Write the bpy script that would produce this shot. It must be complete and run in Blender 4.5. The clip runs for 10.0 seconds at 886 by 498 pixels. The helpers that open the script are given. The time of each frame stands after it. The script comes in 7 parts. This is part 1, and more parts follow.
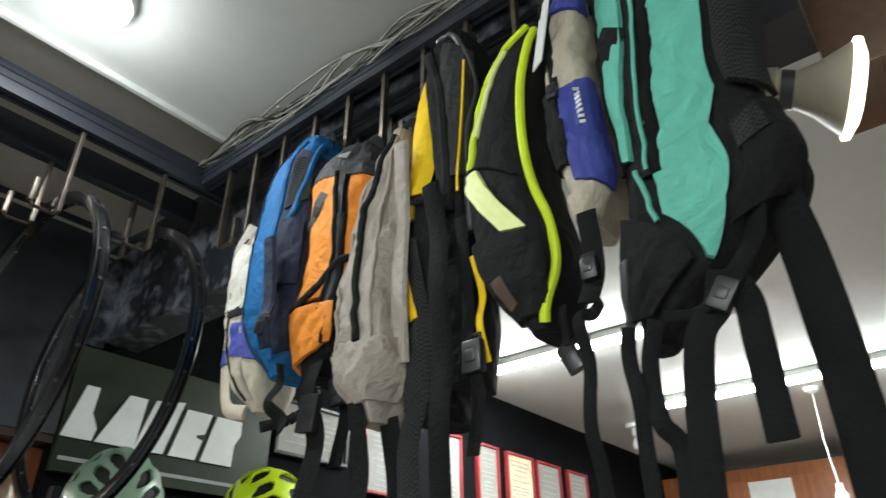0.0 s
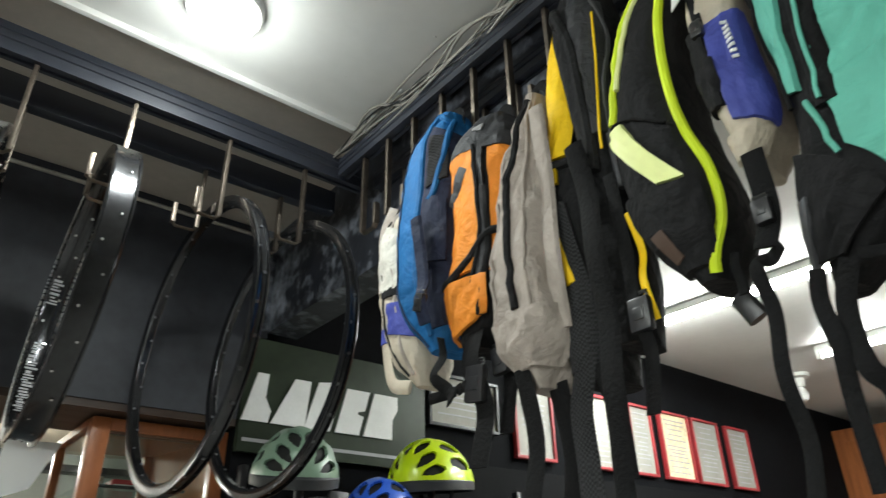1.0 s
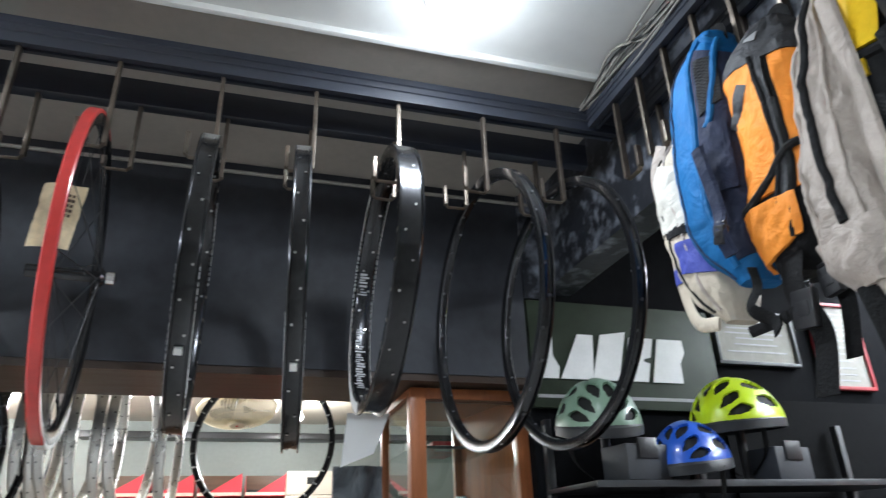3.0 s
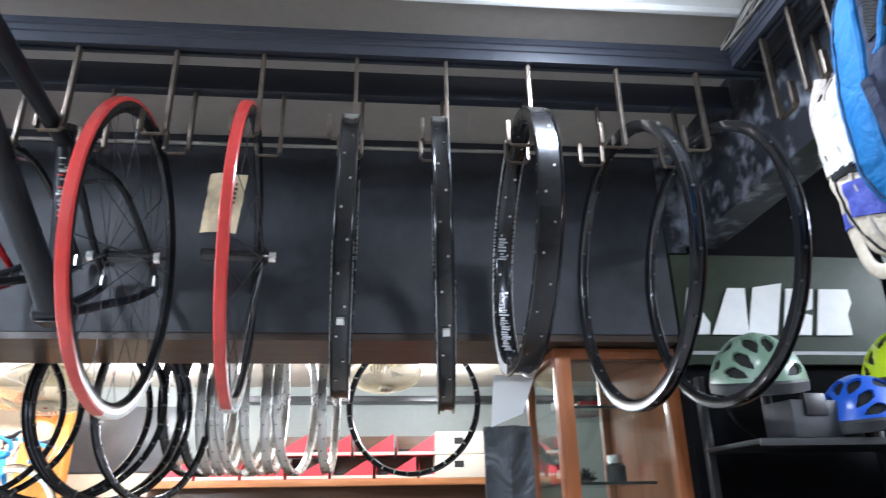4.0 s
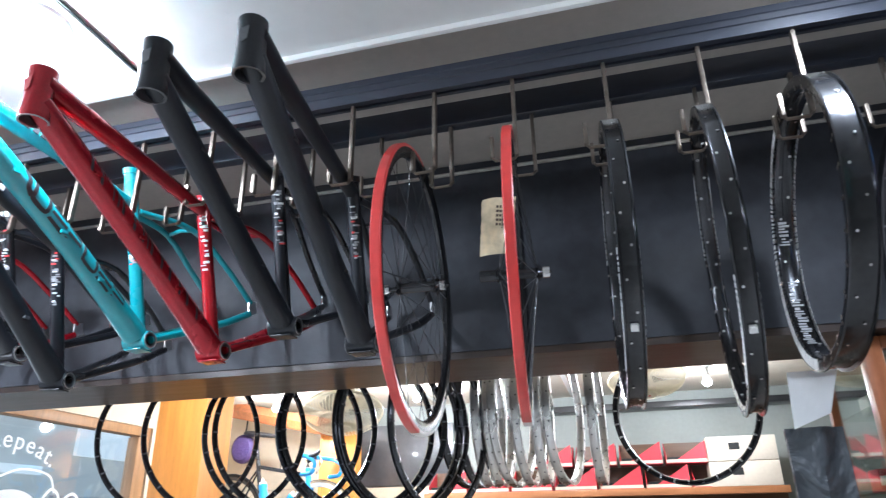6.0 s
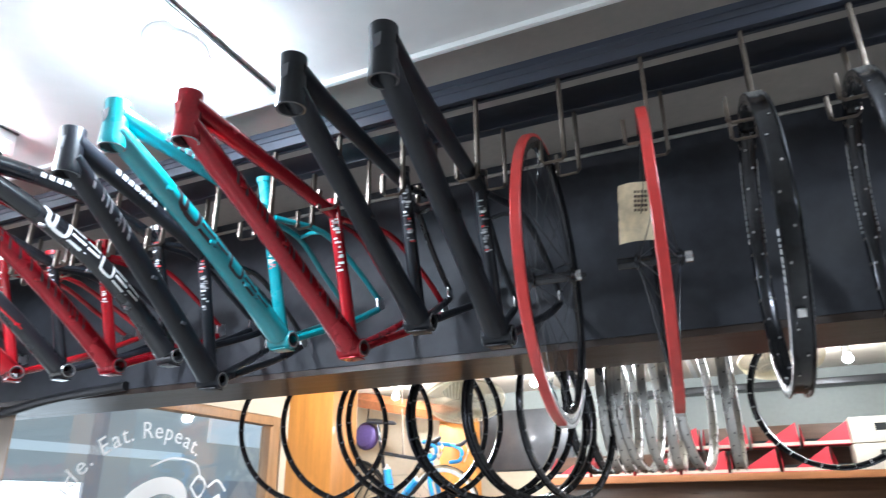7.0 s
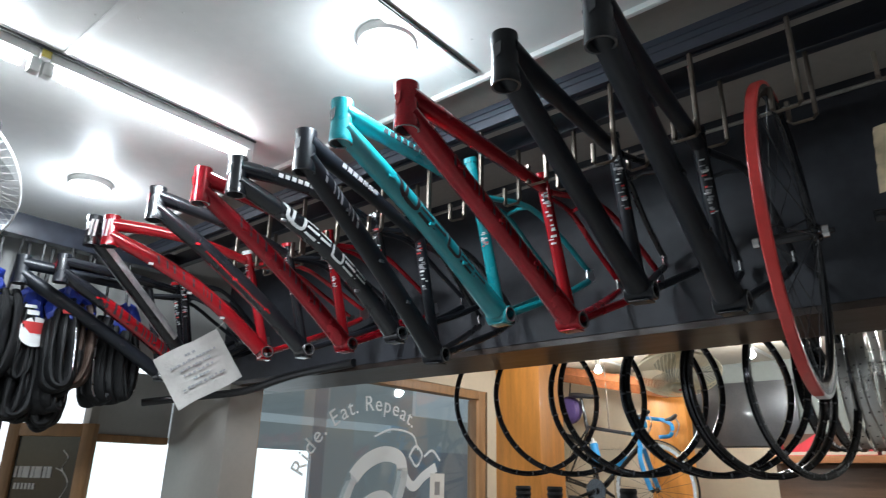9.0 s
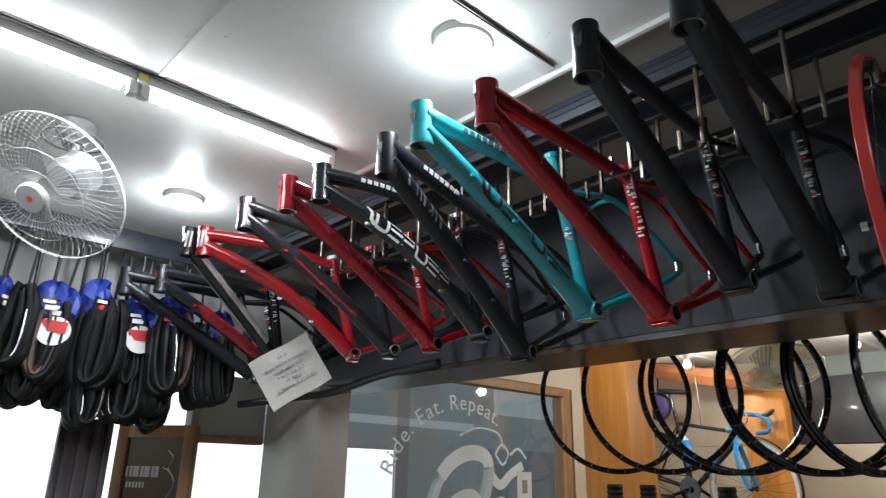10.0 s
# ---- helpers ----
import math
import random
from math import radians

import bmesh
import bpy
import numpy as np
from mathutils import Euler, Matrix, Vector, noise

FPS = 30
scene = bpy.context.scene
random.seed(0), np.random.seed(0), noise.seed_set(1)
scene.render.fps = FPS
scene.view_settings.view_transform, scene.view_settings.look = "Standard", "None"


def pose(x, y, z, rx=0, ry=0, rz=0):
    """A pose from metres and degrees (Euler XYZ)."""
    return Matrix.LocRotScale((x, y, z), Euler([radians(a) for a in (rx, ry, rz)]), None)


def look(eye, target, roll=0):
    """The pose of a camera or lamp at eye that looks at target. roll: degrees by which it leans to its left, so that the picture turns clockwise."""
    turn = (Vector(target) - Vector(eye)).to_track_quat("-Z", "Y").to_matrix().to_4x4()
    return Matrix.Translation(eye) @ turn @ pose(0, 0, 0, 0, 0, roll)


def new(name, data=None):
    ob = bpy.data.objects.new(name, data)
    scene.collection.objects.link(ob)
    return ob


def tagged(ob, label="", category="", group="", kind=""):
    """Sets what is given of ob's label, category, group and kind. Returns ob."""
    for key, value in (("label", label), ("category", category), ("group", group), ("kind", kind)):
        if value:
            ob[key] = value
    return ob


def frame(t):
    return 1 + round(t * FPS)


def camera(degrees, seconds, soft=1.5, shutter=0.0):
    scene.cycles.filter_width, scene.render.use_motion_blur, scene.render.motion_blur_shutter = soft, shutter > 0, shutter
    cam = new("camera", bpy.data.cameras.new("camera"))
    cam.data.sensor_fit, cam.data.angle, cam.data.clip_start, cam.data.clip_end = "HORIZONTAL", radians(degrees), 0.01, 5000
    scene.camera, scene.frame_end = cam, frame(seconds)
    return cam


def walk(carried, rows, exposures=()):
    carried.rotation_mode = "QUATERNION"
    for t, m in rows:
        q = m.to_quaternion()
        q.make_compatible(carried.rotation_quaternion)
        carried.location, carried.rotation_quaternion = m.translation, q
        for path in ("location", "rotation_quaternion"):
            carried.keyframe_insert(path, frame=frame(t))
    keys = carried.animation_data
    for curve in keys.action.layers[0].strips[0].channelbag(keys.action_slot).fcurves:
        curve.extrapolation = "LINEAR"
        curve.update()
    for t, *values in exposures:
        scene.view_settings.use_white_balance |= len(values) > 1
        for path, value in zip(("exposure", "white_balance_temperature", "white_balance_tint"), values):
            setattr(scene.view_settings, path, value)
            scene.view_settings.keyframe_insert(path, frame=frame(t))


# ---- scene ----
cam = camera(67.6, 10.0, soft=1.2, shutter=0.4)
PATH = [
    (0, (-0.155, 0.214, 1.491), (1.197, 1.3, 2.486), -0.5),
    (0.5, (-0.168, 0.231, 1.491), (1.081, 1.471, 2.44), -0.6),
    (1, (-0.184, 0.242, 1.489), (0.944, 1.614, 2.409), -1.0),
    (1.5, (-0.206, 0.255, 1.486), (0.787, 1.74, 2.386), -1.3),
    (2, (-0.232, 0.262, 1.482), (0.615, 1.852, 2.35), -1.3),
    (2.5, (-0.25, 0.266, 1.48), (0.462, 1.934, 2.323), -1.8),
    (3.8, (-0.295, 0.271, 1.472), (-0.05, 2.103, 2.234), -1.2),
    (4, (-0.299, 0.265, 1.474), (-0.122, 2.118, 2.206), -1.0),
    (4.5, (-0.322, 0.263, 1.471), (-0.356, 2.127, 2.195), -1.2),
    (5, (-0.351, 0.259, 1.468), (-0.563, 2.105, 2.208), -1.3),
    (5.5, (-0.372, 0.249, 1.471), (-0.735, 2.063, 2.232), -1.1),
    (6.8, (-0.464, 0.222, 1.486), (-1.144, 1.948, 2.233), -0.6),
    (7, (-0.478, 0.213, 1.496), (-1.231, 1.918, 2.221), -0.7),
    (7.5, (-0.501, 0.209, 1.488), (-1.396, 1.857, 2.183), -0.0),
    (8, (-0.519, 0.198, 1.49), (-1.525, 1.777, 2.191), 0.1),
    (8.5, (-0.534, 0.182, 1.491), (-1.66, 1.686, 2.176), 1.0),
    (9, (-0.547, 0.168, 1.486), (-1.77, 1.608, 2.143), 1.2),
    (9.5, (-0.56, 0.161, 1.486), (-1.872, 1.525, 2.131), 0.9),
    (10, (-0.566, 0.15, 1.485), (-1.951, 1.438, 2.134), 1.1),
]
EXPOSE = [(0, 0.4, 6500, 2), (1.0, 0.45, 6700, 2), (2.5, 0.55, 6200, 6), (4, 1.15, 5700, 11), (5.5, 1.1, 5600, 11), (7, 0.8, 5700, 9), (8, 0.22, 5750, 8), (9, -0.4, 6000, 7), (10, -0.65, 6250, 7)]
walk(cam, [(t, look(eye, target, roll)) for t, eye, target, roll in PATH], EXPOSE)

# ---------------------------------------------------------------- light
world = bpy.data.worlds.new("sky")
scene.world = world
world.use_nodes = True
wt = world.node_tree
sky = wt.nodes.new("ShaderNodeTexSky")
sky.sky_type = 'NISHITA'
sky.sun_disc = False
sky.sun_elevation = radians(40)
sky.sun_rotation = radians(200)
wt.links.new(sky.outputs[0], wt.nodes["Background"].inputs[0])
wt.nodes["Background"].inputs[1].default_value = 0.12


def area_lamp(name, loc, size, power, colour, shape='DISK', size_y=0.1, aim=(0, 0, -1)):
    data = bpy.data.lights.new(name, 'AREA')
    data.shape, data.size, data.energy, data.color = shape, size, power, colour
    if shape == 'RECTANGLE':
        data.size_y = size_y
    ob = new(name, data)
    ob.matrix_world = look(loc, Vector(loc) + Vector(aim))
    return ob


COOL = (0.93, 0.97, 1.0)


def bulb_lamp(name, loc, power, colour, radius=0.045):
    data = bpy.data.lights.new(name, 'POINT')
    data.energy, data.color, data.shadow_soft_size = power, colour, radius
    ob = new(name, data)
    ob.location = loc
    return ob


for lx, ly, power in ((0.08, 1.21, 1.5), (-1.54, 1.11, 5.4), (-3.0, 1.03, 5.8)):
    bulb_lamp("round_lamp_light", (lx, ly, 2.40 if lx > 0 else 2.385), power, COOL)
    area_lamp("round_lamp_light", (lx, ly, 2.44), 0.12, 3.4 if lx > 0 else 6.5, COOL)
area_lamp("tube_light", (-2.27, 0.6, 2.42), 0.04, 32.0, COOL, 'RECTANGLE', 1.15)
# unseen tube behind the camera, added to carry the row on and light the bags
area_lamp("tube_light", (-2.27, -0.65, 2.42), 0.04, 30.0, COOL, 'RECTANGLE', 1.15)
area_lamp("tube_light", (2.13, 1.35, 2.43), 0.04, 22.0, COOL, 'RECTANGLE', 1.2)
area_lamp("tube_light", (3.1, 0.85, 2.43), 0.04, 22.0, COOL, 'RECTANGLE', 1.2)
# the fourth bulb is added, unseen behind the beam, to light the orange post
BULBS = ((0.06, 4.2, 2.2, 14.0), (-0.8, 3.75, 2.2, 14.0), (-1.62, 4.15, 2.2, 26.0), (-2.35, 2.78, 2.2, 15.0), (-2.6, 4.2, 2.2, 20.0))
for lx, ly, lz, power in BULBS:
    bulb_lamp("back_room_light", (lx, ly, lz - 0.045), power, (1.0, 0.97, 0.91), 0.03)

# ---------------------------------------------------------------- materials


def mat(name, colour, rough=0.5, metal=0.0, var=0.12, scale=6.0, fine=60.0, bump=0.05, coat=0.0, stretch=(1, 1, 1), second=None, spec=0.5, weave=0.0, lo=0.5, wrinkle=0.0, dots=0.0):
    """Principled surface with large and fine variation, and a fine relief."""
    m = bpy.data.materials.new(name)
    m.use_nodes = True
    nt = m.node_tree
    n, l = nt.nodes, nt.links
    b = n["Principled BSDF"]
    tc = n.new("ShaderNodeTexCoord")
    mp = n.new("ShaderNodeMapping")
    mp.inputs["Scale"].default_value = stretch
    l.new(tc.outputs["Object"], mp.inputs["Vector"])
    n1 = n.new("ShaderNodeTexNoise")
    n1.inputs["Scale"].default_value, n1.inputs["Detail"].default_value = scale, 4
    n2 = n.new("ShaderNodeTexNoise")
    n2.inputs["Scale"].default_value, n2.inputs["Detail"].default_value = fine, 3
    l.new(mp.outputs[0], n1.inputs["Vector"])
    l.new(mp.outputs[0], n2.inputs["Vector"])
    add = n.new("ShaderNodeMath")
    add.operation = 'ADD'
    l.new(n1.outputs["Fac"], add.inputs[0])
    mul = n.new("ShaderNodeMath")
    mul.operation = 'MULTIPLY'
    mul.inputs[1].default_value = 0.5
    l.new(n2.outputs["Fac"], mul.inputs[0])
    l.new(mul.outputs[0], add.inputs[1])
    rmp = n.new("ShaderNodeMapRange")
    rmp.inputs["From Min"].default_value, rmp.inputs["From Max"].default_value = lo, 1.0
    l.new(add.outputs[0], rmp.inputs["Value"])
    mix = n.new("ShaderNodeMix")
    mix.data_type = 'RGBA'
    c2 = second if second else tuple(c * (1 - var) for c in colour)
    c1 = colour if second else tuple(min(1, c * (1 + var)) for c in colour)
    mix.inputs["A"].default_value = (*c2, 1)
    mix.inputs["B"].default_value = (*c1, 1)
    l.new(rmp.outputs[0], mix.inputs["Factor"])
    l.new(mix.outputs["Result"], b.inputs["Base Color"])
    if dots:
        ck = n.new("ShaderNodeTexChecker")
        ck.inputs["Scale"].default_value = dots
        ck.inputs["Color1"].default_value = (*[min(1, c * 2.3) for c in colour], 1)
        l.new(tc.outputs["Object"], ck.inputs["Vector"])
        l.new(mix.outputs["Result"], ck.inputs["Color2"])
        l.new(ck.outputs["Color"], b.inputs["Base Color"])
    rr = n.new("ShaderNodeMapRange")
    rr.inputs["To Min"].default_value, rr.inputs["To Max"].default_value = max(0.02, rough - 0.08), min(1, rough + 0.1)
    l.new(n1.outputs["Fac"], rr.inputs["Value"])
    l.new(rr.outputs[0], b.inputs["Roughness"])
    b.inputs["Metallic"].default_value = metal
    b.inputs["Coat Weight"].default_value = coat
    b.inputs["Coat Roughness"].default_value = 0.08
    b.inputs["Specular IOR Level"].default_value = spec
    if bump:
        bp = n.new("ShaderNodeBump")
        bp.inputs["Strength"].default_value, bp.inputs["Distance"].default_value = bump, 0.01
        src = n2.outputs["Fac"]
        if weave:
            wv = n.new("ShaderNodeTexChecker")
            wv.inputs["Scale"].default_value = weave
            l.new(tc.outputs["Object"], wv.inputs["Vector"])
            ad = n.new("ShaderNodeMath")
            ad.operation = 'ADD'
            l.new(wv.outputs["Fac"], ad.inputs[0])
            l.new(n2.outputs["Fac"], ad.inputs[1])
            src = ad.outputs[0]
        if wrinkle:
            n3 = n.new("ShaderNodeTexNoise")
            n3.inputs["Scale"].default_value, n3.inputs["Detail"].default_value, n3.inputs["Distortion"].default_value = wrinkle, 3, 1.6
            l.new(tc.outputs["Object"], n3.inputs["Vector"])
            wr = n.new("ShaderNodeMath")
            wr.operation, wr.inputs[1].default_value = 'MULTIPLY_ADD', 5.0
            l.new(n3.outputs["Fac"], wr.inputs[0])
            l.new(src, wr.inputs[2])
            src = wr.outputs[0]
        l.new(src, bp.inputs["Height"])
        l.new(bp.outputs[0], b.inputs["Normal"])
    return m


def glow(name, colour, strength):
    m = bpy.data.materials.new(name)
    m.use_nodes = True
    b = m.node_tree.nodes["Principled BSDF"]
    b.inputs["Base Color"].default_value = (*colour, 1)
    b.inputs["Emission Color"].default_value = (*colour, 1)
    b.inputs["Emission Strength"].default_value = strength
    return m


def glass(name, tint=(0.9, 0.95, 0.93), rough=0.02, gloss=0.045):
    """Thin pane: mostly clear, with a mirror gloss by angle."""
    m = bpy.data.materials.new(name)
    m.use_nodes = True
    nt = m.node_tree
    n, l = nt.nodes, nt.links
    n.remove(n["Principled BSDF"])
    tr = n.new("ShaderNodeBsdfTransparent")
    tr.inputs[0].default_value = (*tint, 1)
    gl = n.new("ShaderNodeBsdfGlossy")
    gl.inputs["Roughness"].default_value = rough
    lw = n.new("ShaderNodeLayerWeight")
    lw.inputs["Blend"].default_value = 0.5
    pw = n.new("ShaderNodeMath")
    pw.operation, pw.inputs[1].default_value = 'POWER', 4.0
    l.new(lw.outputs["Facing"], pw.inputs[0])
    fr = n.new("ShaderNodeMath")
    fr.operation, fr.inputs[1].default_value, fr.inputs[2].default_value = 'MULTIPLY_ADD', 0.8, gloss
    l.new(pw.outputs[0], fr.inputs[0])
    mx = n.new("ShaderNodeMixShader")
    l.new(fr.outputs[0], mx.inputs[0])
    l.new(tr.outputs[0], mx.inputs[1])
    l.new(gl.outputs[0], mx.inputs[2])
    l.new(mx.outputs[0], n["Material Output"].inputs[0])
    return m


M_CEIL = mat("white_ceiling_paint", (0.74, 0.74, 0.72), 0.42, var=0.05, scale=1.4, fine=24, bump=0.03)
M_TRIM = mat("white_trim_paint", (0.88, 0.88, 0.86), 0.4, var=0.05, fine=40, bump=0.02)
M_SOFFIT = mat("grey_brown_soffit", (0.42, 0.38, 0.34), 0.55, var=0.1, scale=2.5, fine=50, bump=0.03)
M_NAVY = mat("blue_black_panel_paint", (0.036, 0.039, 0.049), 0.55, var=0.3, scale=4.5, fine=26, bump=0.06, second=(0.011, 0.0125, 0.018), lo=0.52)
M_SCUFF = mat("scuffed_blue_black_paint", (0.26, 0.28, 0.33), 0.5, scale=6, fine=30, bump=0.15, second=(0.014, 0.016, 0.022), lo=0.76)
M_BAR = mat("blue_black_steel_paint", (0.026, 0.03, 0.043), 0.36, var=0.35, scale=3, fine=90, bump=0.05, coat=0.3, stretch=(0.3, 6, 6))
M_MAHOG = mat("dark_red_brown_wood", (0.1, 0.055, 0.033), 0.3, var=0.3, scale=4, fine=60, bump=0.06, stretch=(1, 12, 12))
M_CABWOOD = mat("varnished_red_wood", (0.3, 0.1, 0.035), 0.32, var=0.3, scale=4, fine=60, bump=0.05, coat=0.35, stretch=(10, 10, 1))
M_SHELFWOOD = mat("varnished_brown_wood", (0.36, 0.15, 0.06), 0.38, var=0.25, scale=4, fine=50, bump=0.05, stretch=(1, 10, 10))
M_POST = mat("orange_varnished_wood", (0.6, 0.24, 0.04), 0.5, var=0.22, scale=3, fine=40, bump=0.04, coat=0.05, stretch=(9, 9, 0.8))
M_FRAMEWOOD = mat("light_brown_wood", (0.36, 0.2, 0.09), 0.45, var=0.25, scale=4, fine=60, bump=0.05, stretch=(8, 8, 1))
M_STEEL = mat("zinc_hook_steel", (0.22, 0.185, 0.155), 0.42, 1.0, var=0.2, scale=30, fine=150, bump=0.04)
M_BARE = mat("bare_machined_alloy", (0.42, 0.42, 0.41), 0.36, 0.75, var=0.12, scale=40, fine=200, bump=0.02)
M_UNDER = mat("dark_stained_beam_board", (0.034, 0.021, 0.015), 0.36, var=0.4, scale=4, fine=60, bump=0.06, stretch=(1, 12, 12))
M_CHROME = mat("polished_steel", (0.75, 0.75, 0.76), 0.14, 1.0, var=0.08, scale=10, fine=80, bump=0.01)
M_ALLOY = mat("brushed_alloy", (0.68, 0.68, 0.68), 0.26, 1.0, var=0.1, scale=12, fine=120, bump=0.02)
M_RIMBLK = mat("black_anodised_alloy", (0.055, 0.056, 0.061), 0.2, 0.88, var=0.3, scale=8, fine=90, bump=0.02, coat=0.2)
M_RIMSIL = mat("silver_anodised_alloy", (0.66, 0.65, 0.63), 0.28, 0.9, var=0.1, scale=8, fine=90, bump=0.02)
M_RIMRED = mat("red_rim_paint", (0.62, 0.045, 0.04), 0.3, var=0.15, scale=8, fine=70, bump=0.02, coat=0.4)
M_RIMWHT = mat("white_rim_paint", (0.75, 0.74, 0.72), 0.35, var=0.08, bump=0.02)
M_RUBBER = mat("black_tyre_rubber", (0.0065, 0.0065, 0.007), 0.62, var=0.3, scale=20, fine=120, bump=0.25, spec=0.3)
M_BLKMATT = mat("matt_black_frame_paint", (0.0095, 0.0112, 0.0155), 0.36, var=0.3, scale=10, fine=160, bump=0.03, spec=0.42)
M_BLKGLOSS = mat("gloss_black_frame_paint", (0.009, 0.0095, 0.012), 0.26, var=0.2, scale=8, fine=120, bump=0.01, coat=0.5)
M_REDPAINT = mat("metallic_red_frame_paint", (0.36, 0.005, 0.015), 0.24, 0.45, var=0.3, scale=7, fine=220, bump=0.01, coat=0.45)
M_REDBRIGHT = mat("bright_red_frame_paint", (0.34, 0.006, 0.012), 0.2, 0.1, var=0.15, scale=7, fine=150, bump=0.01, coat=0.8)
M_TEAL = mat("teal_frame_paint", (0.015, 0.27, 0.31), 0.28, var=0.12, scale=7, fine=150, bump=0.01, coat=0.8)
M_GREYMET = mat("grey_frame_paint", (0.09, 0.092, 0.1), 0.35, 0.3, var=0.2, scale=8, fine=150, bump=0.01, coat=0.4)
M_INNER = mat("dark_inside", (0.008, 0.008, 0.008), 0.8, var=0.2, bump=0)
M_WHITEINK = mat("white_print", (0.75, 0.75, 0.74), 0.5, var=0.06, scale=20, fine=150, bump=0.01)
M_GREYINK = mat("grey_print", (0.3, 0.3, 0.31), 0.5, var=0.1, scale=20, fine=150, bump=0.01)
M_DARKINK = mat("dark_print", (0.02, 0.022, 0.025), 0.5, var=0.1, scale=20, bump=0.01)
M_REDINK = mat("red_print", (0.6, 0.03, 0.03), 0.5, var=0.1, scale=20, bump=0.01)
M_DARKCARD = mat("dark_slate_card", (0.03, 0.034, 0.042), 0.5, var=0.15, scale=9, fine=80, bump=0.03)
M_STICKER = mat("yellow_label_paper", (0.62, 0.52, 0.12), 0.55, var=0.1, scale=30, bump=0.01)
M_NOTE = mat("thin_grey_paper", (0.5, 0.48, 0.45), 0.75, var=0.1, scale=9, fine=60, bump=0.1, wrinkle=12)
M_REDFRAME = mat("dull_red_frame_paint", (0.26, 0.018, 0.022), 0.5, var=0.15, scale=20, bump=0.02)
M_PAPER = mat("white_paper", (0.76, 0.76, 0.74), 0.75, var=0.06, scale=12, fine=80, bump=0.06)
M_CERT = mat("aged_certificate_paper", (0.25, 0.24, 0.215), 0.75, var=0.15, scale=9, fine=60, bump=0.05)
M_SILVERPAINT = mat("silver_frame_paint", (0.66, 0.66, 0.68), 0.35, 0.0, var=0.35, scale=25, fine=150, bump=0.02, coat=0.4)
M_KRAFT = mat("creased_cream_label", (0.68, 0.55, 0.36), 0.75, var=0.25, scale=18, fine=70, bump=0.2)
M_BLACKFAB = mat("black_nylon", (0.0095, 0.0095, 0.0105), 0.85, var=0.3, scale=9, fine=90, bump=0.3, weave=420, spec=0.25, wrinkle=16)
M_STRAP = mat("black_webbing", (0.0055, 0.0055, 0.006), 0.8, var=0.25, scale=20, fine=200, bump=0.3, weave=500, spec=0.18)
M_GREYFAB = mat("warm_grey_nylon", (0.36, 0.315, 0.28), 0.72, var=0.15, scale=9, fine=70, bump=0.3, weave=420, spec=0.3, wrinkle=20)
M_BLUEFAB = mat("bright_blue_nylon", (0.008, 0.11, 0.3), 0.65, var=0.2, scale=8, fine=70, bump=0.25, weave=420, spec=0.3, wrinkle=13)
M_NAVYFAB = mat("navy_nylon", (0.016, 0.022, 0.05), 0.75, var=0.25, scale=9, fine=70, bump=0.25, weave=420, spec=0.3, wrinkle=16)
M_ROYALFAB = mat("royal_blue_nylon", (0.05, 0.065, 0.3), 0.65, var=0.2, scale=9, fine=70, bump=0.25, weave=420, spec=0.3, wrinkle=15)
M_ORANGEFAB = mat("orange_nylon", (0.78, 0.26, 0.03), 0.62, var=0.15, scale=9, fine=70, bump=0.28, weave=420, spec=0.3, wrinkle=17)
M_YELLOWFAB = mat("yellow_nylon", (0.85, 0.55, 0.01), 0.6, var=0.12, scale=9, fine=70, bump=0.2, weave=420, spec=0.3, wrinkle=14)
M_LIMEFAB = mat("lime_piping", (0.62, 0.78, 0.03), 0.6, var=0.12, scale=9, fine=70, bump=0.15, spec=0.3)
M_PALELIME = mat("pale_lime_reflective_band", (0.78, 0.84, 0.35), 0.5, var=0.06, scale=9, fine=70, bump=0.1)
M_BEIGEFAB = mat("beige_nylon", (0.5, 0.44, 0.35), 0.7, var=0.12, scale=9, fine=70, bump=0.25, weave=420, spec=0.3, wrinkle=16)
M_TEALFAB = mat("mint_ripstop_nylon", (0.13, 0.46, 0.36), 0.6, var=0.1, scale=7, fine=50, bump=0.3, weave=300, spec=0.3, wrinkle=15)
M_CANVAS = mat("off_white_nylon", (0.52, 0.5, 0.45), 0.7, var=0.14, scale=9, fine=70, bump=0.25, weave=420, spec=0.3, wrinkle=16)
M_MESH = mat("black_spacer_mesh", (0.016, 0.016, 0.017), 0.9, var=0.4, scale=40, fine=300, bump=0.18, weave=330, spec=0.15, dots=330)
M_PLASTIC = mat("black_plastic", (0.018, 0.018, 0.02), 0.35, var=0.2, bump=0.02)
M_OLIVE = mat("dark_olive_board", (0.026, 0.036, 0.022), 0.55, var=0.25, scale=2.5, fine=30, bump=0.02, spec=0.25)
M_DARKWALL = mat("charcoal_wall_paint", (0.0048, 0.005, 0.006), 0.85, var=0.35, scale=3, fine=40, bump=0.04, spec=0.06)
M_BACKCEIL = mat("cream_ceiling_paint", (0.58, 0.52, 0.43), 0.4, var=0.12, scale=2.5, fine=30, bump=0.05)
M_GREYWALL = mat("light_grey_wall_paint", (0.42, 0.42, 0.4), 0.6, var=0.06, scale=2, fine=40, bump=0.04)
M_BACKWALL = mat("grey_green_wall_paint", (0.25, 0.27, 0.255), 0.55, var=0.1, scale=2, fine=40, bump=0.04)
M_CREAMWALL = mat("cream_wall_paint", (0.66, 0.56, 0.42), 0.6, var=0.06, scale=2, fine=40, bump=0.04)
M_COLUMN = mat("warm_grey_column_paint", (0.4, 0.375, 0.34), 0.6, var=0.06, scale=2, fine=40, bump=0.05)
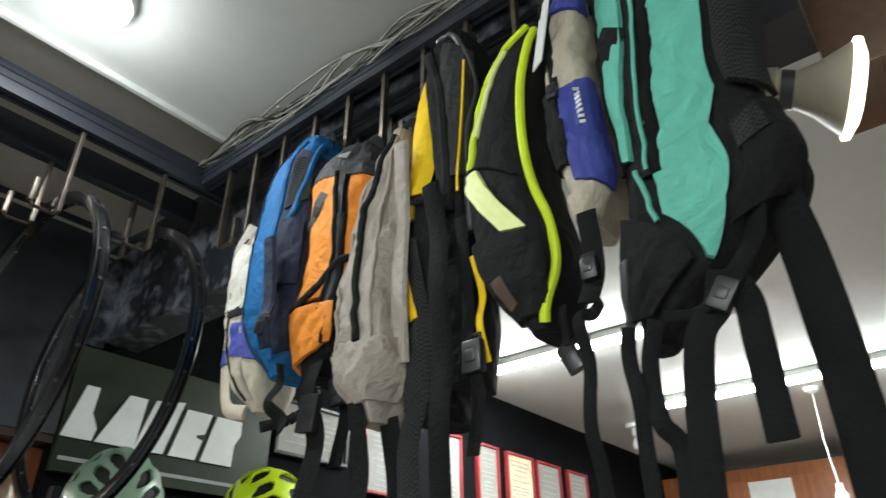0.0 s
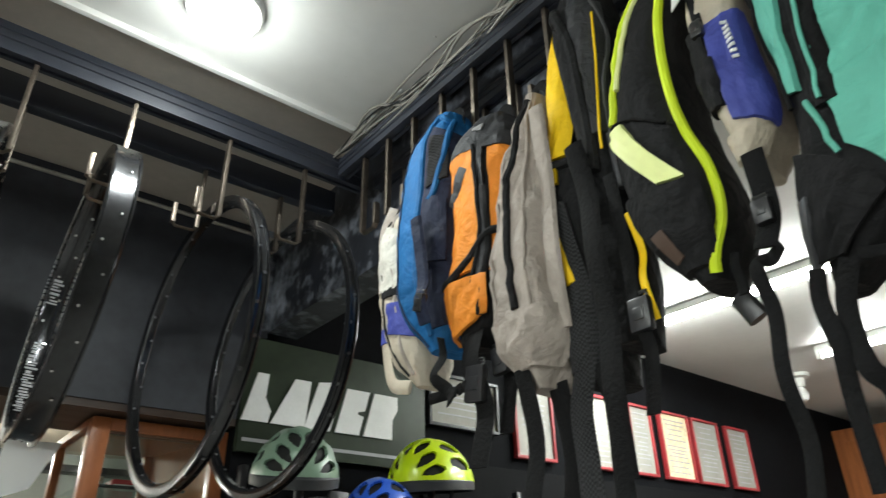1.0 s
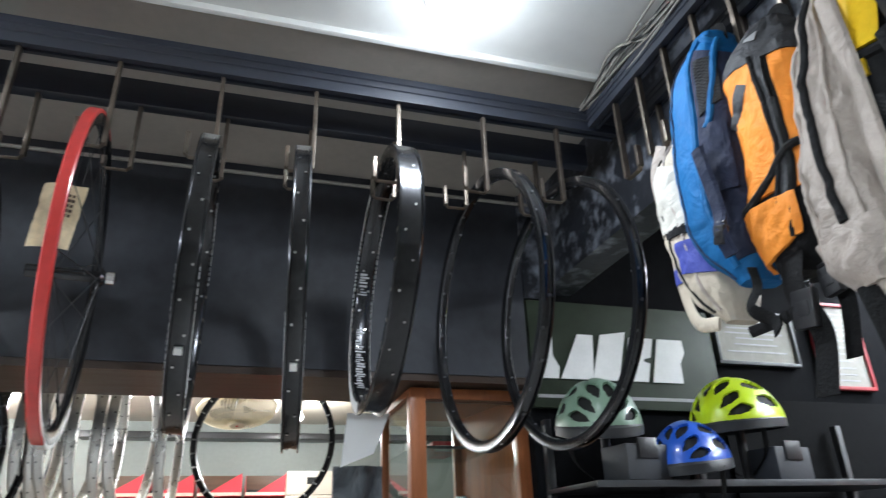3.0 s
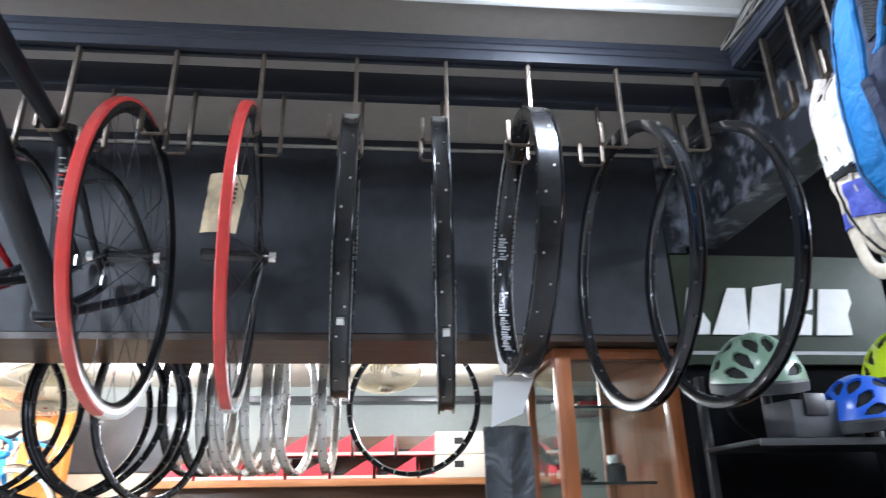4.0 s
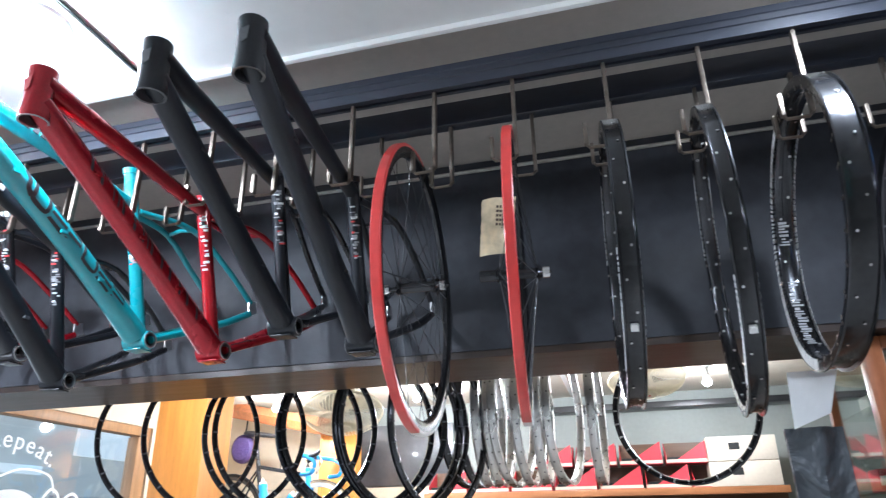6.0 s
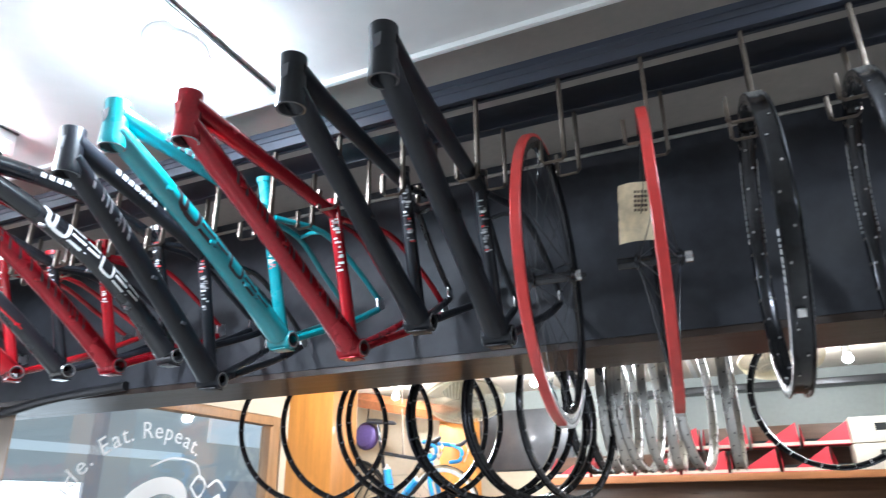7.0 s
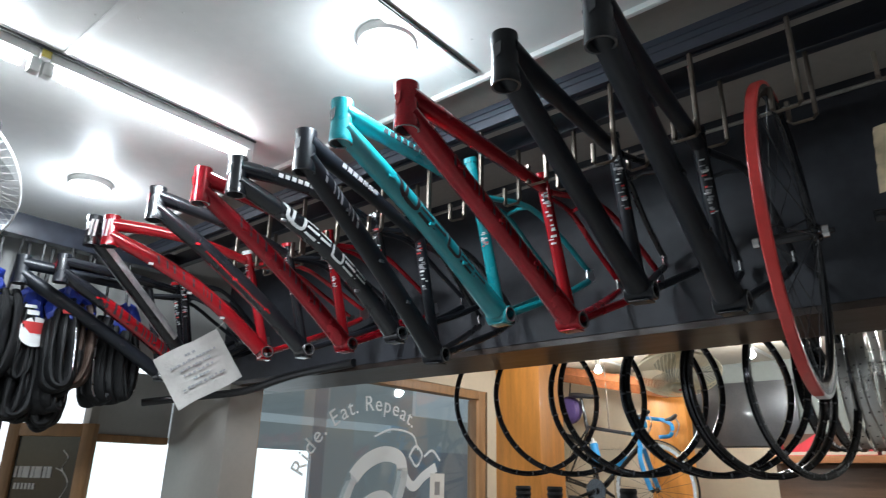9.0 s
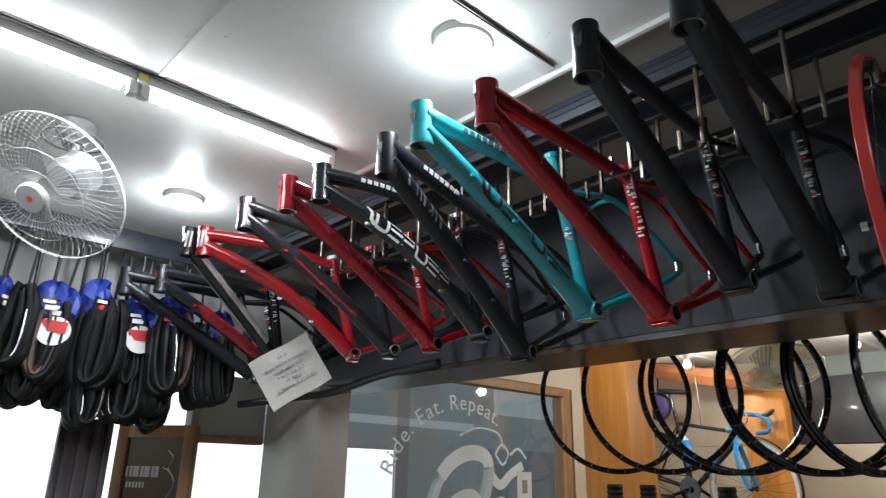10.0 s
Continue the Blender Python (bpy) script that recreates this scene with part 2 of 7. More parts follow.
M_FLOOR = mat("grey_floor_tile", (0.3, 0.29, 0.27), 0.4, var=0.1, scale=2, fine=40, bump=0.03)
M_CABLE = mat("grey_cable_sheath", (0.32, 0.3, 0.27), 0.5, var=0.25, scale=15, fine=90, bump=0.03)
M_BLKCABLE = mat("black_cable_sheath", (0.02, 0.02, 0.02), 0.45, var=0.2, bump=0.02)
M_LAMPWHITE = mat("white_enamel", (0.78, 0.78, 0.76), 0.35, var=0.04, bump=0.01)
M_LAMPGREY = mat("aged_grey_enamel", (0.36, 0.325, 0.26), 0.42, var=0.1, bump=0.02)
M_GLOWROUND = glow("lit_round_diffuser", (0.97, 0.99, 1.0), 9.0)
M_GLOWTUBE = glow("lit_fluorescent_tube", (0.97, 0.99, 1.0), 48.0)
M_GLOWWARM = glow("lit_spot_rim", (1.0, 0.86, 0.62), 3.5)
M_BACKDROP = glow("bright_street_backdrop", (1.0, 1.0, 1.0), 2.2)
# facade greys are emission: the daylight on the buildings is put into the material
M_FACADE = glow("grey_facade_emission", (0.28, 0.29, 0.28), 0.62)
M_FACADEDARK = glow("dark_facade_emission", (0.2, 0.2, 0.21), 0.6)
M_FACADELIGHT = glow("pale_facade_emission", (0.45, 0.47, 0.47), 0.8)
M_GLASS = glass("clear_pane")
M_SHOPGLASS = glass("shop_window_pane", (0.86, 0.9, 0.9), 0.03, 0.07)
M_REDBOX = mat("red_carton", (0.55, 0.03, 0.045), 0.55, var=0.1, bump=0.03)
M_WHITEBOX = mat("white_carton", (0.52, 0.46, 0.38), 0.6, var=0.08, bump=0.03)
M_BLUEBIKE = mat("sky_blue_frame_paint", (0.02, 0.26, 0.6), 0.3, var=0.1, bump=0.01, coat=0.6)
M_FANWIRE = mat("white_fan_wire", (0.5, 0.49, 0.47), 0.35, 0.3, var=0.08, bump=0.01)
M_FANBLADE = glass("translucent_fan_blade", (0.8, 0.81, 0.81), 0.35, 0.03)
M_CHARFAB = mat("charcoal_nylon", (0.03, 0.031, 0.035), 0.6, var=0.2, scale=9, fine=80, bump=0.3, weave=420, spec=0.35, wrinkle=16)
M_TANTYRE = mat("tan_sidewall_rubber", (0.5, 0.4, 0.26), 0.6, var=0.15, scale=20, fine=90, bump=0.08)
M_PURPLE = mat("purple_nylon", (0.06, 0.035, 0.13), 0.6, var=0.2, scale=12, fine=70, bump=0.2, wrinkle=14)
M_FANGREY = mat("grey_fan_enamel", (0.3, 0.3, 0.3), 0.4, var=0.1, bump=0.02)
# near-black for the sheet that stands in for shadow low on the north wall
M_LOWBLACK = mat("black_shadow_sheet", (0.004, 0.004, 0.0045), 0.8, var=0.3, scale=4, fine=40, bump=0.05, spec=0.08)
M_CREAMFAN = mat("yellowed_fan_plastic", (0.75, 0.68, 0.5), 0.4, var=0.1, bump=0.01)
M_SAGE = mat("sage_helmet_shell", (0.2, 0.3, 0.22), 0.32, var=0.08, bump=0.01, coat=0.4)
M_NEON = mat("neon_yellow_helmet_shell", (0.62, 0.82, 0.01), 0.3, var=0.06, bump=0.01, coat=0.4)
M_COBALT = mat("cobalt_helmet_shell", (0.02, 0.1, 0.55), 0.3, var=0.08, bump=0.01, coat=0.4)
M_GATE = mat("brown_grey_folded_gate_steel", (0.09, 0.08, 0.085), 0.45, 0.3, var=0.2, bump=0.03, stretch=(1, 30, 1))
M_BLUETAG = mat("blue_card_tag", (0.014, 0.034, 0.27), 0.5, var=0.12, bump=0.03)
M_TANWALL = mat("tan_tyre_wall", (0.075, 0.045, 0.032), 0.65, var=0.2, bump=0.05)
M_DARKGLASS = mat("dark_reflective_film", (0.03, 0.035, 0.04), 0.12, var=0.2, bump=0)
M_TINPANEL = mat("crumpled_grey_panel", (0.06, 0.068, 0.078), 0.38, var=0.2, scale=6, fine=16, bump=0.8, wrinkle=7)



def thin_sheet(name, colour):
    """Thin pale plastic: lets through half of the light that falls on it."""
    m = bpy.data.materials.new(name)
    m.use_nodes = True
    n, l = m.node_tree.nodes, m.node_tree.links
    tr = n.new("ShaderNodeBsdfTranslucent")
    tr.inputs[0].default_value = (*colour, 1)
    mx = n.new("ShaderNodeMixShader")
    nz = n.new("ShaderNodeTexNoise")
    nz.inputs["Scale"].default_value = 25
    b = n["Principled BSDF"]
    b.inputs["Base Color"].default_value = (*colour, 1)
    b.inputs["Roughness"].default_value = 0.3
    bp = n.new("ShaderNodeBump")
    bp.inputs["Strength"].default_value = 0.4
    l.new(nz.outputs["Fac"], bp.inputs["Height"])
    l.new(bp.outputs[0], b.inputs["Normal"])
    mx.inputs[0].default_value = 0.5
    l.new(b.outputs[0], mx.inputs[1])
    l.new(tr.outputs[0], mx.inputs[2])
    l.new(mx.outputs[0], n["Material Output"].inputs[0])
    return m


M_SILVERSHEET = thin_sheet("crinkled_clear_plastic", (0.85, 0.86, 0.86))
M_VINYL = thin_sheet("frosted_white_vinyl", (0.93, 0.93, 0.92))

# ---------------------------------------------------------------- mesh helpers


class Geo:
    """Vertices and faces of one part, gathered piece by piece."""

    def __init__(self):
        self.v, self.f = [], []

    def add(self, verts, faces):
        k = len(self.v)
        self.v += [tuple(p) for p in verts]
        self.f += [tuple(i + k for i in q) for q in faces]
        return self

    def box(self, x0, x1, y0, y1, z0, z1, bev=0.0):
        if bev <= 0:
            v = [(x, y, z) for x in (x0, x1) for y in (y0, y1) for z in (z0, z1)]
            return self.add(v, [(0, 1, 3, 2), (4, 6, 7, 5), (0, 4, 5, 1), (2, 3, 7, 6), (0, 2, 6, 4), (1, 5, 7, 3)])
        bm = bmesh.new()
        bmesh.ops.create_cube(bm, size=1)
        for q in bm.verts:
            q.co = Vector(((x0 + x1) / 2 + q.co.x * (x1 - x0), (y0 + y1) / 2 + q.co.y * (y1 - y0), (z0 + z1) / 2 + q.co.z * (z1 - z0)))
        bmesh.ops.bevel(bm, geom=bm.edges, offset=bev, segments=2, profile=0.6, affect='EDGES')
        bm.verts.index_update()
        self.add([q.co for q in bm.verts], [[q.index for q in f.verts] for f in bm.faces])
        bm.free()
        return self

    def sweep(self, pts, rad, seg=10, cap=True, hint=(0, 0, 1), closed=False):
        """Tube along pts; rad is one radius, or for each point a radius or a pair (along the side, along the hint)."""
        pts = [Vector(p) for p in pts]
        n = len(pts)
        rings = []
        for i, p in enumerate(pts):
            a = pts[(i - 1) % n] if (closed or i > 0) else p
            b = pts[(i + 1) % n] if (closed or i < n - 1) else p
            d = (b - a).normalized()
            h = Vector(hint)
            if abs(d.dot(h)) > 0.98:
                h = Vector((1, 0, 0)) if abs(d.x) < 0.9 else Vector((0, 1, 0))
            s = d.cross(h).normalized()
            u = s.cross(d).normalized()
            r = rad[i] if isinstance(rad, (list, tuple)) and len(rad) == n and not isinstance(rad, float) else rad
            ra, rb = r if isinstance(r, (list, tuple)) else (r, r)
            rings.append([p + s * ra * math.cos(2 * math.pi * k / seg) + u * rb * math.sin(2 * math.pi * k / seg) for k in range(seg)])
        return self.rings(rings, cap and not closed, closed)

    def rings(self, rings, cap=True, closed=False):
        seg, n = len(rings[0]), len(rings)
        v = [p for r in rings for p in r]
        f = []
        for i in range(n if closed else n - 1):
            for k in range(seg):
                a, b = i * seg + k, i * seg + (k + 1) % seg
                c, d = ((i + 1) % n) * seg + (k + 1) % seg, ((i + 1) % n) * seg + k
                f.append((a, b, c, d))
        if cap:
            f += [tuple(reversed(range(seg))), tuple(range((n - 1) * seg, n * seg))]
        return self.add(v, f)

    def hoop(self, prof, seg=72, c=(0, 0, 0), a0=0.0, a1=360.0):
        """A closed profile of (radius, x) turned round the x axis through c."""
        full = a1 - a0 >= 359.9
        steps = seg if full else seg + 1
        rings = []
        for i in range(steps):
            a = radians(a0 + (a1 - a0) * i / seg)
            rings.append([(c[0] + x, c[1] + r * math.cos(a), c[2] + r * math.sin(a)) for r, x in prof])
        return self.rings(rings, not full, full)

    def disc(self, c, r, normal, seg=24, thick=0.01, r2=None):
        c, nn = Vector(c), Vector(normal).normalized()
        return self.sweep([c, c + nn * thick], [r, r if r2 is None else r2], seg, True, (0, 0, 1) if abs(nn.z) < 0.9 else (0, 1, 0))

    def quad(self, a, b, c, d, thick=0.002):
        a, b, c, d = (Vector(q) for q in (a, b, c, d))
        nn = (b - a).cross(d - a).normalized() * thick
        v = [a, b, c, d, a + nn, b + nn, c + nn, d + nn]
        return self.add(v, [(3, 2, 1, 0), (4, 5, 6, 7), (0, 1, 5, 4), (1, 2, 6, 5), (2, 3, 7, 6), (3, 0, 4, 7)])

    def mesh(self, name, material, smooth=35):
        me = bpy.data.meshes.new(name)
        me.from_pydata(self.v, [], self.f)
        me.validate()
        bm = bmesh.new()
        bm.from_mesh(me)
        bmesh.ops.recalc_face_normals(bm, faces=bm.faces)
        bm.to_mesh(me)
        bm.free()
        me.materials.append(material)
        if smooth:
            me.shade_smooth()
            me.set_sharp_from_angle(angle=radians(smooth))
        return me


def part(name, geo, material, parent, label="", smooth=35, m=None):
    ob = new(name, geo.mesh(name, material, smooth))
    ob.parent = parent
    if name in ("decal", "print", "cage", "lettering"):
        ob["kind"] = "stuff"
    if m is not None:
        ob.matrix_local = m
    if label:
        ob["label"] = label
    return ob


def thing(name, label, category, m=None, group="", kind=""):
    ob = new(name)
    ob.empty_display_size = 0.05
    ob.matrix_world = m if m is not None else Matrix()
    return tagged(ob, label, category, group, kind)


def solid(name, geo, material, label, category, kind="structure", smooth=35, group="", m=None):
    ob = new(name, geo.mesh(name, material, smooth))
    if m is not None:
        ob.matrix_world = m
    return tagged(ob, label, category, group, kind)


def arc(c, r, a0, a1, n, plane="xz"):
    out = []
    for i in range(n + 1):
        a = radians(a0 + (a1 - a0) * i / n)
        u, w = r * math.cos(a), r * math.sin(a)
        out.append({"xz": (c[0] + u, c[1], c[2] + w), "yz": (c[0], c[1] + u, c[2] + w), "xy": (c[0] + u, c[1] + w, c[2])}[plane])
    return out


def curve_pts(ctrl, n=8):
    """Smooth line through the points (Catmull-Rom)."""
    p = [Vector(q) for q in ctrl]
    p = [2 * p[0] - p[1]] + p + [2 * p[-1] - p[-2]]
    out = []
    for i in range(1, len(p) - 2):
        for k in range(n):
            t = k / n
            a, b, c, d = p[i - 1:i + 3]
            out.append(0.5 * ((2 * b) + (c - a) * t + (2 * a - 5 * b + 4 * c - d) * t * t + (3 * b - a - 3 * c + d) * t ** 3))
    return out + [p[-2]]

# ---------------------------------------------------------------- structure
CEIL, SOFF, BARZ = 2.50, 2.53, 2.39
FAS = 2.04      # front of the header beam
SIDE = 0.60     # front of the side header

solid("floor", Geo().box(-9, 5.3, -3.2, 5.3, -0.1, 0.0), M_FLOOR, "grey tiled shop floor", "floor")
ceil = Geo().box(-3.6, 0.52, -3.2, 1.374, CEIL, CEIL + 0.1)
rb = random.Random(11)
for k in range(60):
    s = rb.uniform(0.0015, 0.004)
    ceil.disc((rb.uniform(-2.2, 0.5), rb.uniform(0.4, 1.35), CEIL), s, (0, 0, -1), 7, s * 0.7, s * 0.5)
solid("ceiling", ceil, M_CEIL, "white painted shop ceiling with faint joints", "ceiling")
solid("ceiling_side_room", Geo().box(SIDE + 0.1, 5.3, -3.2, 2.2, CEIL, CEIL + 0.1), M_CEIL, "white painted ceiling of the side room", "ceiling")
solid("ceiling_back_room", Geo().box(-3.6, 5.3, 2.36, 5.3, 2.285, 2.36), M_BACKCEIL, "cream painted ceiling of the back room", "ceiling")
solid("soffit", Geo().box(-3.6, SIDE, 1.39, FAS, SOFF, SOFF + 0.08), M_SOFFIT, "grey-brown soffit above the hanging rails", "soffit")
solid("soffit_side", Geo().box(0.545, SIDE, -3.2, 1.39, SOFF, SOFF + 0.08), M_SOFFIT, "grey-brown soffit above the bag rail", "soffit")
solid("trim_ceiling_edge", Geo().box(-3.6, 0.52, 1.375, 1.389, CEIL - 0.014, CEIL + 0.11, 0.003), M_TRIM, "white painted moulding along the ceiling edge", "moulding")
solid("trim_ceiling_side", Geo().box(0.52, 0.545, -3.2, 1.39, CEIL - 0.006, CEIL + 0.11), M_NAVY, "dark painted strip along the ceiling edge", "moulding")
beam = solid("wall_header_beam", Geo().box(-4.2, 0.54, FAS, 2.36, 1.925, 2.62), M_NAVY, "blue-black painted header beam over the opening", "beam")
solid("trim_beam_underside", Geo().box(-4.2, 0.54, FAS + 0.004, 2.355, 1.905, 1.925), M_UNDER, "dark brown wooden underside of the header beam", "beam")
solid("trim_beam_top_cable", Geo().sweep([(-3.5, FAS - 0.006, 2.49), (0.6, FAS - 0.006, 2.50)], 0.006, 6), M_CABLE, "thin pale conduit along the top of the beam", "conduit")
solid("wall_side_header", Geo().box(SIDE, SIDE + 0.1, 0.22, FAS - 0.002, 2.19, 2.62), M_SCUFF, "scuffed blue-black side header panel", "beam")
solid("wall_north", Geo().box(0.545, 5.3, 2.06, 2.2, 0, 2.6), M_DARKWALL, "charcoal painted wall with framed papers", "wall")
solid("wall_east", Geo().box(5.2, 5.34, -3.2, 2.06, 0, 2.6), M_GREYWALL, "plain far wall of the side room", "wall")
solid("wall_south", Geo().box(-3.6, 5.3, -3.3, -3.2, 0, 2.6), M_GREYWALL, "plain grey wall", "wall")
solid("wall_back", Geo().box(-3.6, 5.3, 5.0, 5.14, 0, 2.6), M_BACKWALL, "grey-green back room wall", "wall")
solid("wall_back_east", Geo().box(1.6, 1.7, 2.2, 5.0, 0, 2.6), M_GREYWALL, "plain back room side wall", "wall")
# storefront on the street side
solid("column", Geo().box(-3.96, -3.44, 2.0, 2.19, 0, 1.905, 0.008), M_COLUMN, "warm grey painted column under the beam", "column")
solid("wall_west_back", Geo().box(-3.6, -3.46, 4.13, 5.0, 0, 2.6), M_CREAMWALL, "cream painted wall beside the shop window", "wall")
solid("wall_west_lintel", Geo().box(-3.6, -3.46, 2.19, 4.13, 2.09, 2.6), M_CREAMWALL, "cream painted wall over the shop window", "wall")
solid("wall_west_south", Geo().box(-3.7, -3.56, -3.2, 0.0, 0, 2.6), M_GREYWALL, "plain street side wall", "wall")
solid("wall_west_upper", Geo().box(-3.75, -3.61, 0.0, FAS, 1.98, 2.6), M_GREYWALL, "grey wall over the shop entrance", "wall")
solid("backdrop_street", Geo().box(-9.0, -8.9, -6, 6.95, -0.1, 4.2), M_BACKDROP, "bright overexposed street outside", "backdrop")
# this building front glows by itself instead of being lit by the sky
solid("backdrop_facade", Geo().box(-9.0, -8.9, 6.95, 16, -0.1, 4.2), M_FACADE, "grey building across the street, glowing in place of daylight", "backdrop")
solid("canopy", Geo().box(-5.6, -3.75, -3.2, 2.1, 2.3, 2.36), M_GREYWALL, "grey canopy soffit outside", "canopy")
solid("backdrop_shopfront", Geo().box(-8.88, -8.8, 4.6, 6.95, 1.85, 4.2), M_FACADE, "grey upper storey across the street, glowing in place of daylight", "backdrop")

solid("wall_corner_filler", Geo().box(0.541, 0.599, 2.032, 2.058, 2.172, 2.62), M_SCUFF, "scuffed blue-black corner panel", "beam")
# steel rails with hooks


def channel(a, b, c, z, depth, high, along="x"):
    """Rolled steel channel from a to b: grooved front face at c, lipped underside."""
    h, d = high, depth
    prof = [(0, 0), (d * 0.28, 0), (d * 0.28, h * 0.09), (d * 0.72, h * 0.09), (d * 0.72, 0), (d, 0), (d, h), (d * 0.12, h), (0, h * 0.95), (0, h * 0.72), (d * 0.1, h * 0.69), (d * 0.1, h * 0.6),
            (0, h * 0.57), (0, h * 0.44), (d * 0.1, h * 0.41), (d * 0.1, h * 0.3), (0, h * 0.27)]
    ends = [[(e, c + p, z + q) if along == "x" else (c + p, e, z + q) for p, q in prof] for e in (a, b)]
    return Geo().rings(ends, True)


for yy in (1.45, 1.60):
    solid("trim_rail", channel(-3.55, 0.56, yy, BARZ, 0.032, 0.066) if yy < 1.5 else Geo().box(-3.55, 0.56, yy, yy + 0.032, BARZ, BARZ + 0.066, 0.003), M_BAR, "blue-black painted steel hanging rail", "rail")
for xx in (0.475, 0.575):
    solid("trim_rail_side", channel(0.22, 1.44, xx, BARZ, 0.028, 0.05, "y"), M_BAR, "blue-black painted steel rail for bags", "rail")
solid("trim_rail_far", Geo().box(-3.46, -3.40, -3.1, 1.6, BARZ - 0.03, BARZ + 0.06, 0.004), M_BAR, "blue-black painted steel rail for tyres", "rail")


def hook_geo(drop, width=0.052, tip=0.05):
    """Flat steel hook: a strip down from the rail, a level foot and a short lip."""
    w, t, f = 0.0065, 0.0042, 0.0024
    g = Geo()
    g.box(-t, t, -w, w, -drop, 0.0, 0.001)
    g.sweep([(0, 0, -drop), (-0.006, 0, -drop - 0.007), (-width + 0.006, 0, -drop - 0.007), (-width, 0, -drop)], [(w, f)] * 4, 6, True, (0, 0.01, 1))
    g.box(-width - t, -width + t, -w, w, -drop, -drop + tip, 0.001)
    return g


HOOK_FRONT = hook_geo(0.195).mesh("steel_hook", M_STEEL)
HOOK_REAR = hook_geo(0.155).mesh("steel_hook", M_STEEL)


def hook(m, mesh, where):
    ob = new("steel_hook", mesh)
    ob.matrix_world = m
    tagged(ob, "flat zinc steel hook on the " + where, "hook", "hooks on the rails", "")
    return ob


for i in range(17):
    hx = 0.40 - 0.1915 * i
    jit = 0.006 * math.sin(i * 2.3)
    hook(pose(hx + jit, 1.466, BARZ, 0, 0, 4 * math.sin(i * 1.7)), HOOK_FRONT, "front rail")
    hook(pose(hx + 0.012 - jit, 1.616, BARZ, 0, 0, 5 * math.sin(i * 2.9 + 1)), HOOK_REAR, "rear rail")
for i in range(11):
    hy = 1.34 - 0.095 * i
    hook(pose(0.49, hy, BARZ, 0, 0, 90 + 5 * math.sin(i * 2.1)), HOOK_FRONT, "bag rail")
    if i < 6:
        hook(pose(0.59, hy - 0.02, BARZ, 0, 0, 90 + 5 * math.sin(i * 1.3)), HOOK_REAR, "bag rail")

# ---------------------------------------------------------------- ceiling lights


def round_lamp(x, y, lab):
    t = thing("ceiling_lamp", lab, "ceiling lamp", pose(x, y, CEIL), "round ceiling lamps")
    part("housing", Geo().sweep([(0, 0, 0), (0, 0, -0.012), (0, 0, -0.02)], [0.074, 0.074, 0.07], 40), M_LAMPWHITE, t)
    part("diffuser", Geo().sweep([(0, 0, -0.0205), (0, 0, -0.03), (0, 0, -0.04), (0, 0, -0.047)], [0.066, 0.063, 0.05, 0.026], 40), M_GLOWROUND, t, "lit white domed diffuser")


for lx, ly in ((0.08, 1.21), (-1.54, 1.11), (-3.0, 1.03)):
    round_lamp(lx, ly, "lit round domed surface-mounted ceiling lamp")


def batten(x, y, z, length, turn=0, lab="lit white fluorescent batten on the ceiling"):
    t = thing("fluorescent_lamp", lab, "ceiling lamp", pose(x, y, z, 0, 0, turn), "fluorescent battens")
    h = length / 2
    part("body", Geo().box(-0.02, 0.02, -h, h, -0.028, 0.0, 0.003), M_LAMPWHITE, t)
    part("tube", Geo().sweep([(0.0, -h + 0.03, -0.047), (0.0, h - 0.03, -0.047)], 0.0135, 14), M_GLOWTUBE, t, "lit fluorescent tube")
    for s in (-1, 1):
        part("end_cap", Geo().box(-0.014, 0.014, s * h - 0.012, s * h + 0.012, -0.066, 0.0, 0.003), M_LAMPWHITE, t)


batten(-2.27, 0.915, CEIL - 0.002, 0.6)
batten(-2.27, 0.285, CEIL - 0.002, 0.6)
# added batten out of view behind the camera, body for the second tube light
batten(-2.27, -0.65, CEIL - 0.002, 1.2)
t = thing("ballast_box", "small white ballast box with a yellow label between two battens", "ballast", pose(-2.262, 0.6, CEIL - 0.002))
part("case", Geo().box(-0.02, 0.02, -0.012, 0.012, -0.03, 0, 0.003), M_LAMPWHITE, t)
part("label_sheet", Geo().box(0.0205, 0.022, -0.011, 0.011, -0.026, -0.006), M_STICKER, t, "yellow printed label")
for yy in (0.42, 0.74):
    t = thing("ceiling_clip", "small white clip beside the fluorescent tube", "clip", pose(-2.33, yy, CEIL - 0.001), "clips along the tubes")
    part("clip", Geo().box(-0.012, 0.012, -0.008, 0.008, -0.014, 0, 0.003), M_LAMPWHITE, t)
batten(2.13, 1.35, CEIL - 0.002, 1.2)
batten(3.1, 0.85, CEIL - 0.002, 1.2)
# joint strip and thin wires on the ceiling
solid("trim_joint_strip", Geo().box(-1.49, -1.45, -3.0, 1.355, CEIL - 0.012, CEIL - 0.002, 0.003), M_TRIM, "white joint strip on the ceiling", "strip")
solid("trim_joint_wire", Geo().sweep([(-1.447, -3, CEIL - 0.006), (-1.444, 0.4, CEIL - 0.007), (-1.447, 1.35, CEIL - 0.006)], 0.0028, 6), M_BLKCABLE, "thin black wire along the ceiling joint", "wire")
solid("trim_tube_wire", Geo().sweep([(-2.235, -3, CEIL - 0.006), (-2.233, 0.5, CEIL - 0.006), (-2.238, 1.22, CEIL - 0.006)], 0.0035, 6), M_BLKCABLE, "thin black wire along the batten", "wire")

solid("trim_ceiling_joint", Geo().box(-2.24, -1.5, 0.63, 0.645, CEIL - 0.004, CEIL - 0.001, 0.001), M_CEIL, "faint filled joint in the ceiling", "strip")
